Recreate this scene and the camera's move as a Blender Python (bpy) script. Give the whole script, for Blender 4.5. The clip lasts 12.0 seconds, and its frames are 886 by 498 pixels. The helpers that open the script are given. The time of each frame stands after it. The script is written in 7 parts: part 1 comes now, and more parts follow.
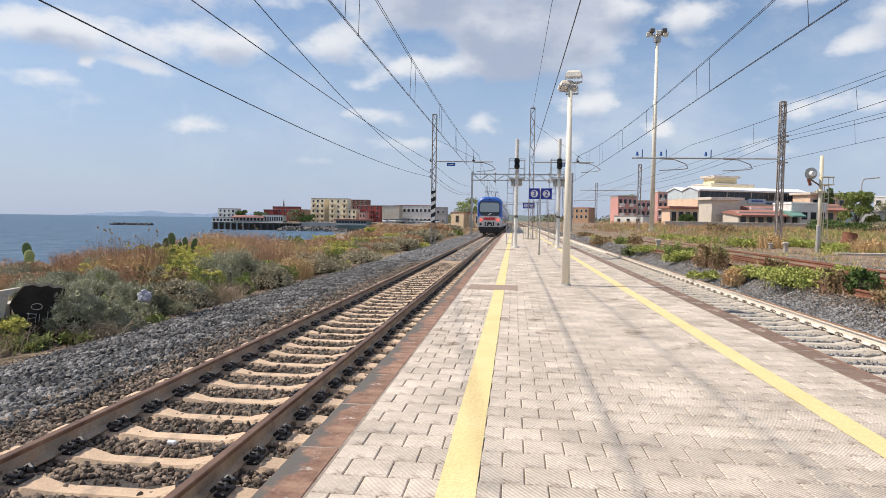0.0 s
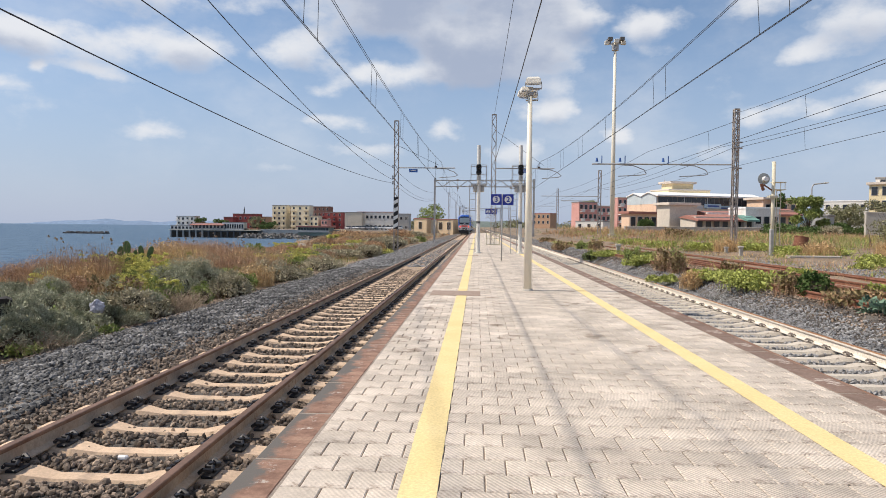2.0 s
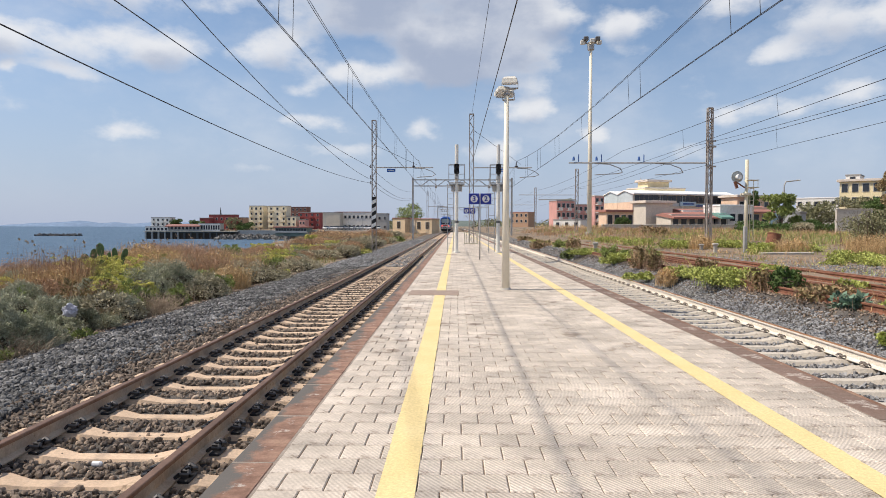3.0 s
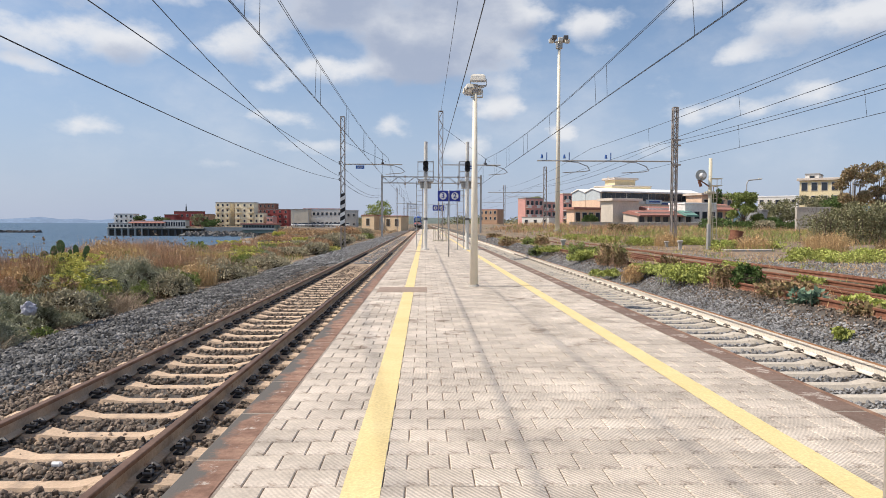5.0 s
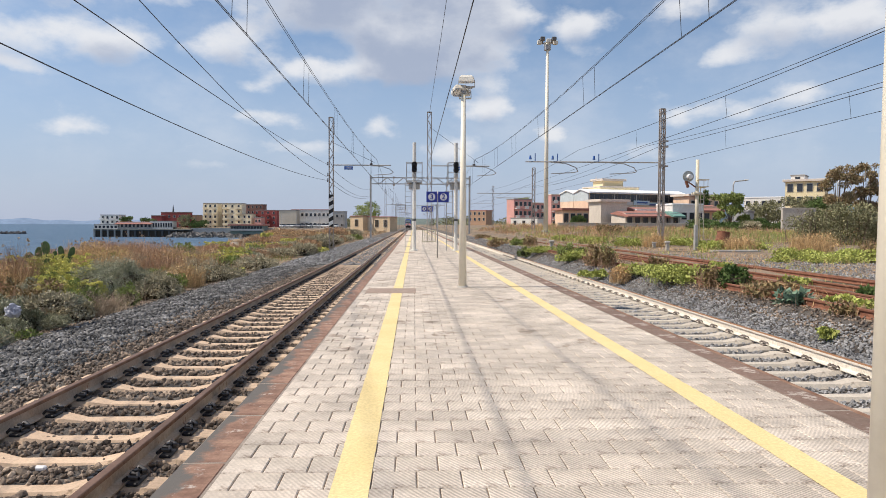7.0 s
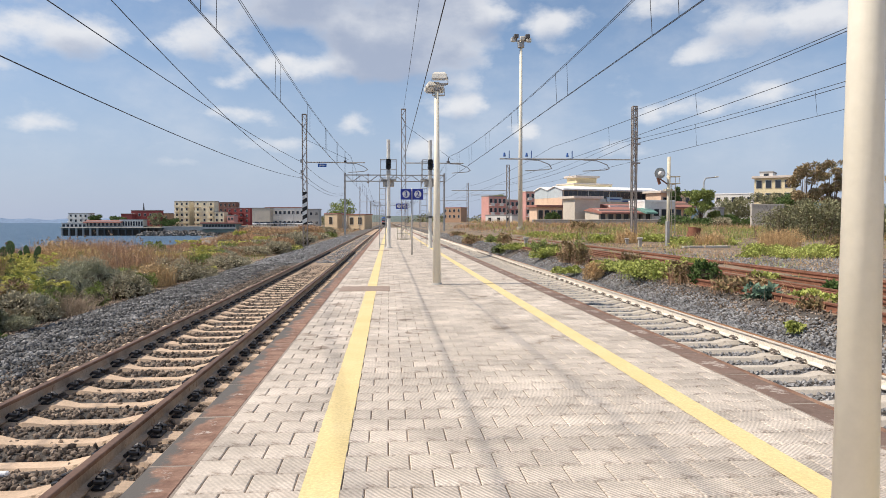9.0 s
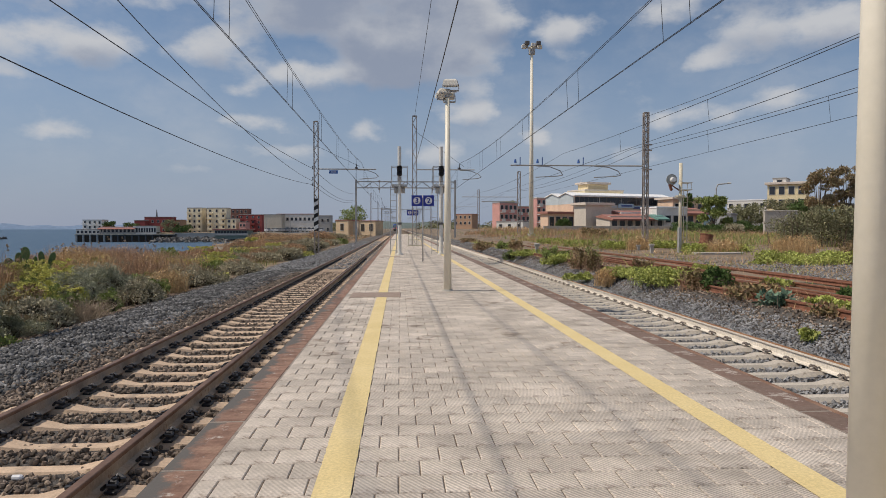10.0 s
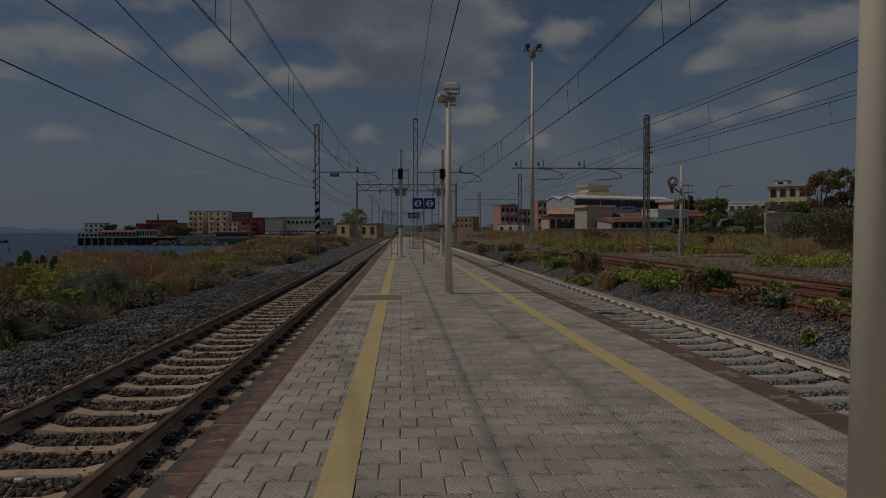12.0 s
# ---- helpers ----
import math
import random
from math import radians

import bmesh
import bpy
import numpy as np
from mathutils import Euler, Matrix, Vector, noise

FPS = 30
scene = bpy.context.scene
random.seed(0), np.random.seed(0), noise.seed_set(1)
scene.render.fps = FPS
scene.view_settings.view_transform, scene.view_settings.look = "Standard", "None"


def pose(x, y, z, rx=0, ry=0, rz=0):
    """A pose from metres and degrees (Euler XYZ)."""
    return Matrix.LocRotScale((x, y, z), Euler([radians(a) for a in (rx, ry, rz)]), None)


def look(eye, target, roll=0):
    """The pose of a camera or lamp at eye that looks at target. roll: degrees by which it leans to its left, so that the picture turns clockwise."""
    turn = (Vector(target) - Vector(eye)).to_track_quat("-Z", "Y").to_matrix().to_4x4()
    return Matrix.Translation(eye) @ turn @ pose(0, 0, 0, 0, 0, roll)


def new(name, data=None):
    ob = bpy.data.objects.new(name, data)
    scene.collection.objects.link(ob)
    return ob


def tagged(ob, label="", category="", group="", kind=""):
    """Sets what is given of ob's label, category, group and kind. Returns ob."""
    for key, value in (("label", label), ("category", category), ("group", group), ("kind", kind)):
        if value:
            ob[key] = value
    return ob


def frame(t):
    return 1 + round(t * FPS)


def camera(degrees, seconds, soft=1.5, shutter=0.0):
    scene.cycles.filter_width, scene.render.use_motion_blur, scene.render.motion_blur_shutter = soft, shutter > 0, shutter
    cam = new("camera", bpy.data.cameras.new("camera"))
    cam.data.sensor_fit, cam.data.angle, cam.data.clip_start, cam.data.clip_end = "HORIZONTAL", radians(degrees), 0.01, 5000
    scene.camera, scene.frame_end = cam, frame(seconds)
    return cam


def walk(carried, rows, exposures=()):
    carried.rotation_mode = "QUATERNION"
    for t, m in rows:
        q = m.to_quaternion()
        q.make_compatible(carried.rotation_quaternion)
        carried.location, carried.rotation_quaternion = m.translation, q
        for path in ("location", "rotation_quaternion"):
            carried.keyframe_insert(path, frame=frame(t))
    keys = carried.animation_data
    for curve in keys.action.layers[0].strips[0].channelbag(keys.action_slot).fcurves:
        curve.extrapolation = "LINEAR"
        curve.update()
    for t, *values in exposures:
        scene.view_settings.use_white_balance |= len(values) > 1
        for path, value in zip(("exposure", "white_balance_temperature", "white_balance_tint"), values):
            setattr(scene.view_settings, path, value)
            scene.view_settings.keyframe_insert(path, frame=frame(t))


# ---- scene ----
# The camera: held by hand on the platform, turning slowly to the right.
cam = camera(66.4, 12.0, soft=0.65)
PATH = [
    (0, pose(-0.061, -0.023, 1.411, 87.548, -0.921, 5.976)),
    (0.5, pose(-0.047, -0.002, 1.409, 87.188, -0.973, 4.292)),
    (1, pose(-0.041, 0.007, 1.411, 87.313, -0.988, 3.204)),
    (1.5, pose(-0.041, 0.022, 1.410, 87.809, -0.746, 2.959)),
    (2, pose(-0.035, 0.027, 1.403, 88.123, -0.572, 2.859)),
    (2.5, pose(-0.032, 0.025, 1.415, 88.176, -0.421, 2.181)),
    (3, pose(-0.019, 0.021, 1.411, 88.083, -0.137, 1.047)),
    (5, pose(0.000, 0.001, 1.406, 87.851, -0.241, -1.540)),
    (5.5, pose(0.000, -0.000, 1.410, 87.759, -0.056, -1.957)),
    (6, pose(0.006, -0.004, 1.413, 87.939, 0.059, -2.058)),
    (6.5, pose(0.006, -0.003, 1.408, 88.052, -0.084, -2.162)),
    (7, pose(0.005, 0.005, 1.408, 87.931, -0.214, -2.487)),
    (9, pose(0.032, 0.028, 1.410, 87.701, 0.015, -4.597)),
    (9.5, pose(0.029, 0.009, 1.405, 88.048, -0.054, -4.157)),
    (10, pose(0.033, 0.020, 1.405, 88.254, 0.010, -3.677)),
    (10.5, pose(0.038, 0.011, 1.405, 88.409, 0.150, -3.474)),
    (11, pose(0.038, 0.007, 1.406, 88.416, 0.088, -3.523)),
    (11.5, pose(0.036, 0.003, 1.406, 88.522, -0.005, -3.669)),
    (12, pose(0.032, 0.008, 1.405, 88.488, 0.097, -3.592)),
]
# a little brighter at first; the clip fades towards black at its end
FADE = [(0, 0.06), (1.2, 0.03), (2.4, 0.0), (9.1, 0.0), (9.5, -0.22), (10.0, -0.58), (10.5, -1.02), (11.0, -1.5), (11.5, -2.07), (12.0, -2.7)]
BASE_EXPOSURE = 0.53
walk(cam, PATH, [(t, s + BASE_EXPOSURE) for t, s in FADE])

# ---- light ----
SUN_EL = 53.0
world = bpy.data.worlds.new("sky")
scene.world = world
world.use_nodes = True
wn, wl = world.node_tree.nodes, world.node_tree.links
wn.clear()


def wnode(kind):
    return wn.new(kind)


def wmath(op, a, b=None, clamp=False):
    n = wnode("ShaderNodeMath")
    n.operation, n.use_clamp = op, clamp
    for i, v in enumerate((a, b)):
        if v is None:
            continue
        if isinstance(v, (int, float)):
            n.inputs[i].default_value = v
        else:
            wl.new(v, n.inputs[i])
    return n.outputs[0]


sky = wnode("ShaderNodeTexSky")
sky.sky_type, sky.sun_disc = "NISHITA", False
sky.sun_elevation, sky.sun_rotation = radians(SUN_EL), radians(-90)
sky.altitude, sky.air_density, sky.dust_density, sky.ozone_density = 10.0, 1.0, 0.6, 3.0
coord = wnode("ShaderNodeTexCoord")
sep = wnode("ShaderNodeSeparateXYZ")
wl.new(coord.outputs["Generated"], sep.inputs[0])
dx, dy, dz = sep.outputs
# the clouds of the day: azimuth, height over the horizon, half width and half height in degrees, weight
CLOUDS = [(-6.0, 20.5, 15.0, 3.4, 1.5), (5.0, 18.5, 8.0, 2.6, 1.0), (29.0, 18.5, 9.0, 2.4, 1.0), (-28.0, 17.5, 14.0, 2.4, 0.8), (-1.0, 12.6, 9.0, 1.6, 0.7), (-30.7, 13.1, 10.7, 2.6, 0.75), (-37.0, 13.2, 4.7, 2.0, 0.85), (-22.9, 13.9, 4.5, 2.2, 0.85), (-37.0, 9.6, 3.4, 1.0, 0.75), (-33.7, 10.8, 1.0, 0.7, 0.7), (-26.1, 7.1, 3.0, 0.95, 0.75),
          (-29.9, 11.3, 3.4, 0.8, 0.6), (-14.8, 14.0, 4.6, 2.1, 0.95), (-7.4, 16.9, 10.4, 2.9, 1.25), (-1.7, 14.3, 5.6, 3.2, 1.2), (3.9, 15.1, 6.0, 3.6, 1.25), (-8.7, 12.3, 4.6, 1.4, 0.85),
          (-12.9, 11.5, 2.5, 0.9, 0.6), (5.8, 9.6, 3.6, 1.7, 1.0), (-2.5, 8.3, 2.5, 1.2, 0.8), (-12.4, 8.4, 4.9, 1.2, 0.8), (-16.6, 4.7, 3.2, 0.7, 0.55), (-10.1, 6.3, 6.0, 1.0, 0.6),
          (3.2, 6.4, 3.8, 1.7, 0.9), (8.8, 16.8, 3.0, 1.4, 0.85), (14.2, 15.8, 3.4, 2.1, 0.95), (14.4, 13.5, 3.2, 1.0, 0.55), (11.7, 7.2, 2.4, 1.4, 0.8), (19.1, 6.2, 3.2, 1.3, 0.8),
          (21.7, 8.7, 3.2, 1.3, 0.75), (5.8, 11.6, 3.2, 0.9, 0.6), (28.8, 14.6, 6.0, 2.8, 0.95), (24.4, 12.6, 2.7, 1.3, 0.75), (29.7, 9.7, 3.8, 1.4, 0.85), (25.7, 8.9, 3.2, 1.0, 0.6),
          (33.4, 14.3, 3.6, 2.1, 0.9), (21.4, 16.8, 3.6, 1.7, 0.9)]
azimuth = wmath("MULTIPLY", wmath("ARCTAN2", dx, dy), 57.296)
height = wmath("MULTIPLY", wmath("ARCSINE", dz), 57.296)
angles = wnode("ShaderNodeCombineXYZ")
wl.new(azimuth, angles.inputs[0])
wl.new(height, angles.inputs[1])


def cloud_noise(scale, detail, rough, shift, colour=False):
    """Ragged billows, wider than high."""
    m = wnode("ShaderNodeMapping")
    m.inputs["Location"].default_value = shift
    m.inputs["Scale"].default_value = (0.62, 1.0, 1.0)
    wl.new(angles.outputs[0], m.inputs["Vector"])
    n = wnode("ShaderNodeTexNoise")
    n.inputs["Scale"].default_value, n.inputs["Detail"].default_value, n.inputs["Roughness"].default_value = scale, detail, rough
    wl.new(m.outputs[0], n.inputs["Vector"])
    return n.outputs["Color" if colour else "Fac"]


def ranged(value, a, b, c=0.0, d=1.0):
    r = wnode("ShaderNodeMapRange")
    r.interpolation_type = "SMOOTHSTEP"
    for key, v in (("From Min", a), ("From Max", b), ("To Min", c), ("To Max", d)):
        r.inputs[key].default_value = v
    wl.new(value, r.inputs["Value"])
    return r.outputs[0]


warp = wnode("ShaderNodeVectorMath")
warp.operation = "MULTIPLY_ADD"
wl.new(cloud_noise(0.22, 5, 0.6, (7, 3, 0), True), warp.inputs[0])
warp.inputs[1].default_value = (5.0, 2.4, 0)
shifted = wnode("ShaderNodeVectorMath")
shifted.inputs[1].default_value = (-2.5, -1.2, 0)
wl.new(angles.outputs[0], warp.inputs[2])
wl.new(warp.outputs[0], shifted.inputs[0])


def heap(lift):
    """How deep the clouds are at this place of the sky, or a little above it."""
    total = None
    for az, el, a, b, weight in CLOUDS:
        m = wnode("ShaderNodeMapping")
        m.inputs["Location"].default_value = (-az / a, (lift - el) / b, 0)
        m.inputs["Scale"].default_value = (1 / a, 1 / b, 0)
        wl.new(shifted.outputs[0], m.inputs["Vector"])
        r = wnode("ShaderNodeVectorMath")
        r.operation = "LENGTH"
        wl.new(m.outputs[0], r.inputs[0])
        k = ranged(r.outputs["Value"], 1.15, 0.0, 0.0, weight)
        total = k if total is None else wmath("ADD", total, k)
    return total


# elsewhere the same broken cloud goes on, without a plan
aside = ranged(wmath("ABSOLUTE", azimuth), 36.0, 48.0)
high = ranged(height, 17.0, 24.0)
loose = wmath("MULTIPLY", wmath("MAXIMUM", aside, high), ranged(cloud_noise(0.09, 3, 0.5, (3, 1, 0)), 0.46, 0.66, 0.0, 1.1))
billow = wmath("MULTIPLY", wmath("SUBTRACT", cloud_noise(0.42, 9, 0.58, (1, 2, 0)), 0.5), 1.7)
here = wmath("ADD", wmath("ADD", heap(0.0), loose), billow)
over = wmath("ADD", wmath("ADD", heap(1.3), loose), wmath("MULTIPLY", billow, 0.7))
veil = ranged(cloud_noise(0.12, 6, 0.6, (11, 5, 0)), 0.40, 0.75, 0.0, 0.34)
cover = wmath("MAXIMUM", ranged(here, 0.10, 1.0, 0.0, 0.9), veil)
cover = wmath("MULTIPLY", cover, ranged(dz, 0.02, 0.14, 0.15, 1.0))
# bright crowns where little cloud lies above, grey bases under the thick parts
shade = ranged(over, 0.35, 1.5)
ccol = wnode("ShaderNodeMix")
ccol.data_type = "RGBA"
ccol.inputs[6].default_value = (6.9, 6.95, 7.15, 1)
ccol.inputs[7].default_value = (3.3, 3.75, 4.8, 1)
wl.new(shade, ccol.inputs[0])
# haze whitens the sky near the horizon
hazef = wnode("ShaderNodeMapRange")
hazef.interpolation_type = "SMOOTHSTEP"
hazef.inputs["From Min"].default_value, hazef.inputs["From Max"].default_value = 0.34, -0.03
hazef.inputs["To Max"].default_value = 0.88
wl.new(dz, hazef.inputs["Value"])
hazy = wnode("ShaderNodeMix")
hazy.data_type = "RGBA"
hazy.inputs[7].default_value = (3.45, 4.05, 5.5, 1)
wl.new(hazef.outputs[0], hazy.inputs[0])
wl.new(sky.outputs[0], hazy.inputs[6])
whole = wnode("ShaderNodeMix")
whole.data_type = "RGBA"
wl.new(cover, whole.inputs[0])
wl.new(hazy.outputs[2], whole.inputs[6])
wl.new(ccol.outputs[2], whole.inputs[7])
back = wnode("ShaderNodeBackground")
back.inputs["Strength"].default_value = 0.085
wl.new(whole.outputs[2], back.inputs["Color"])
wl.new(back.outputs[0], wnode("ShaderNodeOutputWorld").inputs[0])

sun = new("sun", bpy.data.lights.new("sun", "SUN"))
sun.data.energy, sun.data.angle, sun.data.color = 3.3, radians(0.8), (1.0, 0.895, 0.765)
sun.matrix_world = look((-40 * math.cos(radians(SUN_EL)), 0, 40 * math.sin(radians(SUN_EL))), (0, 1.6, 0))


# ---- materials ----
def material(name, colours, rough=0.8, metal=0.0, scale=4.0, fine=40.0, bump=0.15, island=0.0, each=0.0, spots=None, step=0.01, spec=0.4, grainy=1.0):
    """colours: two or three mixed by a coarse noise, with a fine grain on top; island, each: shade by loose piece or
    object; spots: colour and share of stains and other patches.
    """
    m = bpy.data.materials.new(name)
    m.use_nodes = True
    nt = m.node_tree
    n, l = nt.nodes, nt.links
    b = n["Principled BSDF"]
    b.inputs["Roughness"].default_value, b.inputs["Metallic"].default_value = rough, metal
    b.inputs["Specular IOR Level"].default_value = spec
    tc = n.new("ShaderNodeTexCoord")

    def noise_of(s, d=6, r=0.6):
        t = n.new("ShaderNodeTexNoise")
        t.inputs["Scale"].default_value, t.inputs["Detail"].default_value, t.inputs["Roughness"].default_value = s, d, r
        l.new(tc.outputs["Object"], t.inputs["Vector"])
        return t.outputs["Fac"]

    coarse = noise_of(scale)
    ramp = n.new("ShaderNodeValToRGB")
    el = ramp.color_ramp.elements
    el[0].position, el[1].position = 0.34, 0.66
    el[0].color, el[1].color = (*colours[0], 1), (*colours[-1], 1)
    if len(colours) == 3:
        mid = el.new(0.5)
        mid.color = (*colours[1], 1)
    l.new(coarse, ramp.inputs[0])
    col = ramp.outputs[0]
    grain = noise_of(fine, 4, 0.7)
    val = n.new("ShaderNodeMapRange")
    val.inputs["From Min"].default_value, val.inputs["From Max"].default_value = 0.25, 0.75
    val.inputs["To Min"].default_value, val.inputs["To Max"].default_value = 1 - 0.22 * grainy, 1 + 0.2 * grainy
    l.new(grain, val.inputs["Value"])
    fac = val.outputs[0]

    def times(a, node_out, lo, hi):
        r = n.new("ShaderNodeMapRange")
        r.inputs["To Min"].default_value, r.inputs["To Max"].default_value = lo, hi
        l.new(node_out, r.inputs["Value"])
        x = n.new("ShaderNodeMath")
        x.operation = "MULTIPLY"
        l.new(a, x.inputs[0])
        l.new(r.outputs[0], x.inputs[1])
        return x.outputs[0]

    if island:
        fac = times(fac, n.new("ShaderNodeNewGeometry").outputs["Random Per Island"], 1 - island, 1 + island)
    if each:
        fac = times(fac, n.new("ShaderNodeObjectInfo").outputs["Random"], 1 - each, 1 + each)
    if spots:
        sc, share, ssize = spots
        t = noise_of(ssize, 8, 0.7)
        r = n.new("ShaderNodeMapRange")
        r.interpolation_type = "SMOOTHSTEP"
        r.inputs["From Min"].default_value, r.inputs["From Max"].default_value = 0.72 - share * 0.4, 0.80 - share * 0.4
        l.new(t, r.inputs["Value"])
        mx = n.new("ShaderNodeMix")
        mx.data_type = "RGBA"
        mx.inputs[7].default_value = (*sc, 1)
        l.new(r.outputs[0], mx.inputs[0])
        l.new(col, mx.inputs[6])
        col = mx.outputs[2]
    v = n.new("ShaderNodeVectorMath")
    v.operation = "SCALE"
    l.new(col, v.inputs[0])
    l.new(fac, v.inputs["Scale"])
    l.new(v.outputs[0], b.inputs["Base Color"])
    if bump:
        bp = n.new("ShaderNodeBump")
        bp.inputs["Strength"].default_value, bp.inputs["Distance"].default_value = bump, step
        l.new(grain, bp.inputs["Height"])
        l.new(bp.outputs[0], b.inputs["Normal"])
    return m


def plain(name, colour, rough=0.5, metal=0.0, emit=0.0):
    m = bpy.data.materials.new(name)
    m.use_nodes = True
    b = m.node_tree.nodes["Principled BSDF"]
    b.inputs["Base Color"].default_value = (*colour, 1)
    b.inputs["Roughness"].default_value, b.inputs["Metallic"].default_value = rough, metal
    if emit:
        b.inputs["Emission Color"].default_value = (*colour, 1)
        b.inputs["Emission Strength"].default_value = emit
    return m


def leaf_material(name, a, b, c=None):
    m = material(name, [a, c, b] if c else [a, b], rough=0.75, scale=3.0, fine=9.0, bump=0, island=0.35, each=0.12, spec=0.2)
    m.node_tree.nodes["Principled BSDF"].inputs["Subsurface Weight"].default_value = 0.0
    return m


# the dark spots paint in shaded gaps below the scrub
M_GROUND = material("dry_soil", [(0.17, 0.125, 0.085), (0.27, 0.20, 0.14), (0.23, 0.18, 0.12)], 0.95, scale=0.25, fine=14, bump=0.5, spots=((0.06, 0.055, 0.03), 0.5, 0.9), step=0.05)
M_BALLAST = material("ballast_bed", [(0.065, 0.056, 0.05), (0.18, 0.16, 0.14)], 0.95, scale=2.0, fine=28, bump=1.0, step=0.05)
M_STONE = material("ballast_stone", [(0.05, 0.05, 0.052), (0.125, 0.123, 0.12), (0.28, 0.27, 0.26)], 0.85, scale=2.5, fine=60, bump=0.3, island=0.7)
M_STONE_RUST = material("rusty_ballast_stone", [(0.10, 0.078, 0.06), (0.20, 0.155, 0.12), (0.34, 0.265, 0.20)], 0.92, scale=2.5, fine=60, bump=0.3, island=0.6)
M_STONE_BLUE = material("grey_ballast_stone", [(0.19, 0.188, 0.19), (0.36, 0.355, 0.35)], 0.9, scale=2.5, fine=60, bump=0.3, island=0.36)
M_RAIL = material("rusty_rail_steel", [(0.15, 0.075, 0.046), (0.25, 0.14, 0.088), (0.33, 0.205, 0.135)], 0.75, 0.1, scale=3, fine=50, bump=0.3)
M_RAIL_TOP = material("worn_rail_head", [(0.12, 0.07, 0.048), (0.20, 0.12, 0.085)], 0.6, 0.1, scale=3, fine=30, bump=0.05)
M_RAIL_WEB = material("dusty_rail_web", [(0.36, 0.27, 0.20), (0.50, 0.40, 0.30), (0.44, 0.31, 0.21)], 0.85, scale=2.2, fine=40, bump=0.25, spots=((0.24, 0.13, 0.08), 0.3, 4.0))
M_RAIL_ORANGE = material("bright_rust_rail", [(0.27, 0.12, 0.05), (0.38, 0.20, 0.09)], 0.6, 0.2, scale=3, fine=40, bump=0.2)
M_RAIL_WHITE = material("whitewashed_rail", [(0.66, 0.60, 0.51), (0.76, 0.70, 0.61)], 0.8, scale=6, fine=30, bump=0.2, spots=((0.33, 0.22, 0.15), 0.12, 5.0))
M_OLD_RAIL = material("heavily_rusted_rail", [(0.17, 0.07, 0.042), (0.28, 0.125, 0.075)], 0.85, 0.1, scale=5, fine=50, bump=0.3)
M_SLEEPER = material("sand_coloured_concrete", [(0.50, 0.36, 0.245), (0.61, 0.455, 0.325), (0.56, 0.41, 0.285)], 0.9, scale=1.2, fine=35, bump=0.3, each=0.07, spots=((0.30, 0.21, 0.14), 0.22, 3.0))
M_SLEEPER2 = material("grey_concrete_sleeper", [(0.46, 0.41, 0.345), (0.57, 0.51, 0.43)], 0.9, scale=1.2, fine=35, bump=0.3, each=0.07, spots=((0.26, 0.22, 0.18), 0.2, 3.0))
M_CLIP = plain("black_spring_steel", (0.022, 0.022, 0.026), 0.5, 0.3)
M_COPING = material("stained_edge_concrete", [(0.17, 0.085, 0.06), (0.30, 0.165, 0.115), (0.24, 0.20, 0.17)], 0.92, scale=2.4, fine=30, bump=0.45, each=0.18, spots=((0.40, 0.36, 0.32), 0.36, 3.5))
M_COPING_R = material("dark_edge_concrete", [(0.12, 0.075, 0.055), (0.20, 0.14, 0.11), (0.17, 0.10, 0.075)], 0.92, scale=1.6, fine=30, bump=0.35, each=0.12, spots=((0.42, 0.36, 0.31), 0.42, 3.2))
def edge_material():
    """Concrete edge stones: bare grey along the outer rim, rusty brown brake dust behind it."""
    m = material("rimmed_edge_concrete", [(0.155, 0.085, 0.06), (0.27, 0.16, 0.115), (0.34, 0.22, 0.155)], 0.92, scale=4.5, fine=30, bump=0.45, each=0.15, spots=((0.44, 0.38, 0.33), 0.3, 7.0))
    n, l = m.node_tree.nodes, m.node_tree.links
    b = n["Principled BSDF"]
    geo = n.new("ShaderNodeNewGeometry")
    sp = n.new("ShaderNodeSeparateXYZ")
    l.new(geo.outputs["Position"], sp.inputs[0])
    nz = n.new("ShaderNodeTexNoise")
    nz.inputs["Scale"].default_value, nz.inputs["Detail"].default_value, nz.inputs["Roughness"].default_value = 2.2, 9, 0.7
    l.new(geo.outputs["Position"], nz.inputs["Vector"])
    ad = n.new("ShaderNodeMath")
    ad.operation = "MULTIPLY_ADD"
    ad.inputs[1].default_value = 0.62
    l.new(nz.outputs["Fac"], ad.inputs[0])
    l.new(sp.outputs[0], ad.inputs[2])
    r = n.new("ShaderNodeMapRange")
    r.inputs["From Min"].default_value, r.inputs["From Max"].default_value = -0.99, -0.93
    l.new(ad.outputs[0], r.inputs["Value"])
    mx = n.new("ShaderNodeMix")
    mx.data_type = "RGBA"
    mx.inputs[6].default_value = (0.125, 0.115, 0.105, 1)
    l.new(r.outputs[0], mx.inputs[0])
    l.new(b.inputs["Base Color"].links[0].from_socket, mx.inputs[7])
    l.new(mx.outputs[2], b.inputs["Base Color"])
    return m


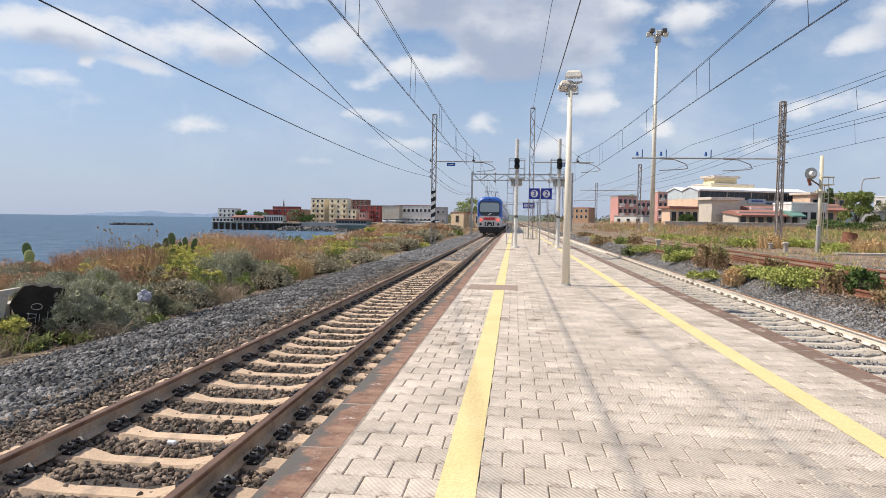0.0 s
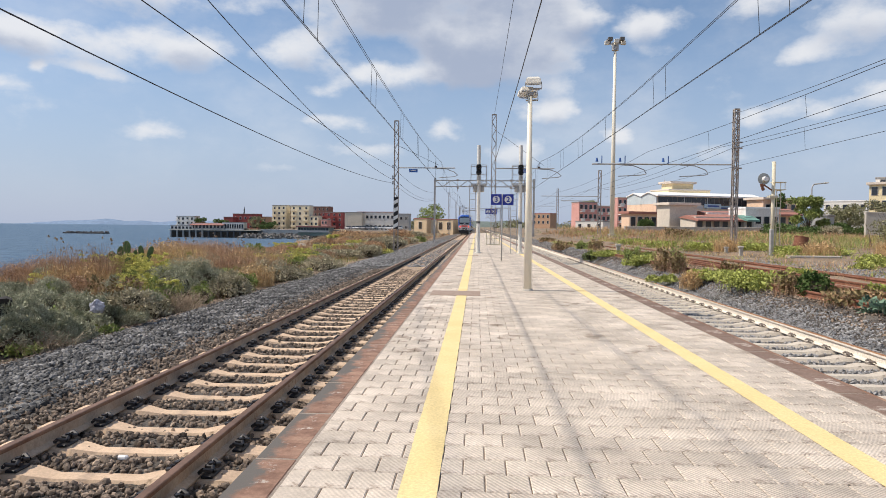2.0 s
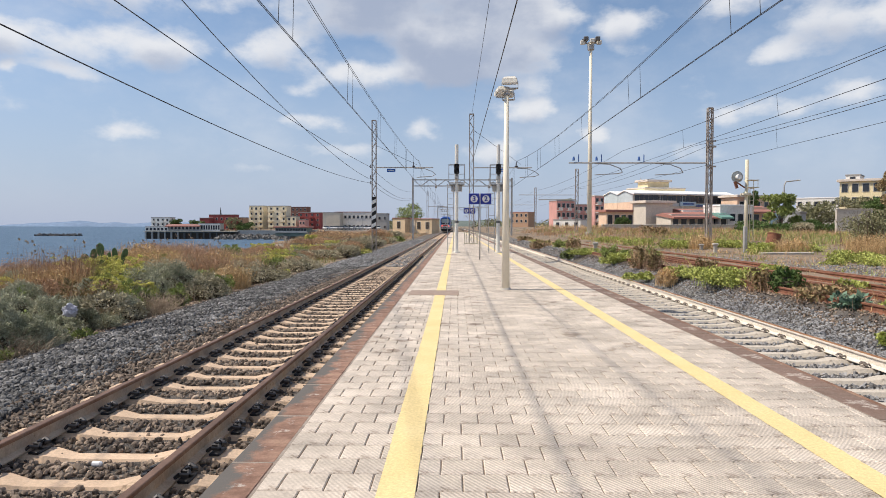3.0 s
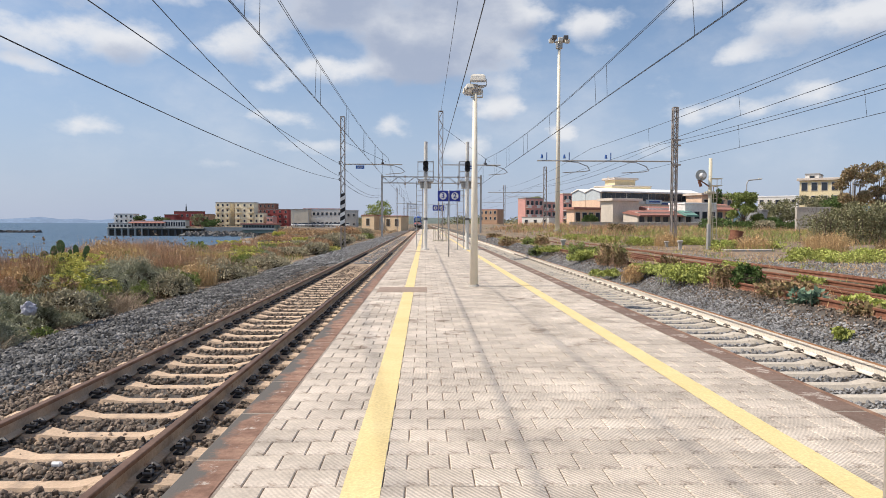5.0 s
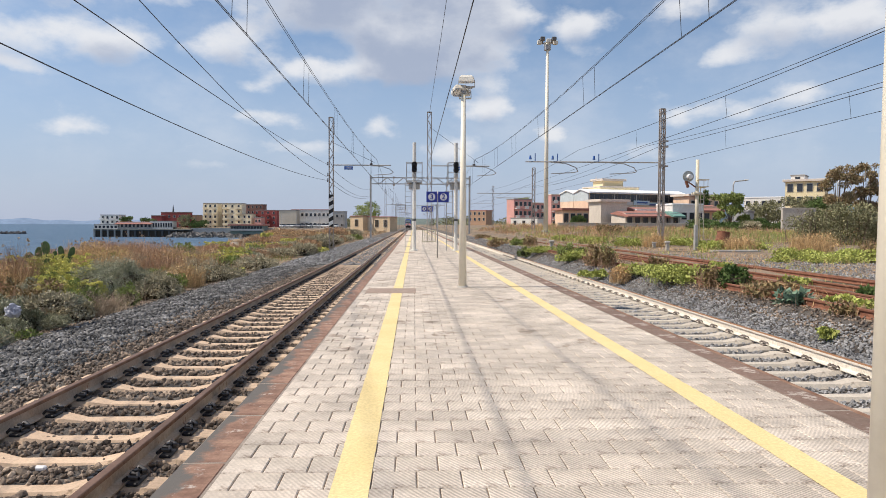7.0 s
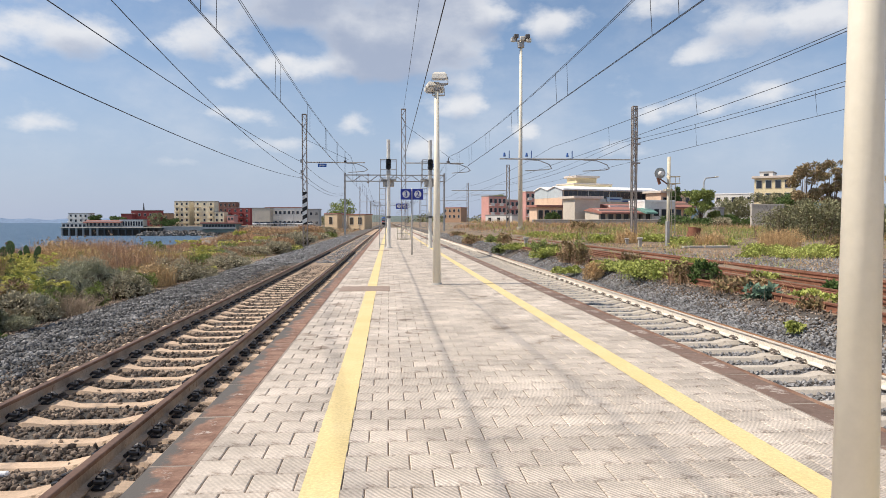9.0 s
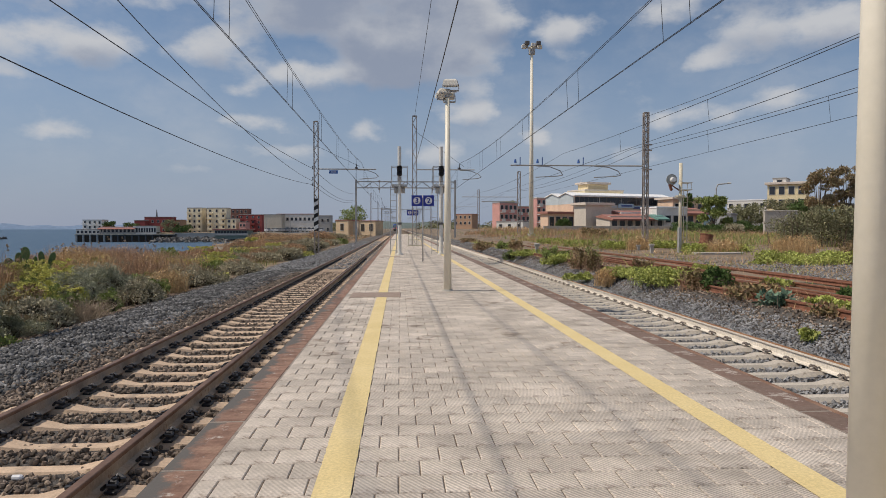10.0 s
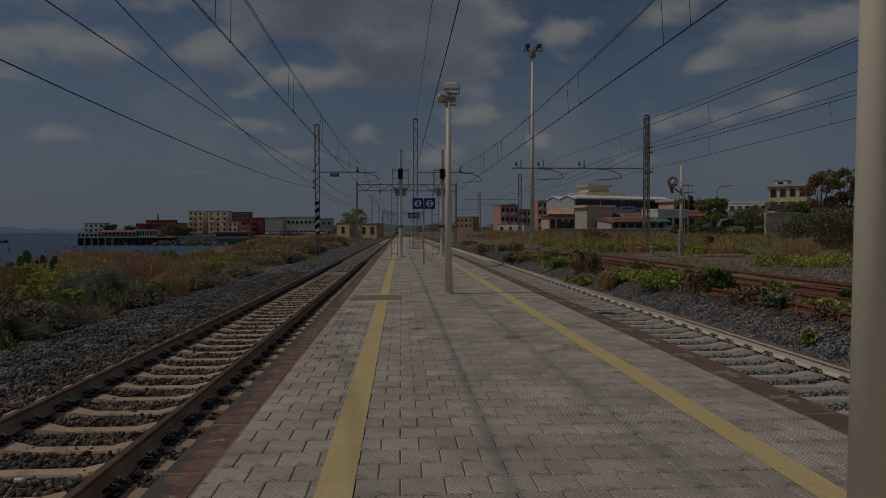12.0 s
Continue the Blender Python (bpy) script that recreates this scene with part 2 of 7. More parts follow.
M_COPING_L = edge_material()
M_YELLOW = material("yellow_line_paint", [(0.72, 0.565, 0.265), (0.78, 0.625, 0.32)], 0.75, scale=2.0, fine=50, bump=0.25, spots=((0.60, 0.50, 0.30), 0.2, 4.0))
M_WHITE_POLE = material("off_white_pole_paint", [(0.80, 0.74, 0.60), (0.84, 0.78, 0.65)], 0.45, scale=1.5, fine=12, bump=0.02, spots=((0.66, 0.58, 0.45), 0.05, 3.0), grainy=0.2)
M_SIGNAL = material("white_signal_paint", [(0.68, 0.66, 0.60), (0.75, 0.73, 0.68)], 0.5, scale=1.5, fine=12, bump=0.03, spots=((0.5, 0.44, 0.36), 0.1, 3.0))
M_GALV = material("galvanised_steel", [(0.38, 0.37, 0.36), (0.50, 0.49, 0.47)], 0.55, 0.35, scale=4, fine=30, bump=0.08, spots=((0.30, 0.20, 0.14), 0.12, 3.0))
M_MAST = material("weathered_lattice_steel", [(0.32, 0.28, 0.25), (0.42, 0.37, 0.33)], 0.7, 0.2, scale=3, fine=25, bump=0.1)
M_CREAM = material("cream_mast_paint", [(0.62, 0.56, 0.42), (0.70, 0.64, 0.50)], 0.6, scale=3, fine=20, bump=0.05)
M_WIRE = plain("dark_copper_wire", (0.045, 0.045, 0.05), 0.5, 0.4)
M_BLACK = material("matt_black_paint", [(0.015, 0.015, 0.017), (0.03, 0.03, 0.032)], 0.6, scale=4, fine=30, bump=0.02)
M_WHITE = material("white_paint", [(0.72, 0.72, 0.71), (0.80, 0.80, 0.79)], 0.5, scale=4, fine=30, bump=0.02)
M_BLUE = material("blue_sign_enamel", [(0.02, 0.035, 0.27), (0.03, 0.05, 0.33)], 0.35, scale=3, fine=20, bump=0.01)
M_PLATE = material("brown_cover_plate", [(0.30, 0.22, 0.17), (0.38, 0.29, 0.23)], 0.7, 0.1, scale=5, fine=50, bump=0.2)
M_CONCRETE = material("weathered_concrete", [(0.40, 0.37, 0.33), (0.52, 0.49, 0.44)], 0.9, scale=1.0, fine=20, bump=0.3, spots=((0.24, 0.21, 0.18), 0.25, 0.9))


def paving_material(name, each, brick=False):
    m = material(name, [(0.555, 0.48, 0.40), (0.635, 0.555, 0.47), (0.695, 0.61, 0.525)], 0.88, scale=1.1, fine=45, bump=0.0,
                 island=0.0 if each else 0.11, each=0.11 if each else 0.0, spots=((0.36, 0.29, 0.23), 0.40, 1.6))
    n, l = m.node_tree.nodes, m.node_tree.links
    b = n["Principled BSDF"]
    geo = n.new("ShaderNodeNewGeometry")
    mp = n.new("ShaderNodeMapping")
    mp.inputs["Rotation"].default_value = (0, 0, radians(-33.5))
    l.new(geo.outputs["Position"], mp.inputs["Vector"])
    wv = n.new("ShaderNodeTexWave")
    wv.inputs["Scale"].default_value, wv.inputs["Distortion"].default_value = 12.5, 0.5
    l.new(mp.outputs[0], wv.inputs["Vector"])
    bp = n.new("ShaderNodeBump")
    bp.inputs["Strength"].default_value, bp.inputs["Distance"].default_value = 0.5, 0.004
    l.new(wv.outputs["Fac"], bp.inputs["Height"])
    l.new(bp.outputs[0], b.inputs["Normal"])
    if brick:
        # beyond the separate blocks the joints go on as a fine pattern
        bt = n.new("ShaderNodeTexBrick")
        bt.inputs["Scale"].default_value = 1.0
        bt.inputs["Brick Width"].default_value, bt.inputs["Row Height"].default_value = 0.25, 0.25
        bt.inputs["Mortar Size"].default_value = 0.006
        bt.inputs["Color1"].default_value = bt.inputs["Color2"].default_value = (1, 1, 1, 1)
        bt.inputs["Mortar"].default_value = (0.72, 0.68, 0.65, 1)
        l.new(geo.outputs["Position"], bt.inputs["Vector"])
        src = b.inputs["Base Color"].links[0].from_socket
        mul = n.new("ShaderNodeVectorMath")
        mul.operation = "MULTIPLY"
        l.new(src, mul.inputs[0])
        l.new(bt.outputs["Color"], mul.inputs[1])
        l.new(mul.outputs[0], b.inputs["Base Color"])
    # the grooves are darker than the ribs
    gv = n.new("ShaderNodeMapRange")
    gv.inputs["From Max"].default_value = 0.7
    gv.inputs["To Min"].default_value, gv.inputs["To Max"].default_value = 0.74, 1.06
    # the grooves are worn down along the busier track
    sx = n.new("ShaderNodeSeparateXYZ")
    l.new(geo.outputs["Position"], sx.inputs[0])
    worn = n.new("ShaderNodeMapRange")
    worn.inputs["From Min"].default_value, worn.inputs["From Max"].default_value = -1.0, 0.6
    worn.inputs["To Min"].default_value, worn.inputs["To Max"].default_value = 0.15, 1.0
    l.new(sx.outputs[0], worn.inputs["Value"])
    l.new(worn.outputs[0], bp.inputs["Strength"])
    wm = n.new("ShaderNodeMix")
    wm.inputs[2].default_value = 0.40
    l.new(worn.outputs[0], wm.inputs[0])
    l.new(wv.outputs["Fac"], wm.inputs[3])
    l.new(wm.outputs[0], gv.inputs["Value"])
    src = b.inputs["Base Color"].links[0].from_socket
    gm = n.new("ShaderNodeVectorMath")
    gm.operation = "SCALE"
    l.new(src, gm.inputs[0])
    l.new(gv.outputs[0], gm.inputs["Scale"])
    l.new(gm.outputs[0], b.inputs["Base Color"])
    # darker stains that run over several blocks
    st = n.new("ShaderNodeTexNoise")
    st.inputs["Scale"].default_value, st.inputs["Detail"].default_value, st.inputs["Roughness"].default_value = 1.3, 10, 0.78
    l.new(geo.outputs["Position"], st.inputs["Vector"])
    rg = n.new("ShaderNodeMapRange")
    rg.inputs["From Min"].default_value, rg.inputs["From Max"].default_value = 0.40, 0.64
    rg.inputs["To Min"].default_value, rg.inputs["To Max"].default_value = 1.06, 0.66
    l.new(st.outputs["Fac"], rg.inputs["Value"])
    src = b.inputs["Base Color"].links[0].from_socket
    sc = n.new("ShaderNodeVectorMath")
    sc.operation = "SCALE"
    l.new(src, sc.inputs[0])
    l.new(rg.outputs[0], sc.inputs["Scale"])
    l.new(sc.outputs[0], b.inputs["Base Color"])
    return m


M_PAVE = paving_material("pale_paving_block", True)
M_PAVE_FAR = paving_material("pale_paving", False)
M_PAVE_END = paving_material("pale_paving_beyond", False, True)


# ---- mesh helpers ----
def part(name, bm, mat, parent=None, label="", smooth=False):
    me = bpy.data.meshes.new(name)
    bm.to_mesh(me)
    bm.free()
    return finish(name, me, mat, parent, label, smooth)


def finish(name, me, mat, parent=None, label="", smooth=False):
    for m in (mat if isinstance(mat, (list, tuple)) else [mat]):
        me.materials.append(m)
    if smooth:
        for p in me.polygons:
            p.use_smooth = True
    ob = new(name, me)
    if parent:
        ob.parent = parent
    if label:
        ob["label"] = label
    return ob


def pydata(name, verts, faces, mat, parent=None, label="", smooth=False):
    me = bpy.data.meshes.new(name)
    me.from_pydata([tuple(map(float, v)) for v in verts], [], [tuple(map(int, f)) for f in faces])
    me.update()
    return finish(name, me, mat, parent, label, smooth)


def again(ob, x=0, y=0, z=0, parent=None, rz=0):
    """A further piece on the same mesh."""
    o = new(ob.name.split(".")[0], ob.data)
    o.parent = parent or ob.parent
    o.location, o.rotation_euler = (x, y, z), (0, 0, radians(rz))
    return o


def root(name, x, y, z, label, category, group="", kind="", rz=0):
    e = new(name)
    e.location, e.rotation_euler = (x, y, z), (0, 0, radians(rz))
    return tagged(e, label, category, group, kind)


def box(bm, x0, x1, y0, y1, z0, z1, bev=0.0, mi=0):
    r = bmesh.ops.create_cube(bm, size=1.0)
    vs = r["verts"]
    for v in vs:
        v.co = Vector((x0 + (v.co.x + 0.5) * (x1 - x0), y0 + (v.co.y + 0.5) * (y1 - y0), z0 + (v.co.z + 0.5) * (z1 - z0)))
    fs = {f for v in vs for f in v.link_faces}
    for f in fs:
        f.material_index = mi
    if bev:
        es = {e for v in vs for e in v.link_edges}
        bmesh.ops.bevel(bm, geom=list(es), offset=bev, segments=1, affect="EDGES", material=mi)


def bar(bm, p, q, w, h=None, mi=0):
    """A square bar from p to q."""
    p, q = Vector(p), Vector(q)
    h = h or w
    d = q - p
    L = d.length
    r = bmesh.ops.create_cube(bm, size=1.0)
    rot = d.to_track_quat("Z", "Y").to_matrix().to_4x4()
    m = Matrix.Translation((p + q) / 2) @ rot @ Matrix.Diagonal((w, h, L, 1))
    bmesh.ops.transform(bm, matrix=m, verts=r["verts"])
    for f in {f for v in r["verts"] for f in v.link_faces}:
        f.material_index = mi


def tube(bm, p, q, r0, r1=None, seg=10, cap=True, mi=0):
    p, q = Vector(p), Vector(q)
    r1 = r0 if r1 is None else r1
    d = q - p
    r = bmesh.ops.create_cone(bm, cap_ends=cap, segments=seg, radius1=r0, radius2=r1, depth=d.length)
    m = Matrix.Translation((p + q) / 2) @ d.to_track_quat("Z", "Y").to_matrix().to_4x4()
    bmesh.ops.transform(bm, matrix=m, verts=r["verts"])
    for f in {f for v in r["verts"] for f in v.link_faces}:
        f.material_index = mi


def path_tube(bm, pts, r, seg=5):
    """A thin bent tube along points."""
    for a, b in zip(pts, pts[1:]):
        tube(bm, a, b, r, seg=seg, cap=False)


def extrude_y(profile, y0, y1):
    """A closed profile of (x, z) drawn out along y: verts, faces."""
    n = len(profile)
    vs = [(x, y0, z) for x, z in profile] + [(x, y1, z) for x, z in profile]
    fs = [(i, (i + 1) % n, n + (i + 1) % n, n + i) for i in range(n)] + [tuple(range(n))[::-1], tuple(range(n, 2 * n))]
    return vs, fs


# ---- ground, sea and distance ----
SEA = -5.5


def shore(y):
    """Where the land falls to the sea."""
    if y > 357:
        return -158.0 if y < 440 else -110.0
    k = min(1.0, max(0.0, (y - 47) / 15.0))
    slope = 0.265 - 0.058 * min(1.0, max(0.0, (y - 80) / 60.0))
    return (-17.5 - 0.1 * max(0.0, min(y, 50) - 45)) * (1 - k) - slope * y * k + 1.2 * math.sin(y * 0.31) + 0.8 * math.sin(y * 0.83)


def ground_z(x, y):
    s = shore(y)
    if x < -7.4:
        z = -0.85 + 0.10 * min(1.0, (-7.4 - x) / 8.0)
        z += 0.16 * noise.noise(Vector((x * 0.25, y * 0.2, 0.0))) + 0.07 * noise.noise(Vector((x * 0.9, y * 0.9, 4.0)))
        if y > 60:
            z += min(1.0, (y - 60) / 60) * 0.12 * (1 + noise.noise(Vector((x * 0.08, y * 0.05, 2.0))))
        k = (s - x) / 5.0 + 0.1
        if k > 0:
            k = min(1.0, k)
            z = z + (SEA - 1.6 - z) * (k * k * (3 - 2 * k))
        return z
    if x < 6.0:
        return -0.85
    k = min(1.0, (x - 6.0) / 1.1)
    z = -0.85 + 0.82 * k + min(1.0, max(0.0, (y - 20) / 130)) * 0.75 * min(1.0, (x - 6.6) / 10)
    z += 0.4 * min(1.0, max(0.0, (y - 45) / 75)) * min(1.0, max(0.0, x - 7.5) / 10)
    return z + (0.07 * noise.noise(Vector((x * 0.6, y * 0.5, 1.0))) if x > 7.2 else 0.0)


def terrain():
    xs = [-5000, -2500, -1000, -500, -300, -220, -190] + [-180 + 5 * i for i in range(29)] + [-38 + 1.0 * i for i in range(30)]
    xs += [-8.0, -7.6, -7.4, -7.0, -5, 0, 5.9, 6.0, 6.3, 6.6, 6.9, 7.1, 7.4, 7.8, 8.4, 9, 10, 11, 12, 13.5, 15, 17, 20, 24, 30, 38, 50, 70, 100, 150, 250, 500, 1000, 2500, 5000]
    ys = [-400, -150, -60, -30, -15, -6] + [-3 + 1.0 * i for i in range(60)] + [60 + 4 * i for i in range(30)] + [190, 210, 230, 260, 290, 320, 345, 356.5, 358.5, 370, 400, 436, 446, 520, 700, 1000, 1600, 3000, 5000]
    xs = sorted(set(xs))
    vs = [(x, y, ground_z(x, y)) for y in ys for x in xs]
    n = len(xs)
    fs = [(j * n + i, j * n + i + 1, (j + 1) * n + i + 1, (j + 1) * n + i) for j in range(len(ys) - 1) for i in range(n - 1)]
    return tagged(pydata("ground", vs, fs, M_GROUND, smooth=True), "dry brown earth and scrub beside the railway", "ground", kind="structure")


terrain()
# the mixed blues paint in light and dark streaks of the waves
M_SEA = material("sea_water", [(0.045, 0.095, 0.165), (0.08, 0.14, 0.215), (0.125, 0.195, 0.275)], 0.5, scale=0.2, fine=0.9, bump=1.0, spots=None, step=0.6, spec=0.15)
vs = [(-5000, -600, SEA), (-8, -600, SEA), (-8, 5000, SEA), (-5000, 5000, SEA)]
tagged(pydata("water", vs, [(0, 1, 2, 3)], M_SEA), "calm blue sea reaching the hazy horizon", "sea", kind="structure")


def ridge(name, y, x0, x1, base, height, seed, colour, label):
    """A far ridge with some depth, a silhouette with haze painted into its colour."""
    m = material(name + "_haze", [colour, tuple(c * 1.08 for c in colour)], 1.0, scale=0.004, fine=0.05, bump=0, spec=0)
    n = 60
    vs, fs = [], []
    for i in range(n + 1):
        u = i / n
        x = x0 + (x1 - x0) * u
        env = min(1, 5 * u, 5 * (1 - u))
        h = height * env * (0.55 + 0.6 * abs(noise.noise(Vector((u * 5.0, seed, 0)))) + 0.25 * noise.noise(Vector((u * 17.0, seed, 3))))
        vs += [(x, y, base), (x, y + 60, base + max(0.5, h)), (x, y + 160, base)]
    for i in range(n):
        a = 3 * i
        fs += [(a, a + 3, a + 4, a + 1), (a + 1, a + 4, a + 5, a + 2)]
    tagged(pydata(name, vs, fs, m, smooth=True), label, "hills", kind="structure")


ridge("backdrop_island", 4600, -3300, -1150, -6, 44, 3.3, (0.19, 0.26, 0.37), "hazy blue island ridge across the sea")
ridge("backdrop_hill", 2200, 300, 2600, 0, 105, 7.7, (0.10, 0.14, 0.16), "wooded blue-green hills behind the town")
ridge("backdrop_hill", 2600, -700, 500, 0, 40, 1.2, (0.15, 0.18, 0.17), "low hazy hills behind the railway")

# ---- platform ----
EDGE_L, EDGE_R, IN_L, IN_R = -1.358, 3.358, -1.085, 3.09
PLAT_END = 165.0


def slab(name, x0, x1, y0, y1, z0, z1, mat, parent):
    bm = bmesh.new()
    box(bm, x0, x1, y0, y1, z0, z1)
    return part(name, bm, mat, parent)


platform = root("platform", 0, 0, 0, "long railway platform paved with pale square blocks", "platform", kind="structure")
slab("platform_core", EDGE_L + 0.03, EDGE_R - 0.03, -14, PLAT_END, -0.95, -0.075, M_CONCRETE, platform)
slab("joint_bed", IN_L, IN_R, -14, 47.08, -0.075, -0.009, material("joint_sand", [(0.10, 0.07, 0.05), (0.19, 0.14, 0.10), (0.34, 0.27, 0.21)], 0.95, scale=1.7, fine=60), platform)
slab("far_paving", IN_L, IN_R, 47.08, PLAT_END, -0.075, 0.0, M_PAVE_END, platform)


def coping_row(x0, x1, sign):
    y, i = -2.0, 0
    first = None
    while y < 60:
        L = 1.0
        if first is None:
            bm = bmesh.new()
            box(bm, min(x0, x1), max(x0, x1), 0.006, L - 0.006, -0.16, 0.0, 0.012)
            first = part("edge_stone", bm, M_COPING_L if sign < 0 else M_COPING_R, platform)
            first.location = (0, y, 0)
        else:
            o = again(first, 0, y, 0.002 * ((i * 7) % 3 - 1), platform)
        y += L
        i += 1
    slab("edge_strip", min(x0, x1), max(x0, x1), 60, PLAT_END, -0.16, 0.0, M_COPING, platform)
    slab("edge_strip", min(x0, x1), max(x0, x1), -14, -2, -0.16, 0.0, M_COPING, platform)


M_MORTAR = material("pale_joint_mortar", [(0.22, 0.18, 0.15), (0.36, 0.31, 0.26)], 0.95, scale=6, fine=60)
slab("edge_mortar", EDGE_L + 0.008, IN_L + 0.014, -2, 60, -0.15, -0.0035, M_MORTAR, platform)
slab("edge_mortar", IN_R + 0.001, EDGE_R - 0.008, -2, 60, -0.15, -0.0035, M_MORTAR, platform)
coping_row(EDGE_L, IN_L - 0.006, -1)
coping_row(IN_R + 0.006, EDGE_R, 1)


def stripe(xc, w):
    """A painted band with a slightly ragged edge."""
    vs, fs = [], []
    rnd = random.Random(int(xc * 100))
    n = 0
    y = -14.0
    while y < PLAT_END:
        j = 0.0032 if y < 40 else 0
        vs += [(xc - w / 2 + rnd.uniform(-j, j), y, 0.004), (xc + w / 2 + rnd.uniform(-j, j), y, 0.004)]
        y += 0.04 if 2 < y < 14 else 3.0
        n += 1
    for i in range(n - 1):
        a = 2 * i
        fs.append((a, a + 1, a + 3, a + 2))
    pydata("yellow_line", vs, fs, M_YELLOW, platform, "yellow safety line painted along the platform edge")


stripe(-0.330, 0.205)
stripe(2.322, 0.205)

bm = bmesh.new()
box(bm, -0.52, 0.52, -0.5, 0.5, -0.02, 0.010, 0.004)
plate = part("cover_plate", bm, M_PLATE)
plate.location = (-0.465, 14.32, 0)
tagged(plate, "brown steel inspection cover set in the paving", "manhole cover")
bm = bmesh.new()
box(bm, -0.52, 0.52, -0.2, 0.2, -0.02, 0.010, 0.004)
o = part("cover_plate", bm, M_PLATE)
o.location = (-0.45, 33.6, 0)
tagged(o, "brown steel inspection cover further down the platform", "manhole cover")


# ---- railway tracks ----
def rail_profile(top, h=0.16):
    hw = 0.035
    b = top - h
    return [(-0.068, b), (0.068, b), (0.068, b + 0.012), (0.012, b + 0.035), (0.010, top - 0.045), (hw, top - 0.034), (hw, top - 0.006), (hw - 0.007, top),
            (-hw + 0.007, top), (-hw, top - 0.006), (-hw, top - 0.034), (-0.010, top - 0.045), (-0.012, b + 0.035), (-0.068, b + 0.012)]


def rail(x, top, y0, y1, mats, parent, h=0.16, left_side=0, label="", web=False):
    vs, fs = extrude_y([(x + a, z) for a, z in rail_profile(top, h)], y0, y1)
    ob = pydata("rail", vs, fs, mats, parent, label)
    for i, p in enumerate(ob.data.polygons):
        if i in (7, 6, 8) and len(mats) > 1:
            p.material_index = 1
        if web and i in (1, 2, 3, 11, 12, 13):
            p.material_index = 2
        if left_side and i in (9, 10, 11, 12, 13):
            p.material_index = left_side
    return ob


def sleeper_mesh(name, mat, parent):
    """A mono-block sleeper: wide ends with seats, a slimmer waist, chamfered top edges."""
    xs = [-1.2, -1.0, -0.52, -0.32, 0.32, 0.52, 1.0, 1.2]
    tops = [-0.015, 0.0, 0.0, -0.035, -0.035, 0.0, 0.0, -0.015]
    wide = [0.135, 0.145, 0.145, 0.105, 0.105, 0.145, 0.145, 0.135]
    vs, fs = [], []
    for x, t, w in zip(xs, tops, wide):
        vs += [(x, -w, t - 0.2), (x, -w, t - 0.055), (x, -w + 0.035, t), (x, w - 0.035, t), (x, w, t - 0.055), (x, w, t - 0.2)]
    for i in range(len(xs) - 1):
        a, b = 6 * i, 6 * i + 6
        for k in range(5):
            fs.append((a + k, a + k + 1, b + k + 1, b + k))
    fs += [(5, 4, 3, 2, 1, 0), tuple(range(42, 48))]
    return pydata(name, vs, fs, mat, parent)


def clip_mesh(parent, mat):
    """Spring clips with their plates and bolts on both sides of a rail."""
    bm = bmesh.new()
    for s in (-1, 1):
        box(bm, s * 0.115 - 0.04, s * 0.115 + 0.04, -0.06, 0.06, 0.0, 0.018, 0.006)
        pts = [(s * 0.065, -0.055, 0.035), (s * 0.10, -0.075, 0.06), (s * 0.15, -0.05, 0.045), (s * 0.135, -0.015, 0.055),
               (s * 0.08, 0.0, 0.05), (s * 0.135, 0.015, 0.055), (s * 0.15, 0.05, 0.045), (s * 0.10, 0.075, 0.06), (s * 0.065, 0.055, 0.035)]
        path_tube(bm, pts, 0.0125, 6)
        tube(bm, (s * 0.115, 0, 0.02), (s * 0.115, 0, 0.075), 0.016, seg=6)
    k = 0.75 if mat is not M_CLIP else 1.0
    bmesh.ops.scale(bm, vec=(1.15 * k, 1.5 * k, 1.3 * k), verts=bm.verts[:])
    return part("rail_clip", bm, mat, parent, "sprung steel rail clip")


def main_track(name, label, xc, top, mats_l, mats_r, sleeper_mat, y_phase, left_sides=(0, 0), clip_mat=M_CLIP):
    tr = root(name, xc, 0, 0, label, "railway track", kind="structure")
    rail(-0.7525, top, -14, 1500, mats_l, tr, left_side=left_sides[0], web=mats_l[-1] is M_RAIL_WEB)
    rail(0.7525, top, -14, 1500, mats_r, tr, left_side=left_sides[1], web=mats_r[-1] is M_RAIL_WEB)
    sl = cl = None
    n = 300
    rnd = random.Random(5)
    for i in range(n):
        y = -3.0 + y_phase + 0.6 * i
        if sl is None:
            sl = s = sleeper_mesh("sleeper", sleeper_mat, tr)
            s.location = (0, y, top - 0.165)
        else:
            s = again(sl, rnd.uniform(-0.012, 0.012), y + rnd.uniform(-0.012, 0.012), top - 0.165, tr, rnd.uniform(-0.4, 0.4))
        if i < 75:
            for sx in (-0.7525, 0.7525):
                if cl is None:
                    cl = c = clip_mesh(s, clip_mat)
                else:
                    c = again(cl, parent=s)
                c.location = (sx, 0, 0.0)
    return tr


TOP = -0.32
M_DUSTY_CLIP = material("dusty_rail_clip", [(0.16, 0.13, 0.11), (0.28, 0.25, 0.22)], 0.8, scale=8, fine=40)
main_track("track_1", "railway track with rusty rails on sand-coloured concrete sleepers", -2.893, TOP, [M_RAIL, M_RAIL_TOP, M_RAIL_WEB], [M_RAIL, M_RAIL_TOP, M_RAIL_WEB], M_SLEEPER, 0.17)
main_track("track_2", "railway track with a whitewashed rail on grey concrete sleepers", 4.893, TOP, [M_RAIL_ORANGE, M_RAIL], [M_RAIL_ORANGE, M_RAIL_ORANGE, M_RAIL_WHITE], M_SLEEPER2, 0.25, (0, 2), M_DUSTY_CLIP)


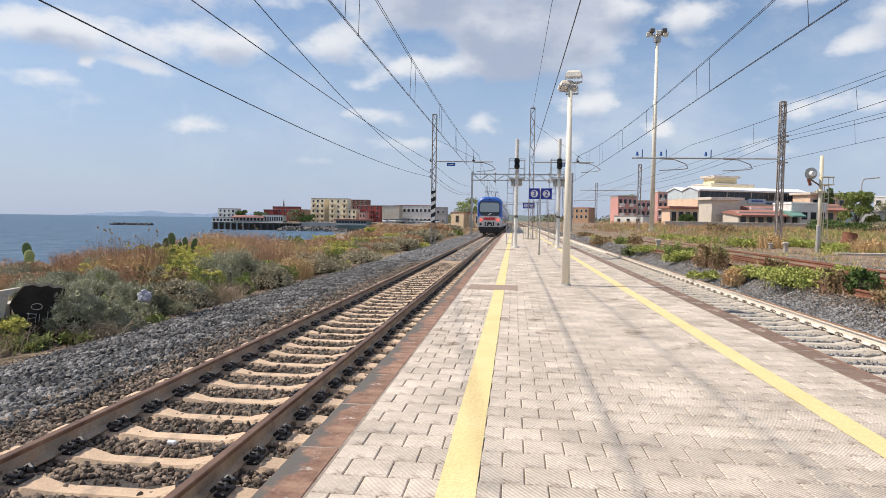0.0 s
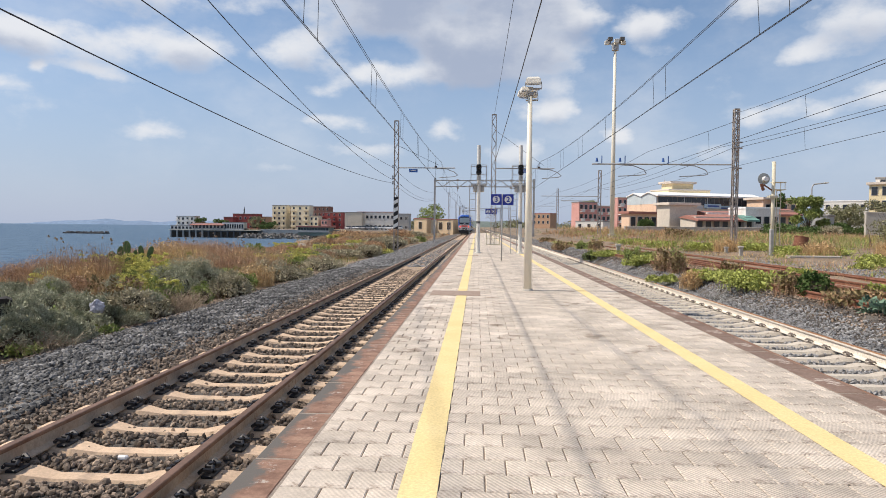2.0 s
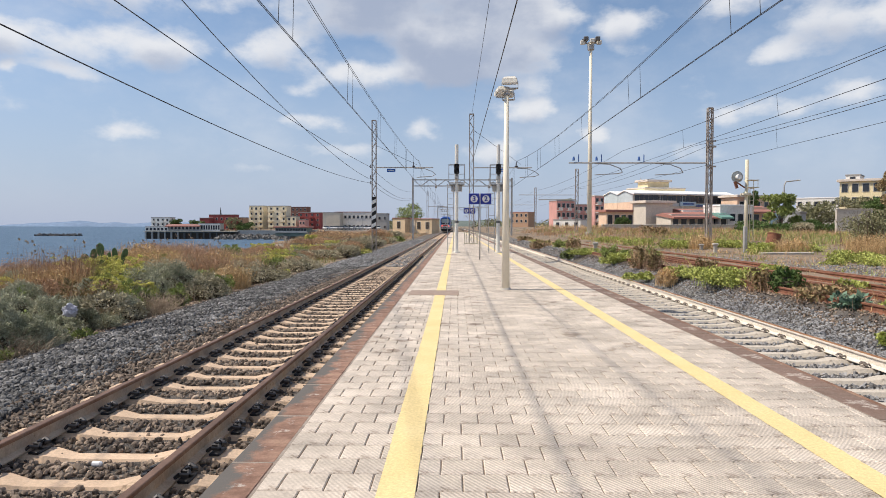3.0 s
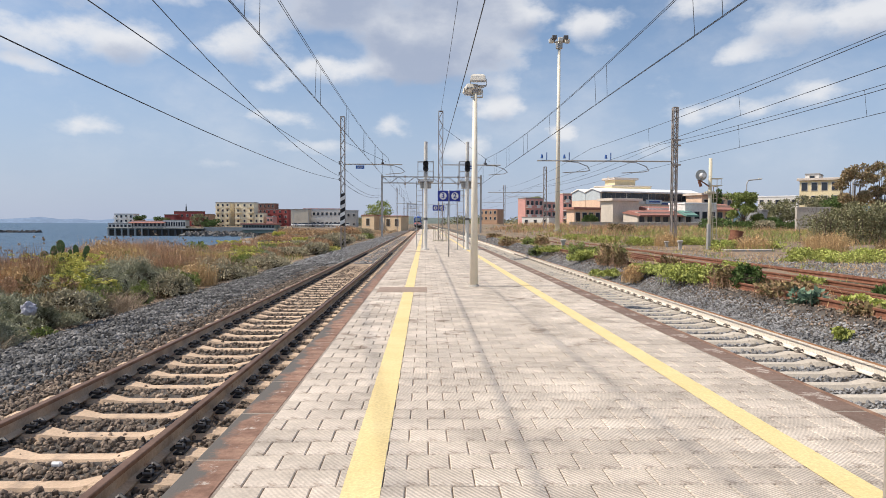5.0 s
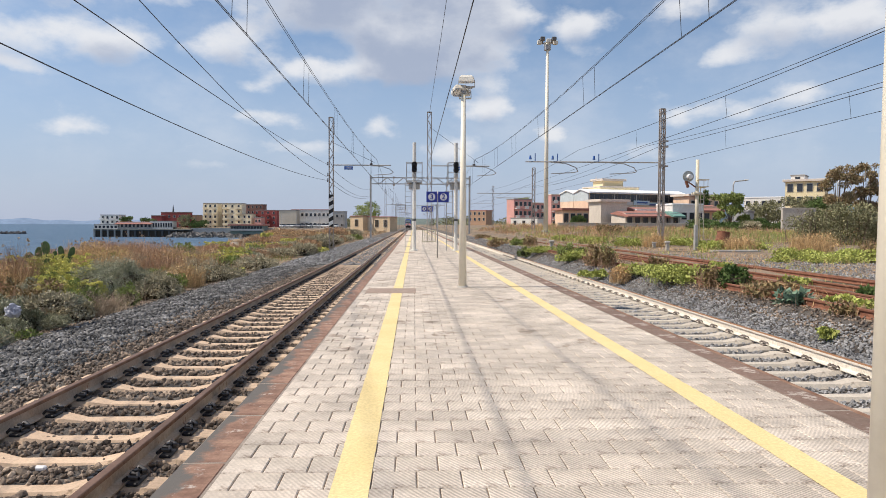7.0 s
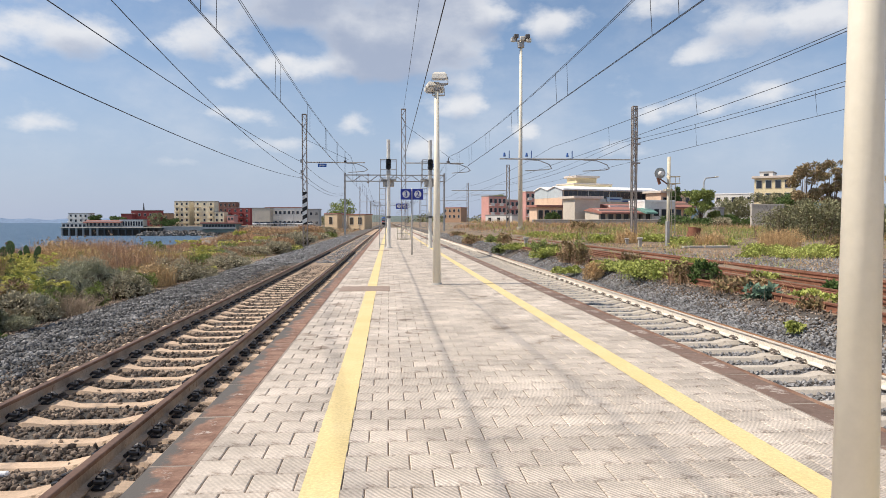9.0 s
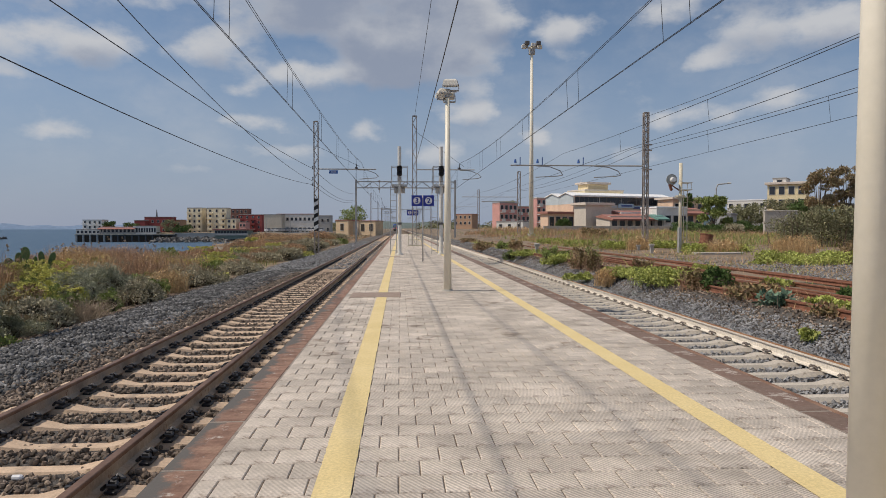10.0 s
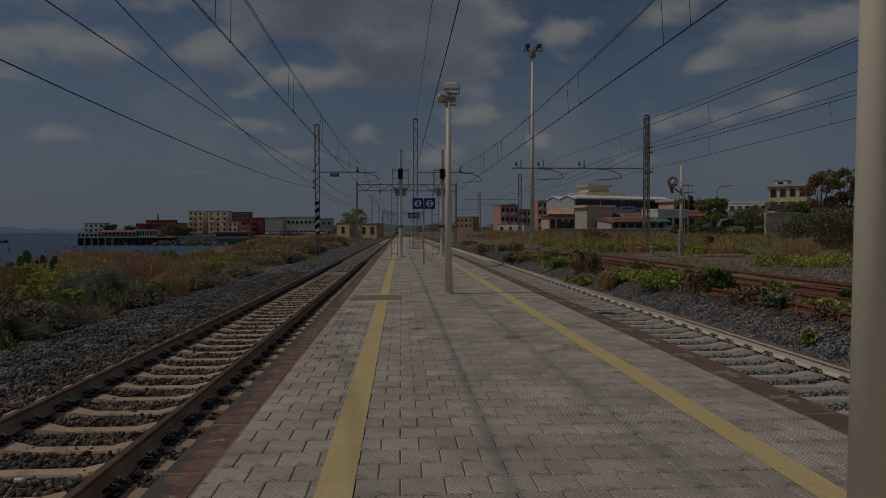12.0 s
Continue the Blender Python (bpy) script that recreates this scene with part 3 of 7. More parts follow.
def old_track(name, xc, top, y0, y1):
    tr = root(name, xc, 0, 0, "disused siding track, deep brown with rust, half sunk in weeds", "railway track", kind="structure")
    for s in (-0.7525, 0.7525):
        rail(s, top, y0, y1, [M_OLD_RAIL], tr, 0.15)
        rail(s + 0.11 * (-1 if s > 0 else 1), top - 0.02, y0, y1, [M_OLD_RAIL], tr, 0.12) if name == "track_4" else None
    m = material("old_timber_sleeper", [(0.13, 0.085, 0.06), (0.2, 0.14, 0.10)], 0.95, scale=2, fine=30, bump=0.4, each=0.2)
    first = None
    y = y0 + 0.3
    while y < min(y1, 120) and name == "track_4":
        if first is None:
            bm = bmesh.new()
            box(bm, -1.15, 1.15, -0.12, 0.12, -0.16, 0.0, 0.015)
            first = s = part("sleeper", bm, m, tr)
            s.location = (0, y, top - 0.155)
        else:
            again(first, 0, y, top - 0.155, tr)
        y += 0.62
    return tr


old_track("track_3", 7.9, 0.10, 4, 40)
old_track("track_4", 10.38, 0.10, 4, 600)
# the switch blade that joins both sidings
sw = root("track_5", 0, 0, 0, "rusted switch rail between two disused sidings", "railway track", kind="structure")
vs, fs = extrude_y(rail_profile(0.10, 0.15), 0, 1)
o = pydata("rail", [(8.08 + x + (y * 1.5), 8 + y * 30, z) for x, y, z in vs], fs, M_OLD_RAIL, sw)


# ---- ballast ----
def bed(name, xs, zs, y0, y1, label):
    ys = [y0] + [y0 + 0.5 * i for i in range(1, 60)] + [y0 + 30 + 10 * i for i in range(int((y1 - y0 - 30) / 10) + 1)]
    vs = [(x, y, z + (0.018 * noise.noise(Vector((x * 3, y * 3, 0))) if y < 30 else 0)) for y in ys for x, z in zip(xs, zs)]
    n = len(xs)
    fs = [(j * n + i, j * n + i + 1, (j + 1) * n + i + 1, (j + 1) * n + i) for j in range(len(ys) - 1) for i in range(n - 1)]
    return tagged(pydata(name, vs, fs, M_BALLAST, smooth=True), label, "ballast", kind="structure")


L_BED = ([-7.7, -7.2, -6.4, -5.4, -4.6, -4.2, -3.9, -3.4, -2.9, -2.3, -1.9, -1.6, -1.37], [-0.98, -0.80, -0.66, -0.55, -0.52, -0.52, -0.525, -0.535, -0.54, -0.535, -0.525, -0.52, -0.52])
R_BED = ([3.37, 3.7, 4.0, 4.4, 4.9, 5.4, 5.8, 6.2, 6.5, 6.8, 7.4], [-0.53, -0.53, -0.54, -0.57, -0.575, -0.57, -0.52, -0.40, -0.24, -0.08, -0.05])
bed("ballast_bed_1", *L_BED, -14, 700, "bed of crushed stone under the track")
bed("ballast_bed_2", *R_BED, -14, 700, "bed of crushed stone under the track")


def stone_shapes(n, seed, round_ones=False):
    rs = np.random.RandomState(seed)
    bm = bmesh.new()
    if round_ones:
        bmesh.ops.create_icosphere(bm, subdivisions=1, radius=0.92)
    else:
        bmesh.ops.create_cube(bm, size=1.3)
    bmesh.ops.triangulate(bm, faces=bm.faces[:])
    bm.verts.ensure_lookup_table()
    v = np.array([x.co[:] for x in bm.verts])
    f = np.array([[x.index for x in p.verts] for p in bm.faces])
    bm.free()
    out = []
    for _ in range(n):
        w = v * rs.uniform(*((0.72, 1.15) if round_ones else (0.55, 1.2)), (len(v), 1)) * np.array([1.0, rs.uniform(0.6, 0.9), rs.uniform(0.5, 0.8)])
        out.append(w)
    return out, f


SHAPES, SFACES = stone_shapes(10, 3)
ROUND, RFACES = stone_shapes(14, 4, True)


def rotations(rs, n):
    q = rs.normal(size=(n, 4))
    q /= np.linalg.norm(q, axis=1)[:, None]
    w, x, y, z = q.T
    return np.stack([np.stack([1 - 2 * (y * y + z * z), 2 * (x * y - z * w), 2 * (x * z + y * w)], 1),
                     np.stack([2 * (x * y + z * w), 1 - 2 * (x * x + z * z), 2 * (y * z - x * w)], 1),
                     np.stack([2 * (x * z - y * w), 2 * (y * z + x * w), 1 - 2 * (x * x + y * y)], 1)], 1)


def numpy_mesh(name, V, F, mat, label="", category="", kind="stuff", parent=None):
    me = bpy.data.meshes.new(name)
    k = F.shape[1]
    me.vertices.add(len(V))
    me.vertices.foreach_set("co", np.ascontiguousarray(V, dtype=np.float32).ravel())
    me.loops.add(F.size)
    me.loops.foreach_set("vertex_index", np.ascontiguousarray(F, dtype=np.int32).ravel())
    me.polygons.add(len(F))
    me.polygons.foreach_set("loop_start", np.arange(0, F.size, k, dtype=np.int32))
    me.update(calc_edges=True)
    me.validate()
    me.shade_flat()
    ob = finish(name, me, mat, parent)
    return tagged(ob, label, category, kind=kind)


def stones(name, P, size, mat, label, seed, shapes=SHAPES, faces=SFACES):
    """Loose stones at the points P."""
    rs = np.random.RandomState(seed)
    n = len(P)
    pick = rs.randint(0, len(shapes), n)
    base = np.array(shapes)[pick]
    R = rotations(rs, n)
    V = np.einsum("nij,nkj->nki", R, base) * (size * rs.uniform(0.6, 1.35, n))[:, None, None] + P[:, None, :]
    F = (faces[None] + (np.arange(n) * base.shape[1])[:, None, None]).reshape(-1, 3)
    return numpy_mesh(name, V.reshape(-1, 3), F, mat, label, "ballast")


def scatter(rs, n, x0, x1, y0, y1, power, prof, lift):
    """Points on a bed, denser towards y0."""
    y = y0 + (y1 - y0) * rs.uniform(0, 1, n) ** power
    x = rs.uniform(x0, x1, n)
    z = np.interp(x, *prof) + lift + rs.uniform(-0.012, 0.012, n)
    return np.stack([x, y, z], 1)


def off_sleepers(P, phase, x0, x1):
    """Leaves out nearly all stones that would lie on a sleeper."""
    d = np.abs((P[:, 1] - phase + 0.3) % 0.6 - 0.3)
    on = (d < 0.135) & (P[:, 0] > x0) & (P[:, 0] < x1)
    return P[~on | (np.arange(len(P)) % 22 == 0)]


rs = np.random.RandomState(11)
stones("ballast_stones", scatter(rs, 24000, -7.6, -4.5, 4.5, 38, 1.8, L_BED, 0.014), 0.046, M_STONE, "loose grey crushed stone on the ballast shoulder", 1, ROUND, RFACES)
stones("ballast_stones", off_sleepers(scatter(rs, 26000, -4.9, -1.38, 3.2, 30, 1.8, L_BED, 0.012), 0.17, -4.12, -1.66), 0.034, M_STONE_RUST, "loose brownish crushed stone between the sleepers", 2, ROUND, RFACES)
stones("ballast_stones", scatter(rs, 13000, 5.75, 6.7, 6.0, 34, 1.7, R_BED, 0.012), 0.028, M_STONE_BLUE, "loose blue-grey crushed stone beside the track", 3, ROUND, RFACES)
stones("ballast_stones", off_sleepers(scatter(rs, 17000, 3.4, 6.2, 4.0, 34, 1.6, R_BED, 0.02), 0.25, 3.66, 6.12), 0.034, M_STONE_BLUE, "loose grey crushed stone between the sleepers", 4)
P = scatter(rs, 11000, 6.45, 9.2, 8.0, 40, 1.5, ([6.45, 6.8, 7.4, 9.4], [-0.26, -0.07, -0.03, -0.03]), 0.012)
stones("ballast_stones", P, 0.03, M_STONE_RUST, "scattered brownish stones between the sidings", 7)
# the paler grey here stands in for sunlight on the far shoulder
stones("ballast_stones", scatter(rs, 8000, -7.5, -1.4, 32, 100, 1.5, L_BED, 0.02), 0.06, M_STONE_BLUE, "crushed stone further along the track", 9)
stones("ballast_stones", scatter(rs, 5000, 3.5, 7.3, 36, 100, 1.5, R_BED, 0.02), 0.06, M_STONE_BLUE, "crushed stone further along the track", 10)
P = scatter(rs, 6000, 11.6, 17.5, 16, 44, 1.3, ([11, 18], [-0.02, -0.02]), 0.02)
stones("ballast_stones", P, 0.04, M_STONE_BLUE, "pale gravel beside the sidings", 12)
P = scatter(rs, 9000, -8.3, -7.0, 4, 40, 1.5, ([-8.3, -7.7, -7.1], [-0.84, -0.88, -0.78]), 0.01)
stones("ballast_stones", P, 0.042, M_STONE_RUST, "scattered brownish stones at the foot of the bank", 8)


# ---- lamp posts, signs and signals on the platform ----
M_LAMP_GREY = material("lamp_housing", [(0.66, 0.63, 0.56), (0.74, 0.71, 0.63)], 0.5, scale=5, fine=25, bump=0.03)
M_GLASS = plain("lamp_glass", (0.55, 0.58, 0.60), 0.12)


def floodlight(parent, x, y, z, rz, tilt, size=1.0):
    """A tapered cast housing with a hood, its glass below and a stirrup."""
    bm = bmesh.new()
    vs = [bm.verts.new((sx * a * size, sy * b * size, c * size)) for a, b, c in ((0.165, 0.20, 0.0), (0.17, 0.205, 0.035), (0.15, 0.17, 0.13), (0.11, 0.12, 0.165)) for sx, sy in ((-1, -1), (1, -1), (1, 1), (-1, 1))]
    for k in range(3):
        for i in range(4):
            bm.faces.new((vs[4 * k + i], vs[4 * k + (i + 1) % 4], vs[4 * k + 4 + (i + 1) % 4], vs[4 * k + 4 + i]))
    bm.faces.new(vs[3::-1])
    bm.faces.new(vs[12:16])
    h = part("floodlight", bm, M_LAMP_GREY, parent, "boxy cream-white floodlight")
    h.location, h.rotation_euler = (x, y, z), (radians(tilt), 0, radians(rz))
    bm = bmesh.new()
    box(bm, -0.14 * size, 0.14 * size, -0.175 * size, 0.175 * size, -0.014, -0.002, 0.004)
    part("glass", bm, M_GLASS, h)
    bm = bmesh.new()
    for k in (-1, 1):
        bar(bm, (k * 0.178 * size, 0, -0.09), (k * 0.178 * size, 0, 0.06), 0.012, 0.035)
    bar(bm, (-0.178 * size, 0, -0.09), (0.178 * size, 0, -0.09), 0.012, 0.035)
    part("bracket", bm, M_GALV, h)


def lamp_post(x, y, height, label):
    lp = root("lamp_post", x, y, 0, label, "lamp post", "platform lamp posts")
    bm = bmesh.new()
    tube(bm, (0, 0, 0), (0, 0, height - 0.25), 0.091, 0.048, seg=28, cap=True)
    part("pole", bm, M_WHITE_POLE, lp, smooth=True)
    bm = bmesh.new()
    tube(bm, (0, 0, 0), (0, 0, 0.035), 0.13, 0.115, seg=24)
    part("base_collar", bm, M_CONCRETE, lp)
    bm = bmesh.new()
    tube(bm, (0, 0, height - 0.30), (0, 0, height - 0.12), 0.065, 0.065, seg=16)
    bar(bm, (-0.20, 0, height - 0.16), (0.20, 0, height - 0.16), 0.05, 0.04)
    part("crosshead", bm, M_GALV, lp)
    floodlight(lp, 0.07, -0.02, height - 0.06, -8, 10)
    floodlight(lp, -0.10, 0.06, height - 0.25, 14, -12, 0.8)
    floodlight(lp, 0.06, 0.28, height - 0.26, -10, 24, 0.75)
    return lp


lamp_post(1.11, 15.18, 4.62, "tapered off-white steel lamp post with floodlights on the platform")
# only the pole comes into view; its floodlight head is added unseen
lamp_post(2.022, 2.735, 4.62, "off-white steel pole standing close by on the platform")


def digit(ch, size, parent, x, y, z, mat):
    c = bpy.data.curves.new("digit", "FONT")
    c.body, c.size, c.align_x, c.align_y, c.extrude, c.offset = ch, size, "CENTER", "CENTER", 0.002, 0.008
    o = new("digit_tmp", c)
    me = bpy.data.meshes.new_from_object(o.evaluated_get(bpy.context.evaluated_depsgraph_get()))
    bpy.data.objects.remove(o)
    d = finish("digit", me, mat, parent)
    d.location, d.rotation_euler = (x, y, z), (radians(90), 0, 0)
    return d


def track_sign(x, y, z_mid, size, pole_w, label):
    s = root("platform_sign", x, y, 0, label, "sign", "track number signs")
    bm = bmesh.new()
    tube(bm, (0, 0, 0), (0, 0, z_mid + size / 2 + 0.02), pole_w, seg=12)
    part("post", bm, M_GALV, s, smooth=True)
    for k, ch in ((-1, "3"), (1, "2")):
        bm = bmesh.new()
        cx = k * (size / 2 + 0.022)
        box(bm, cx - size / 2, cx + size / 2, -0.055, -0.035, z_mid - size / 2, z_mid + size / 2, 0.004)
        p = part("panel", bm, M_BLUE, s, "square blue enamel panel with a white number disc")
        bm = bmesh.new()
        t = 0.012
        for a in (-1, 1):
            box(bm, cx + a * (size / 2 - t) - t / 2, cx + a * (size / 2 - t) + t / 2, -0.059, -0.0555, z_mid - size / 2 + t, z_mid + size / 2 - t)
            box(bm, cx - size / 2 + t * 1.5, cx + size / 2 - t * 1.5, -0.059, -0.0555, z_mid + a * (size / 2 - t) - t / 2, z_mid + a * (size / 2 - t) + t / 2)
        part("border", bm, plain("sign_border", (0.05, 0.08, 0.45), 0.4), p)
        bm = bmesh.new()
        tube(bm, (cx, -0.0555, z_mid), (cx, -0.061, z_mid), size * 0.335, seg=32)
        part("disc", bm, M_WHITE, p)
        digit(ch, size * 0.66, p, cx, -0.0635, z_mid - 0.004, M_BLUE)
    bm = bmesh.new()
    for dz in (-0.12, 0.12):
        box(bm, -size, size, -0.035, -0.02, z_mid + dz - 0.015, z_mid + dz + 0.015)
    part("bracket", bm, M_GALV, s)
    return s


track_sign(1.02, 28.76, 2.575, 0.455, 0.028, "blue track number sign on a thin grey post on the platform")
track_sign(1.16, 58.0, 2.74, 0.46, 0.03, "smaller-looking blue track number sign further down the platform")


def cage(parent, z0, z1, w, d0, d1, t=0.03):
    """A light square maintenance basket, bar by bar."""
    ends = [((-w, y, z), (w, y, z)) for z in (z0, z1) for y in (d0, d1)]
    ends += [((x, d0, z), (x, d1, z)) for z in (z0, z1) for x in (-w, w)]
    ends += [((x, y, z0), (x, y, z1)) for x in (-w, w) for y in (d0, d1)]
    ends.append(((-w, d0, z0 + 0.45), (w, d0, z0 + 0.45)))
    for p, q in ends:
        bm = bmesh.new()
        bar(bm, p, q, t)
        part("basket_bar", bm, M_GALV, parent)


def ladder(bm, x, y, z0, z1, w=0.16, step=0.3):
    for s in (-w, w):
        bar(bm, (x + s, y, z0), (x + s, y, z1), 0.03)
    z = z0 + 0.2
    while z < z1:
        bar(bm, (x - w, y, z), (x + w, y, z), 0.022)
        z += step


def signal(x, y, height, label):
    s = root("railway_signal", x, y, 0, label, "signal", "platform signals")
    bm = bmesh.new()
    tube(bm, (0, 0, 0), (0, 0, height), 0.10, 0.095, seg=16)
    tube(bm, (0, 0, 0), (0, 0, 0.06), 0.2, 0.2, seg=16)
    part("post", bm, M_SIGNAL, s, smooth=False)
    bm = bmesh.new()
    for z in (4.60, 4.32):
        tube(bm, (0, -0.26, z), (0, -0.12, z), 0.135, 0.15, seg=16)
    box(bm, -0.13, 0.13, -0.16, -0.09, 4.2, 4.75, 0.05)
    for z in (4.60, 4.32):
        tube(bm, (0, -0.36, z + 0.03), (0, -0.26, z), 0.11, 0.12, seg=12, cap=False)
    part("signal_head", bm, M_BLACK, s, "black two-lamp signal head")
    bm = bmesh.new()
    tube(bm, (0, -0.24, 4.02), (0, -0.10, 4.02), 0.09, 0.10, seg=12)
    box(bm, -0.11, 0.11, -0.12, -0.06, 3.9, 4.14, 0.02)
    part("marker_light", bm, M_GALV, s, "small grey marker light")
    cage(s, 3.75, 4.72, 0.42, -0.1, 0.75)
    bm = bmesh.new()
    box(bm, -0.42, 0.42, -0.08, 0.72, 3.62, 3.68)
    box(bm, -0.30, 0.30, 0.1, 0.5, 3.3, 3.62, 0.03)
    part("platform_floor", bm, M_GALV, s)
    bm = bmesh.new()
    ladder(bm, -0.33, 0.25, 0.0, 3.7)
    part("ladder", bm, M_GALV, s)
    bm = bmesh.new()
    tube(bm, (0, 0, 1.6), (0, 0, 1.72), 0.115, seg=14)
    part("band", bm, plain("dark_band", (0.12, 0.12, 0.12), 0.6), s)
    return s


signal(0.04, 36.4, 5.78, "white railway signal post with a dark signal head and ladder")
signal(2.27, 36.4, 5.78, "white railway signal post with a dark signal head and ladder")


# ---- overhead line masts ----
def lattice(bm, w, h, z0=0.0, t=0.05, panels=None, d=None):
    """A square lattice column with crossed bracing."""
    d = d or w
    n = panels or max(4, int(h / (w * 1.7)))
    for x in (-w / 2, w / 2):
        for y in (-d / 2, d / 2):
            bar(bm, (x, y, z0), (x, y, z0 + h), t)
    for i in range(n):
        a, b = z0 + h * i / n, z0 + h * (i + 1) / n
        s = 1 if i % 2 else -1
        for y in (-d / 2, d / 2):
            bar(bm, (-s * w / 2, y, a), (s * w / 2, y, b), t * 0.55)
        for x in (-w / 2, w / 2):
            bar(bm, (x, -s * d / 2, a), (x, s * d / 2, b), t * 0.55)


def insulator(parent, p, colour):
    bm = bmesh.new()
    for i in range(4):
        tube(bm, (p[0], p[1], p[2] + 0.07 * i), (p[0], p[1], p[2] + 0.05 + 0.07 * i), 0.06, 0.05, seg=8)
    return part("insulator", bm, colour, parent)


M_INS = plain("dark_insulator", (0.05, 0.035, 0.03), 0.3)
M_INS_BLUE = plain("blue_insulator", (0.05, 0.12, 0.35), 0.35)


def arm(parent, x0, x1, z, r=0.04, steady=None, y=0.0):
    """A cantilever tube with its insulator and the bent steady arm under it."""
    bm = bmesh.new()
    tube(bm, (x0, y, z), (x1, y, z), r, seg=8)
    part("cantilever", bm, M_GALV, parent)
    s = 1 if x1 > x0 else -1
    for sx in steady or ():
        bm = bmesh.new()
        path_tube(bm, [(sx - s * 1.7, y, z - 0.05), (sx - s * 0.9, y, z - 0.08), (sx - s * 0.3, y, z - 0.3), (sx, y, z - 0.55), (sx - s * 0.25, y, z - 0.68), (sx - s * 1.5, y, z - 0.78)], 0.028, 6)
        part("steady_arm", bm, M_GALV, parent)
        bm = bmesh.new()
        bar(bm, (sx - s * 1.75, y, z), (sx - s * 1.75, y, z + 0.45), 0.05)
        tube(bm, (sx - s * 1.75 - 0.1, y, z + 0.1), (sx - s * 1.75 + 0.1, y, z + 0.1), 0.06, seg=8)
        part("saddle", bm, M_INS, parent)


def mast(x, y, z0, top, w, label, mat=M_MAST, arms=(), striped=False, tie=None, plate_x=None, feeders=()):
    m = root("overhead_mast", x, y, z0, label, "mast", "overhead line masts")
    h = top - z0
    bm = bmesh.new()
    lattice(bm, w, h, 0, w * (0.16 if w > 0.3 else 0.23))
    bar(bm, (-w / 2, 0, h), (w / 2, 0, h), w * 0.9, 0.06)
    part("column", bm, mat, m)
    bm = bmesh.new()
    box(bm, -w * 0.9, w * 0.9, -w * 0.9, w * 0.9, -0.3, 0.12, 0.03)
    part("footing", bm, M_CONCRETE, m)
    for x0, x1, z, st in arms:
        arm(m, x0, x1, z - z0, 0.045, st)
    if tie:
        bm = bmesh.new()
        path_tube(bm, [(0, 0, tie[0] - z0), (tie[1], 0, tie[2] - z0)], 0.012, 4)
        part("tie_rod", bm, M_WIRE, m)
    for fz in feeders:
        insulator(m, (-w / 2 - 0.12, 0, fz - z0 - 0.1), M_INS)
    if striped:
        bm = bmesh.new()
        z1, pw = 3.75 - z0, w * 0.56
        box(bm, -pw, pw, -w / 2 - 0.05, -w / 2 - 0.035, 2.1, z1)
        b = part("warning_board", bm, M_BLACK, m, "black and white striped warning board")
        vs, fs = [], []
        for i in range(4):
            a = 2.15 + i * 0.62
            k = len(vs)
            vs += [(-pw, -w / 2 - 0.054, a), (pw, -w / 2 - 0.054, a + 0.2), (pw, -w / 2 - 0.054, a + 0.5), (-pw, -w / 2 - 0.054, a + 0.3)]
            fs.append((k, k + 1, k + 2, k + 3))
        pydata("stripes", vs, fs, M_WHITE, b)
    if plate_x:
        bm = bmesh.new()
        box(bm, plate_x - 0.34, plate_x + 0.34, -0.03, -0.01, 5.98 - z0 - 0.26, 5.98 - z0 + 0.0, 0.004)
        pl = part("name_plate", bm, plain("sky_blue_plate", (0.03, 0.12, 0.42), 0.4), m, "small blue plate hanging from the arm")
        bm = bmesh.new()
        box(bm, plate_x - 0.22, plate_x + 0.22, -0.036, -0.031, 5.98 - z0 - 0.16, 5.98 - z0 - 0.10)
        part("writing_bar", bm, M_WHITE, pl)
    return m


mast(-6.5, 54.0, -0.9, 9.8, 0.32, "grey lattice mast with a striped base beside the track", arms=((0.15, 4.7, 6.08, (4.9,)),), striped=True, tie=(7.9, 3.4, 6.3), plate_x=1.36, feeders=(6.15, 5.3, 4.85))
mast(1.24, 53.7, 0.0, 10.25, 0.33, "grey lattice mast in a low fence on the platform", arms=((0.15, 4.75, 6.05, (5.3,)),), tie=(9.1, 3.9, 6.3), plate_x=2.3)
mast(15.55, 42.0, 0.1, 8.68, 0.27, "weathered brown-grey lattice mast carrying a long arm over the sidings", arms=((-0.15, -8.6, 5.34, ()),), tie=(8.2, 0.0, 5.4))
rm = bpy.data.objects["overhead_mast.002"]
for px_ in (-5.4, -1.7):
    bm = bmesh.new()
    path_tube(bm, [(px_ - 1.6, 0, 5.2), (px_ - 0.7, 0, 5.15), (px_ - 0.05, 0, 4.9), (px_ + 0.1, 0, 4.65), (px_ - 0.2, 0, 4.58), (px_ - 1.6, 0, 4.5)], 0.028, 6)
    part("steady_arm", bm, M_GALV, rm)
for px_ in (-8.0, -6.6, -4.0):
    bm = bmesh.new()
    bar(bm, (px_, 0, 5.24), (px_, 0, 5.75), 0.05)
    tube(bm, (px_ - 0.3, 0, 5.38), (px_ - 0.3, 0, 5.62), 0.09, 0.05, seg=8)
    part("insulator", bm, M_INS_BLUE, rm)
for z in (6.2, 6.55, 5.0):
    bm = bmesh.new()
    bar(bm, (-0.3, -0.25, z), (0.3, -0.25, z), 0.09)
    part("clamp", bm, M_MAST, rm)

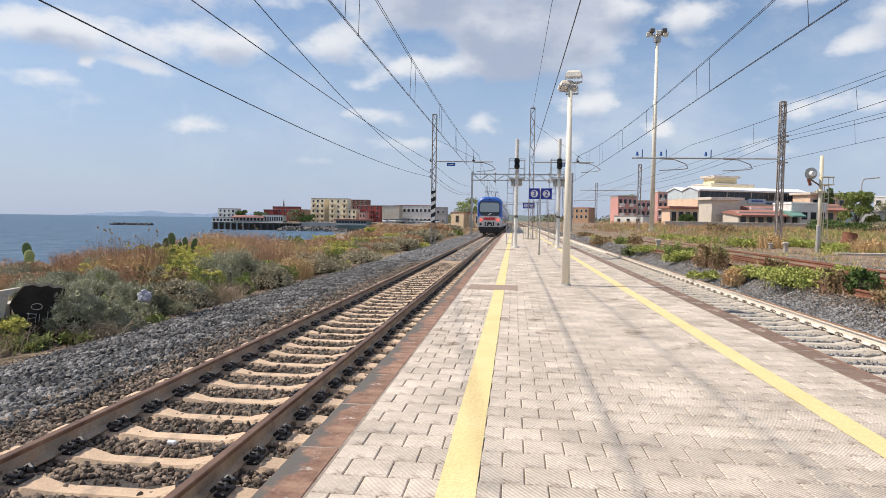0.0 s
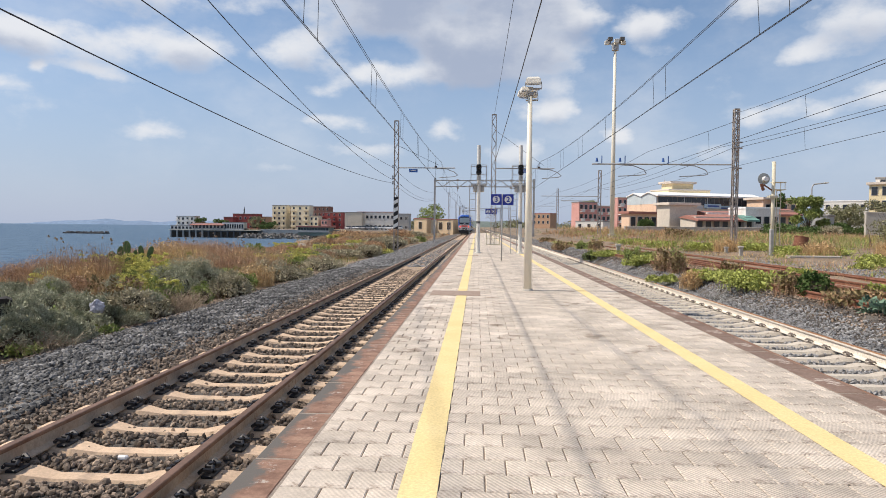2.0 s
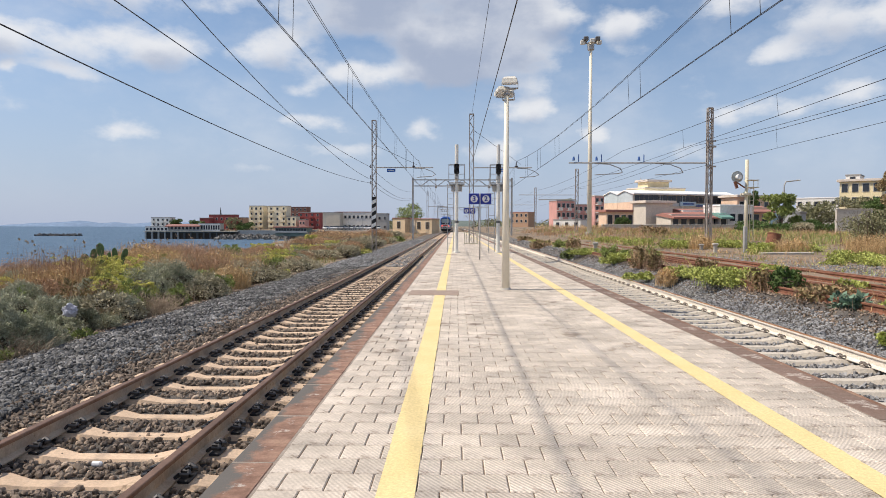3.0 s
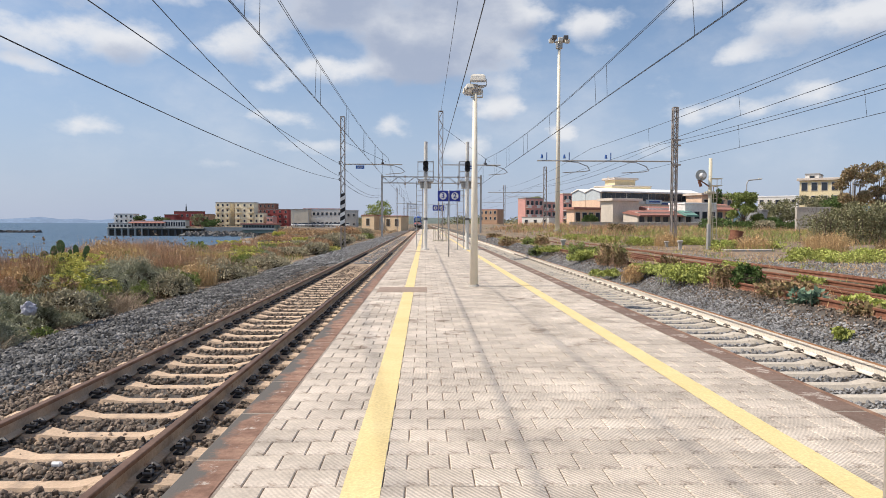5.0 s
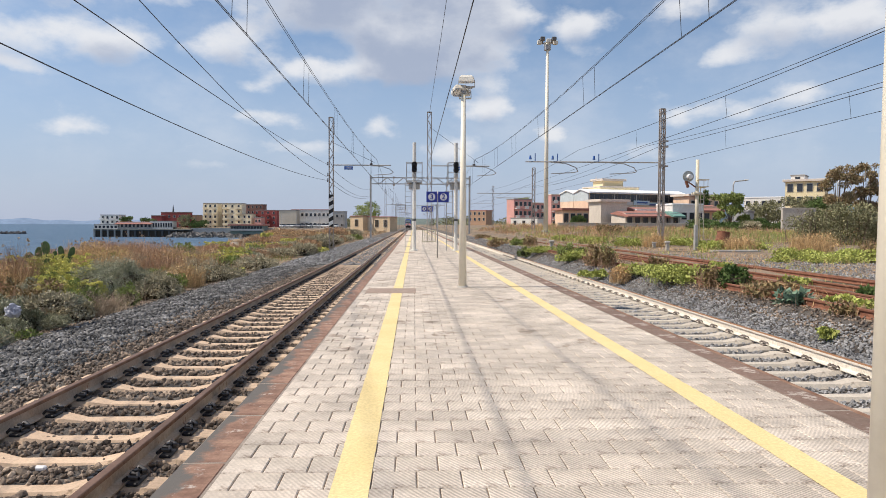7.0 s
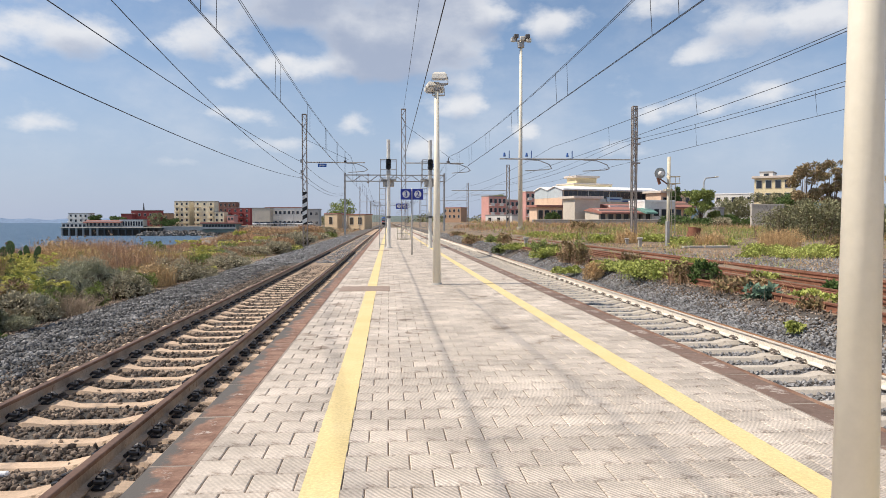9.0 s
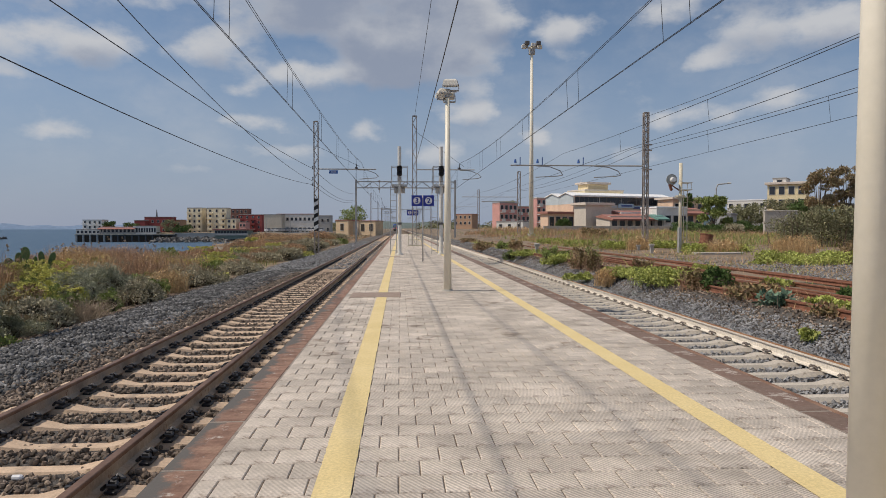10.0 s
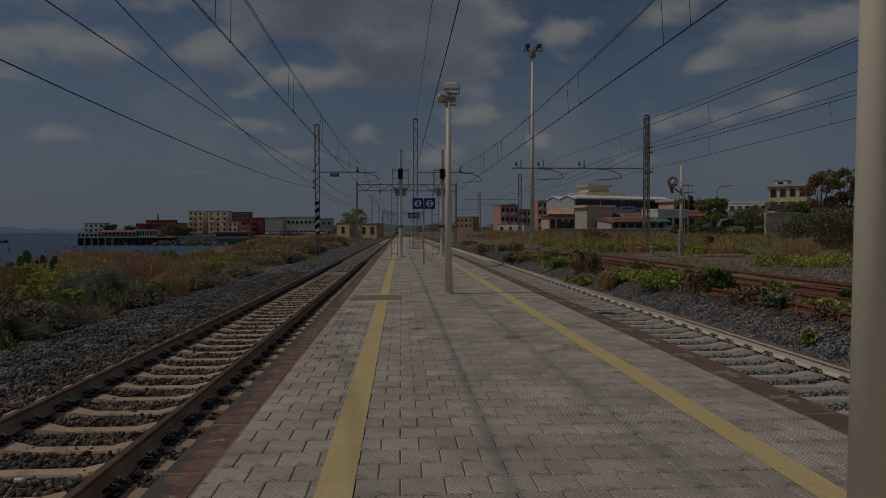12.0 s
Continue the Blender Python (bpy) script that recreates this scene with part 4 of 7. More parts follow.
mast(16.0, 90.0, 0.5, 9.0, 0.36, "far grey lattice mast over the sidings", arms=((-0.15, -7.6, 5.6, ()), (-0.15, -5.0, 5.0, ())))
mast(16.2, 138.0, 0.7, 9.3, 0.36, "far grey lattice mast over the sidings", arms=((-0.15, -7.6, 5.8, ()),))
for k, yy in enumerate((160, 213, 266, 320, 375, 430)):
    mast(-6.6, yy, -0.9, 9.6, 0.36, "far grey lattice mast beside the track", arms=((0.15, 4.7, 6.1, (4.9,)),))
for k, yy in enumerate((112, 168, 222, 276, 330)):
    mast(7.9, yy, -0.4, 9.6, 0.36, "far grey lattice mast beside the track", arms=((-0.15, -4.2, 6.1, (-4.2,)),))

# low fence round the platform mast
fe = root("fence", 1.24, 53.7, 0, "low cream steel guard fence round the mast foot", "fence")
bm = bmesh.new()
for y in (-0.5, 0.5):
    for z in (0.06, 0.5, 0.95):
        bar(bm, (-0.52, y, z), (0.52, y, z), 0.04)
for x in (-0.52, 0.52):
    for z in (0.06, 0.5, 0.95):
        bar(bm, (x, -0.5, z), (x, 0.5, z), 0.04)
    for y in (-0.5, 0.5):
        bar(bm, (x, y, 0), (x, y, 0.98), 0.05)
part("fence_frame", bm, M_CREAM, fe)
for i in range(9):
    x = -0.52 + 0.13 * i
    bm = bmesh.new()
    bar(bm, (x, -0.5, 0.02), (x, -0.5, 0.95), 0.03)
    part("picket", bm, M_CREAM, fe)


# signal gantry over both tracks
def gantry(y, x0, x1, zt, zb):
    g = root("signal_gantry", 0, y, 0, "pale lattice gantry spanning the tracks and platform", "gantry")
    for x in (x0, x1):
        bm = bmesh.new()
        bar(bm, (x, 0, -0.9), (x, 0, zt + 0.3), 0.26, 0.3)
        part("leg", bm, M_GALV, g)
    bm = bmesh.new()
    n = 12
    for yy in (-0.4, 0.4):
        for z in (zb, zt):
            bar(bm, (x0, yy, z), (x1, yy, z), 0.10)
        for i in range(n):
            a, b = x0 + (x1 - x0) * i / n, x0 + (x1 - x0) * (i + 1) / n
            s = i % 2
            bar(bm, (a, yy, zb if s else zt), (b, yy, zt if s else zb), 0.06)
    part("lattice_beam", bm, M_GALV, g)
    for x in (-2.9, 4.9):
        bm = bmesh.new()
        bar(bm, (x, -0.4, zb - 0.8), (x, -0.4, zt + 0.2), 0.07)
        tube(bm, (x, -0.55, zb - 0.2), (x, -0.3, zb - 0.2), 0.16, seg=10)
        tube(bm, (x, -0.55, zb + 0.9), (x, -0.3, zb + 0.9), 0.16, seg=10)
        part("hanger", bm, M_MAST, g)
    return g


gantry(100, -6.3, 8.25, 8.25, 7.35)
gantry(245, -6.4, 8.3, 8.2, 7.3)


# ---- wires ----
def wire(name, pts, r, label, group):
    """A five-sided tube along points."""
    vs, fs = [], []
    k = 5
    for i, p in enumerate(pts):
        p = Vector(p)
        d = (Vector(pts[min(i + 1, len(pts) - 1)]) - Vector(pts[max(i - 1, 0)])).normalized()
        u = d.cross(Vector((0, 0, 1)) if abs(d.z) < 0.9 else Vector((1, 0, 0))).normalized()
        w = d.cross(u)
        for j in range(k):
            a = 2 * math.pi * j / k
            vs.append(p + u * (r * math.cos(a)) + w * (r * math.sin(a)))
        if i:
            o = (i - 1) * k
            fs += [(o + j, o + (j + 1) % k, o + k + (j + 1) % k, o + k + j) for j in range(k)]
    return tagged(pydata(name, vs, fs, M_WIRE, smooth=True), label, "cable", group)


def sag_line(x0, x1, y0, y1, z0, z1, sag, n=24):
    out = []
    for i in range(n + 1):
        u = i / n
        out.append((x0 + (x1 - x0) * u, y0 + (y1 - y0) * u, z0 + (z1 - z0) * u - 4 * sag * u * (1 - u)))
    return out


def catenary(x, z_con, z_sup, sag, ys, double=0.022, shift=0.0, r=0.0068, drops=3, gap=0.0):
    """Contact and carrying wires over one track, with their droppers."""
    for d in ((-double, double) if double else (0.0,)):
        pts = []
        for a, b in zip(ys, ys[1:]):
            pts += sag_line(x + shift + d, x + shift + d, a, b, z_sup, z_sup, sag, 20)[(1 if pts else 0):]
        wire("carrying_wire", pts, r, "dark carrying wire of the overhead line", "overhead wires")
        wire("contact_wire", [(x + d * 0.6, ys[0], z_con), (x + d * 0.6, ys[-1], z_con)], r * 0.95, "dark contact wire of the overhead line", "overhead wires")
    for a, b in zip(ys[:drops], ys[1:drops + 1]):
        k = 0
        y = a + 3.0
        while y < b - 2:
            u = (y - a) / (b - a)
            zc = z_sup - 4 * sag * u * (1 - u)
            s = (-1 if k % 2 else 1) * (double or 0.0)
            wire("dropper", [(x + s * 0.6, y, z_con), (x + shift + s, y + 0.15, zc)], 0.006, "thin dropper between the overhead wires", "droppers")
            y += gap or (1.1 if k % 2 == 0 else 6.0)
            k += 1


SPAN = [-6, 54, 108, 160, 213, 266, 320, 375, 430]
catenary(-2.95, 4.75, 6.6, 0.81, SPAN)
catenary(4.9, 4.84, 6.6, 0.9, [-6, 53.7, 112, 168, 222, 276, 330])
catenary(10.3, 4.98, 6.1, 0.42, [-8, 42, 90, 138, 190], 0.0, 0.0, 0.010, 1, 9.0)
catenary(14.5, 4.98, 6.35, 0.5, [-8, 42, 90, 138, 190], 0.0, 0.0, 0.010, 1, 9.0)
G = "feeder wires"
FL = "dark feeder wire sagging between the masts"
wire("feeder_wire", sag_line(-6.8, -6.75, -6, 54, 5.0, 4.85, 0.72), 0.013, FL, G)
wire("feeder_wire", sag_line(-6.8, -6.75, -6, 54, 6.35, 6.1, 0.45), 0.013, FL, G)
wire("feeder_wire", sag_line(-6.8, -6.75, -6, 54, 10.41, 5.12, 1.51), 0.013, FL, G)
for za, zb, sg in ((6.1, 6.5, 0.6), (5.25, 5.6, 0.7), (4.85, 5.4, 0.7)):
    wire("feeder_wire", sag_line(-6.75, -6.4, 54, 100, za, zb, sg), 0.015, FL, G)
wire("feeder_wire", sag_line(1.24, 1.24, -6, 53.7, 10.2, 10.2, 0.25), 0.011, FL, G)
wire("feeder_wire", sag_line(1.26, 1.24, -6, 53.7, 6.3, 6.3, 0.2), 0.014, FL, G)
wire("feeder_wire", sag_line(10.6, 15.4, -8, 42, 6.4, 8.4, 0.5), 0.011, FL, G)
wire("feeder_wire", sag_line(12.2, 15.4, -8, 42, 5.3, 6.3, 0.3), 0.012, FL, G)
wire("feeder_wire", sag_line(15.5, 16.0, 42, 90, 6.4, 6.4, 0.5), 0.014, FL, G)


# ---- yard light tower, siding signal, barrel ----
def light_tower(x, y, z0, h):
    t = root("light_tower", x, y, z0, "tall pale steel light tower with a ring of floodlights", "light tower")
    bm = bmesh.new()
    tube(bm, (0, 0, -0.5), (0, 0, h), 0.29, 0.16, seg=16)
    part("pole", bm, M_WHITE_POLE, t, smooth=True)
    bm = bmesh.new()
    tube(bm, (0, 0, -0.4), (0, 0, 0.45), 0.55, 0.5, seg=12)
    part("footing", bm, M_CONCRETE, t)
    bm = bmesh.new()
    tube(bm, (0, 0, h - 0.9), (0, 0, h - 0.3), 0.4, 0.4, seg=12)
    bar(bm, (-1.0, 0, h - 0.15), (1.0, 0, h - 0.15), 0.12)
    bar(bm, (0, -0.8, h - 0.15), (0, 0.8, h - 0.15), 0.12)
    part("crown_ring", bm, M_GALV, t)
    md = plain("dark_flood_body", (0.12, 0.11, 0.10), 0.5)
    for i in range(8):
        a = i * math.pi / 4
        cx, cy = math.cos(a) * 0.95, math.sin(a) * 0.75
        bm = bmesh.new()
        box(bm, cx - 0.27, cx + 0.27, cy - 0.2, cy + 0.2, h - 0.25 + 0.3 * (i % 2), h + 0.2 + 0.3 * (i % 2), 0.05)
        part("floodlight", bm, md if i % 2 else M_LAMP_GREY, t)


light_tower(15.72, 80, 0.3, 22.6)

sg = root("siding_signal", 15.29, 36, 0.05, "old cream signal post with a round backing disc and ladder", "signal")
bm = bmesh.new()
tube(bm, (0, 0, 0), (0, 0, 4.9), 0.10, 0.09, seg=14)
part("post", bm, M_CREAM, sg, smooth=True)
bm = bmesh.new()
box(bm, -0.12, 0.05, -0.1, 0.1, 0.0, 1.4, 0.02)
part("base_casing", bm, M_GALV, sg)
bm = bmesh.new()
tube(bm, (-0.5, -0.02, 4.0), (-0.5, 0.03, 4.0), 0.30, seg=28)
dd = part("backing_disc", bm, plain("grey_disc", (0.33, 0.35, 0.34), 0.35), sg, "round dark backing disc")
bm = bmesh.new()
tube(bm, (-0.46, 0.0, 3.98), (-0.46, -0.25, 3.98), 0.15, 0.12, seg=16)
part("lamp", bm, M_WHITE, dd, "white lamp housing")
bm = bmesh.new()
bar(bm, (-0.5, 0, 3.7), (-0.05, 0, 3.4), 0.06)
bar(bm, (-0.62, 0.0, 3.75), (-0.5, 0.0, 3.4), 0.12)
part("bracket", bm, M_OLD_RAIL, sg)
bm = bmesh.new()
for z in (3.80, 3.42):
    box(bm, -0.05, 0.55, -0.25, 0.25, z, z + 0.04)
for x in (0.28, 0.5):
    bar(bm, (x, -0.2, 3.42), (x, -0.2, 3.84), 0.025)
box(bm, -0.25, 0.18, -0.2, 0.2, 3.02, 3.14, 0.01)
part("basket", bm, M_CREAM, sg)
bm = bmesh.new()
ladder(bm, 0.32, 0.1, 0.0, 3.45, 0.1, 0.32)
part("ladder", bm, M_CREAM, sg)

br = root("barrel", 17.1, 37, 0.05, "leaning rusted steel oil drum standing in the weeds", "barrel", rz=20)
bm = bmesh.new()
tube(bm, (0, 0, 0), (0.2, 0, 0.98), 0.34, 0.34, seg=24)
part("drum", bm, M_OLD_RAIL, br)
for i in range(3):
    bm = bmesh.new()
    z = 0.02 + i * 0.47
    tube(bm, (0.2 * z, 0, z), (0.2 * (z + 0.05), 0, z + 0.05), 0.36, 0.36, seg=24)
    part("hoop", bm, M_OLD_RAIL, br)

for x, y, h in ((13.9, 36.5, 0.45), (7.4, 36, 0.5), (14.6, 40.5, 0.3)):
    bm = bmesh.new()
    box(bm, -0.09, 0.09, -0.07, 0.07, -0.1, h * 0.75, 0.02)
    box(bm, -0.14, 0.14, -0.1, 0.1, h * 0.7, h, 0.03)
    o = part("marker_stone", bm, M_CONCRETE)
    o.location = (x, y, 0.1)
    tagged(o, "small pale concrete marker stone in the weeds", "marker stone")
for x, y, w, d, rz in ((16.2, 33.5, 2.6, 0.5, 6), (13.6, 43, 1.4, 0.5, -12), (15.2, 44, 0.9, 0.4, 30)):
    bm = bmesh.new()
    box(bm, -w / 2, w / 2, -d / 2, d / 2, -0.05, 0.09, 0.02)
    o = part("concrete_slab", bm, M_CONCRETE)
    o.location, o.rotation_euler = (x, y, 0.09), (0, 0, radians(rz))
    tagged(o, "pale concrete slab lying beside the siding", "slab")


# ---- train ----
def build_train():
    M_TB = material("blue_train_paint", [(0.035, 0.12, 0.46), (0.05, 0.145, 0.52)], 0.35, scale=2, fine=12, bump=0.01)
    M_TG = material("light_grey_train_paint", [(0.52, 0.52, 0.51), (0.6, 0.6, 0.58)], 0.4, scale=2, fine=12, bump=0.01, spots=((0.3, 0.27, 0.24), 0.15, 1.0))
    M_TW = plain("dark_train_glass", (0.03, 0.04, 0.05), 0.08)
    M_TGLASS = plain("windscreen_glass", (0.30, 0.38, 0.42), 0.15)
    M_TD = material("dark_underframe", [(0.03, 0.028, 0.025), (0.06, 0.052, 0.045)], 0.8, scale=3, fine=20)
    M_RED = plain("red_tail_lamp", (0.9, 0.03, 0.02), 0.3, emit=3.0)
    M_REDB = plain("red_bumper_panel", (0.50, 0.05, 0.05), 0.4)
    tr = root("train", -2.893, 0, 0, "blue and grey double-deck commuter train driving away", "train")

    def rounded(w, zb, zt, r, n=6):
        """The cross-section of a coach: straight sides and a round roof."""
        p = [(-w * 0.94, zb), (w * 0.94, zb), (w, zb + 0.25)]
        for i in range(n + 1):
            a = i / n * math.pi / 2
            p.append((w - r + r * math.cos(a), zt - r * 0.8 + r * 0.8 * math.sin(a)))
        for i in range(n + 1):
            a = math.pi / 2 + i / n * math.pi / 2
            p.append((-w + r + r * math.cos(a), zt - r * 0.8 + r * 0.8 * math.sin(a)))
        return p + [(-w, zb + 0.25)]

    def loft(name, sections, mat, parent, label=""):
        vs, fs = [], []
        n = len(sections[0][1])
        for y, prof in sections:
            vs += [(x, y, z) for x, z in prof]
        for j in range(len(sections) - 1):
            for i in range(n):
                a = j * n
                fs.append((a + i, a + (i + 1) % n, a + n + (i + 1) % n, a + n + i))
        fs += [tuple(range(n))[::-1], tuple(range((len(sections) - 1) * n, len(sections) * n))]
        return pydata(name, vs, fs, mat, parent, label)

    zb, zt = TOP + 0.95, TOP + 4.55
    # the tail: a rounded cab end that faces back along the track
    cab = loft("cab", [(0.0, rounded(1.38, zb + 0.05, zt - 0.22, 1.05)), (0.2, rounded(1.43, zb, zt - 0.05, 1.0)), (0.7, rounded(1.45, zb, zt, 0.95)), (3.0, rounded(1.45, zb, zt, 0.9))], M_TB, tr, "rounded blue driving cab")

    def front_plate(name, outline, y0, y1, mat, label=""):
        """A plate with a given outline on the cab front; widths and heights over the rail."""
        pts = [(-x, z) for x, z in outline] + [(x, z) for x, z in reversed(outline)]
        n = len(pts)
        vs = [(x, y0, TOP + z) for x, z in pts] + [(x, y1, TOP + z) for x, z in pts]
        fs = [tuple(range(n)), tuple(range(2 * n - 1, n - 1, -1))] + [(i, n + i, n + (i + 1) % n, (i + 1) % n) for i in range(n)]
        return pydata(name, vs, fs, mat, cab, label)

    front_plate("windscreen_surround", [(0.95, 3.98), (1.12, 3.86), (1.2, 3.6), (1.2, 2.8), (1.1, 2.5), (0.85, 2.24), (0.6, 2.16)], -0.05, 0.3, M_TW, "black mask round the windscreen")
    front_plate("windscreen", [(0.9, 3.84), (1.06, 3.72), (1.12, 3.5), (1.12, 2.85), (0.98, 2.74)], -0.085, -0.051, M_TGLASS, "wide grey windscreen")
    front_plate("bumper_panel", [(0.66, 2.12), (0.7, 1.98), (0.66, 1.80)], -0.16, 0.02, M_REDB, "red panel below the windscreen")
    front_plate("skirt", [(0.72, 2.3), (1.05, 2.3), (1.3, 2.12), (1.42, 1.7), (1.42, 1.15), (1.3, 1.02)], -0.12, 2.9, M_TG, "grey lower front")
    front_plate("lower_valance", [(1.25, 1.04), (1.28, 0.75), (1.1, 0.42)], -0.02, 0.5, M_BLACK, "black valance over the rails")
    for k in (-1, 1):
        bm = bmesh.new()
        tube(bm, (k * 0.97, -0.19, TOP + 1.84), (k * 0.97, 0.05, TOP + 1.84), 0.13, seg=14)
        part("tail_lamp", bm, M_RED, cab, "glowing red tail lamp")
        bm = bmesh.new()
        tube(bm, (k * 1.02, -0.16, TOP + 1.32), (k * 1.02, 0.05, TOP + 1.32), 0.14, seg=14)
        part("buffer", bm, M_BLACK, cab)
    front_plate("coupler_recess", [(0.52, 1.58), (0.55, 1.5), (0.55, 1.12)], -0.15, 0.02, M_BLACK)
    bm = bmesh.new()
    for k in (-1, 1):
        bar(bm, (k * 0.36, -0.2, TOP + 1.2), (k * 0.36, -0.2, TOP + 1.5), 0.07)
        bar(bm, (k * 0.36, -0.2, TOP + 1.5), (k * 0.14, -0.2, TOP + 1.5), 0.06)
    bar(bm, (0.0, -0.25, TOP + 1.15), (0.16, -0.25, TOP + 1.35), 0.07)
    bar(bm, (0, -0.4, TOP + 1.2), (0, 0, TOP + 1.2), 0.16)
    part("coupler", bm, M_WHITE, cab)
    bm = bmesh.new()
    bar(bm, (-0.05, -0.1, TOP + 2.45), (0.22, -0.1, TOP + 2.62), 0.09)
    bar(bm, (-0.2, -0.1, TOP + 2.38), (0.05, -0.1, TOP + 2.44), 0.07)
    part("emblem", bm, M_WHITE, cab)
    bm = bmesh.new()
    tube(bm, (0, 0.1, TOP + 4.22), (0, -0.08, TOP + 4.22), 0.09, seg=12)
    part("top_lamp", bm, M_BLACK, cab)
    for c in range(4):
        y0 = 3.0 + c * 26.2 if c else 3.0
        y1 = y0 + (22.8 if c == 0 else 25.6)
        if c:
            y0 = 26.2 * c + 0.2
            y1 = y0 + 25.4
        body = loft("coach", [(y0, rounded(1.4, zb, zt, 0.85)), (y1, rounded(1.4, zb, zt, 0.85))], M_TG, tr, "grey double-deck coach body with dark windows")
        for s in (-1, 1):
            for k in range(8):
                yy = y0 + 1.6 + k * 2.85
                for zz in (1.35, 2.75):
                    bm = bmesh.new()
                    box(bm, s * 1.405 - 0.012, s * 1.405 + 0.012, yy, yy + 1.7, TOP + zz, TOP + zz + 0.75, 0.004)
                    part("window", bm, M_TW, body)
            bm = bmesh.new()
            box(bm, s * 1.41 - 0.012, s * 1.41 + 0.012, y0 + 0.5, y1 - 0.5, TOP + 2.2, TOP + 2.6)
            part("blue_band", bm, M_TB, body)
        for yy in (y0 + 3.6, y1 - 4.2):
            bm = bmesh.new()
            box(bm, -1.2, 1.2, yy - 1.7, yy + 1.7, TOP + 0.35, TOP + 0.95, 0.05)
            for w in (-1.25, 1.25):
                for sx in (-0.7525, 0.7525):
                    tube(bm, (sx - 0.065, yy + w, TOP + 0.44), (sx + 0.065, yy + w, TOP + 0.44), 0.44, seg=18)
            part("bogie", bm, M_TD, body)
        if c in (0, 3):
            bm = bmesh.new()
            yy = y0 + 4
            for s in (-0.55, 0.55):
                bar(bm, (s, yy, zt), (s * 0.7, yy + 1.0, zt + 0.5), 0.06)
                bar(bm, (s * 0.7, yy + 1.0, zt + 0.5), (s, yy - 0.1, zt + 0.82), 0.05)
            bar(bm, (-0.9, yy - 0.1, zt + 0.82), (0.9, yy - 0.1, zt + 0.82), 0.07)
            box(bm, -0.7, 0.7, yy - 0.8, yy + 0.8, zt - 0.05, zt + 0.06)
            part("pantograph", bm, M_TD, body)
    bm = bmesh.new()
    box(bm, -1.15, 1.15, 0.25, 3.0, TOP + 0.3, TOP + 0.95, 0.05)
    for sx in (-0.7525, 0.7525):
        tube(bm, (sx - 0.065, 1.8, TOP + 0.44), (sx + 0.065, 1.8, TOP + 0.44), 0.44, seg=18)
    part("obstacle_deflector", bm, M_TD, tr)
    return tr


train = build_train()


# ---- buildings ----
def wall_paint(name, c, dirt=0.25):
    d = tuple(v * 0.6 for v in c)
    return material(name, [tuple(v * 0.9 for v in c), c, tuple(min(0.85, v * 1.07) for v in c)], 0.9, scale=0.35, fine=4, bump=0.1, spots=(d, dirt, 0.5))


M_SEAWALL = wall_paint("dark_sea_wall", (0.10, 0.105, 0.11))
M_W_WHITE = wall_paint("white_plaster", (0.74, 0.72, 0.68))
M_W_GREY = wall_paint("grey_plaster", (0.42, 0.42, 0.41))
M_W_RED = wall_paint("dark_red_plaster", (0.30, 0.075, 0.07))
# orange greyed down, with the haze over far houses put into the paint
M_W_ORANGE = wall_paint("orange_plaster", (0.42, 0.27, 0.18))
M_W_YELLOW = wall_paint("yellow_plaster", (0.80, 0.71, 0.52), 0.1)
M_W_VILLA = wall_paint("pale_yellow_plaster", (0.80, 0.68, 0.43), 0.06)
M_W_BROWN = wall_paint("brown_brick", (0.23, 0.12, 0.095))
M_W_PINK = wall_paint("pink_plaster", (0.62, 0.33, 0.29))
M_W_TEAL = wall_paint("green_grey_panel", (0.22, 0.29, 0.27))
M_W_CREAM = wall_paint("cream_plaster", (0.60, 0.54, 0.44))
M_W_STONE = wall_paint("sandstone", (0.68, 0.52, 0.34), 0.3)
M_W_STONE2 = wall_paint("ruined_plaster", (0.68, 0.60, 0.48), 0.4)
M_W_PEACH = wall_paint("peach_plaster", (0.76, 0.55, 0.40), 0.08)
M_W_PANEL = wall_paint("light_blue_panel", (0.50, 0.56, 0.58), 0.15)
M_W_CONC = wall_paint("grey_render", (0.60, 0.54, 0.46), 0.3)
M_BLOCKWALL = wall_paint("concrete_block", (0.50, 0.46, 0.40), 0.4)
M_ROOF_GREY = wall_paint("grey_roof_felt", (0.30, 0.29, 0.28))
M_ROOF_RED = wall_paint("red_roof_tile", (0.36, 0.17, 0.135))
M_ROOF_WHITE = wall_paint("white_sheet_roof", (0.84, 0.84, 0.83), 0.05)
M_ROOF_PALE = wall_paint("pale_roof_edge", (0.66, 0.58, 0.50), 0.1)
M_ROOF_GREEN = wall_paint("green_sheet_roof", (0.15, 0.29, 0.25), 0.1)
M_WINDOW = plain("dark_window_glass", (0.035, 0.04, 0.05), 0.15)
# flat dark colour for the shade inside doorways and quay bays
M_DOOR = plain("dark_doorway", (0.05, 0.04, 0.03), 0.9)
M_FRAME = plain("pale_window_frame", (0.55, 0.52, 0.47), 0.6)


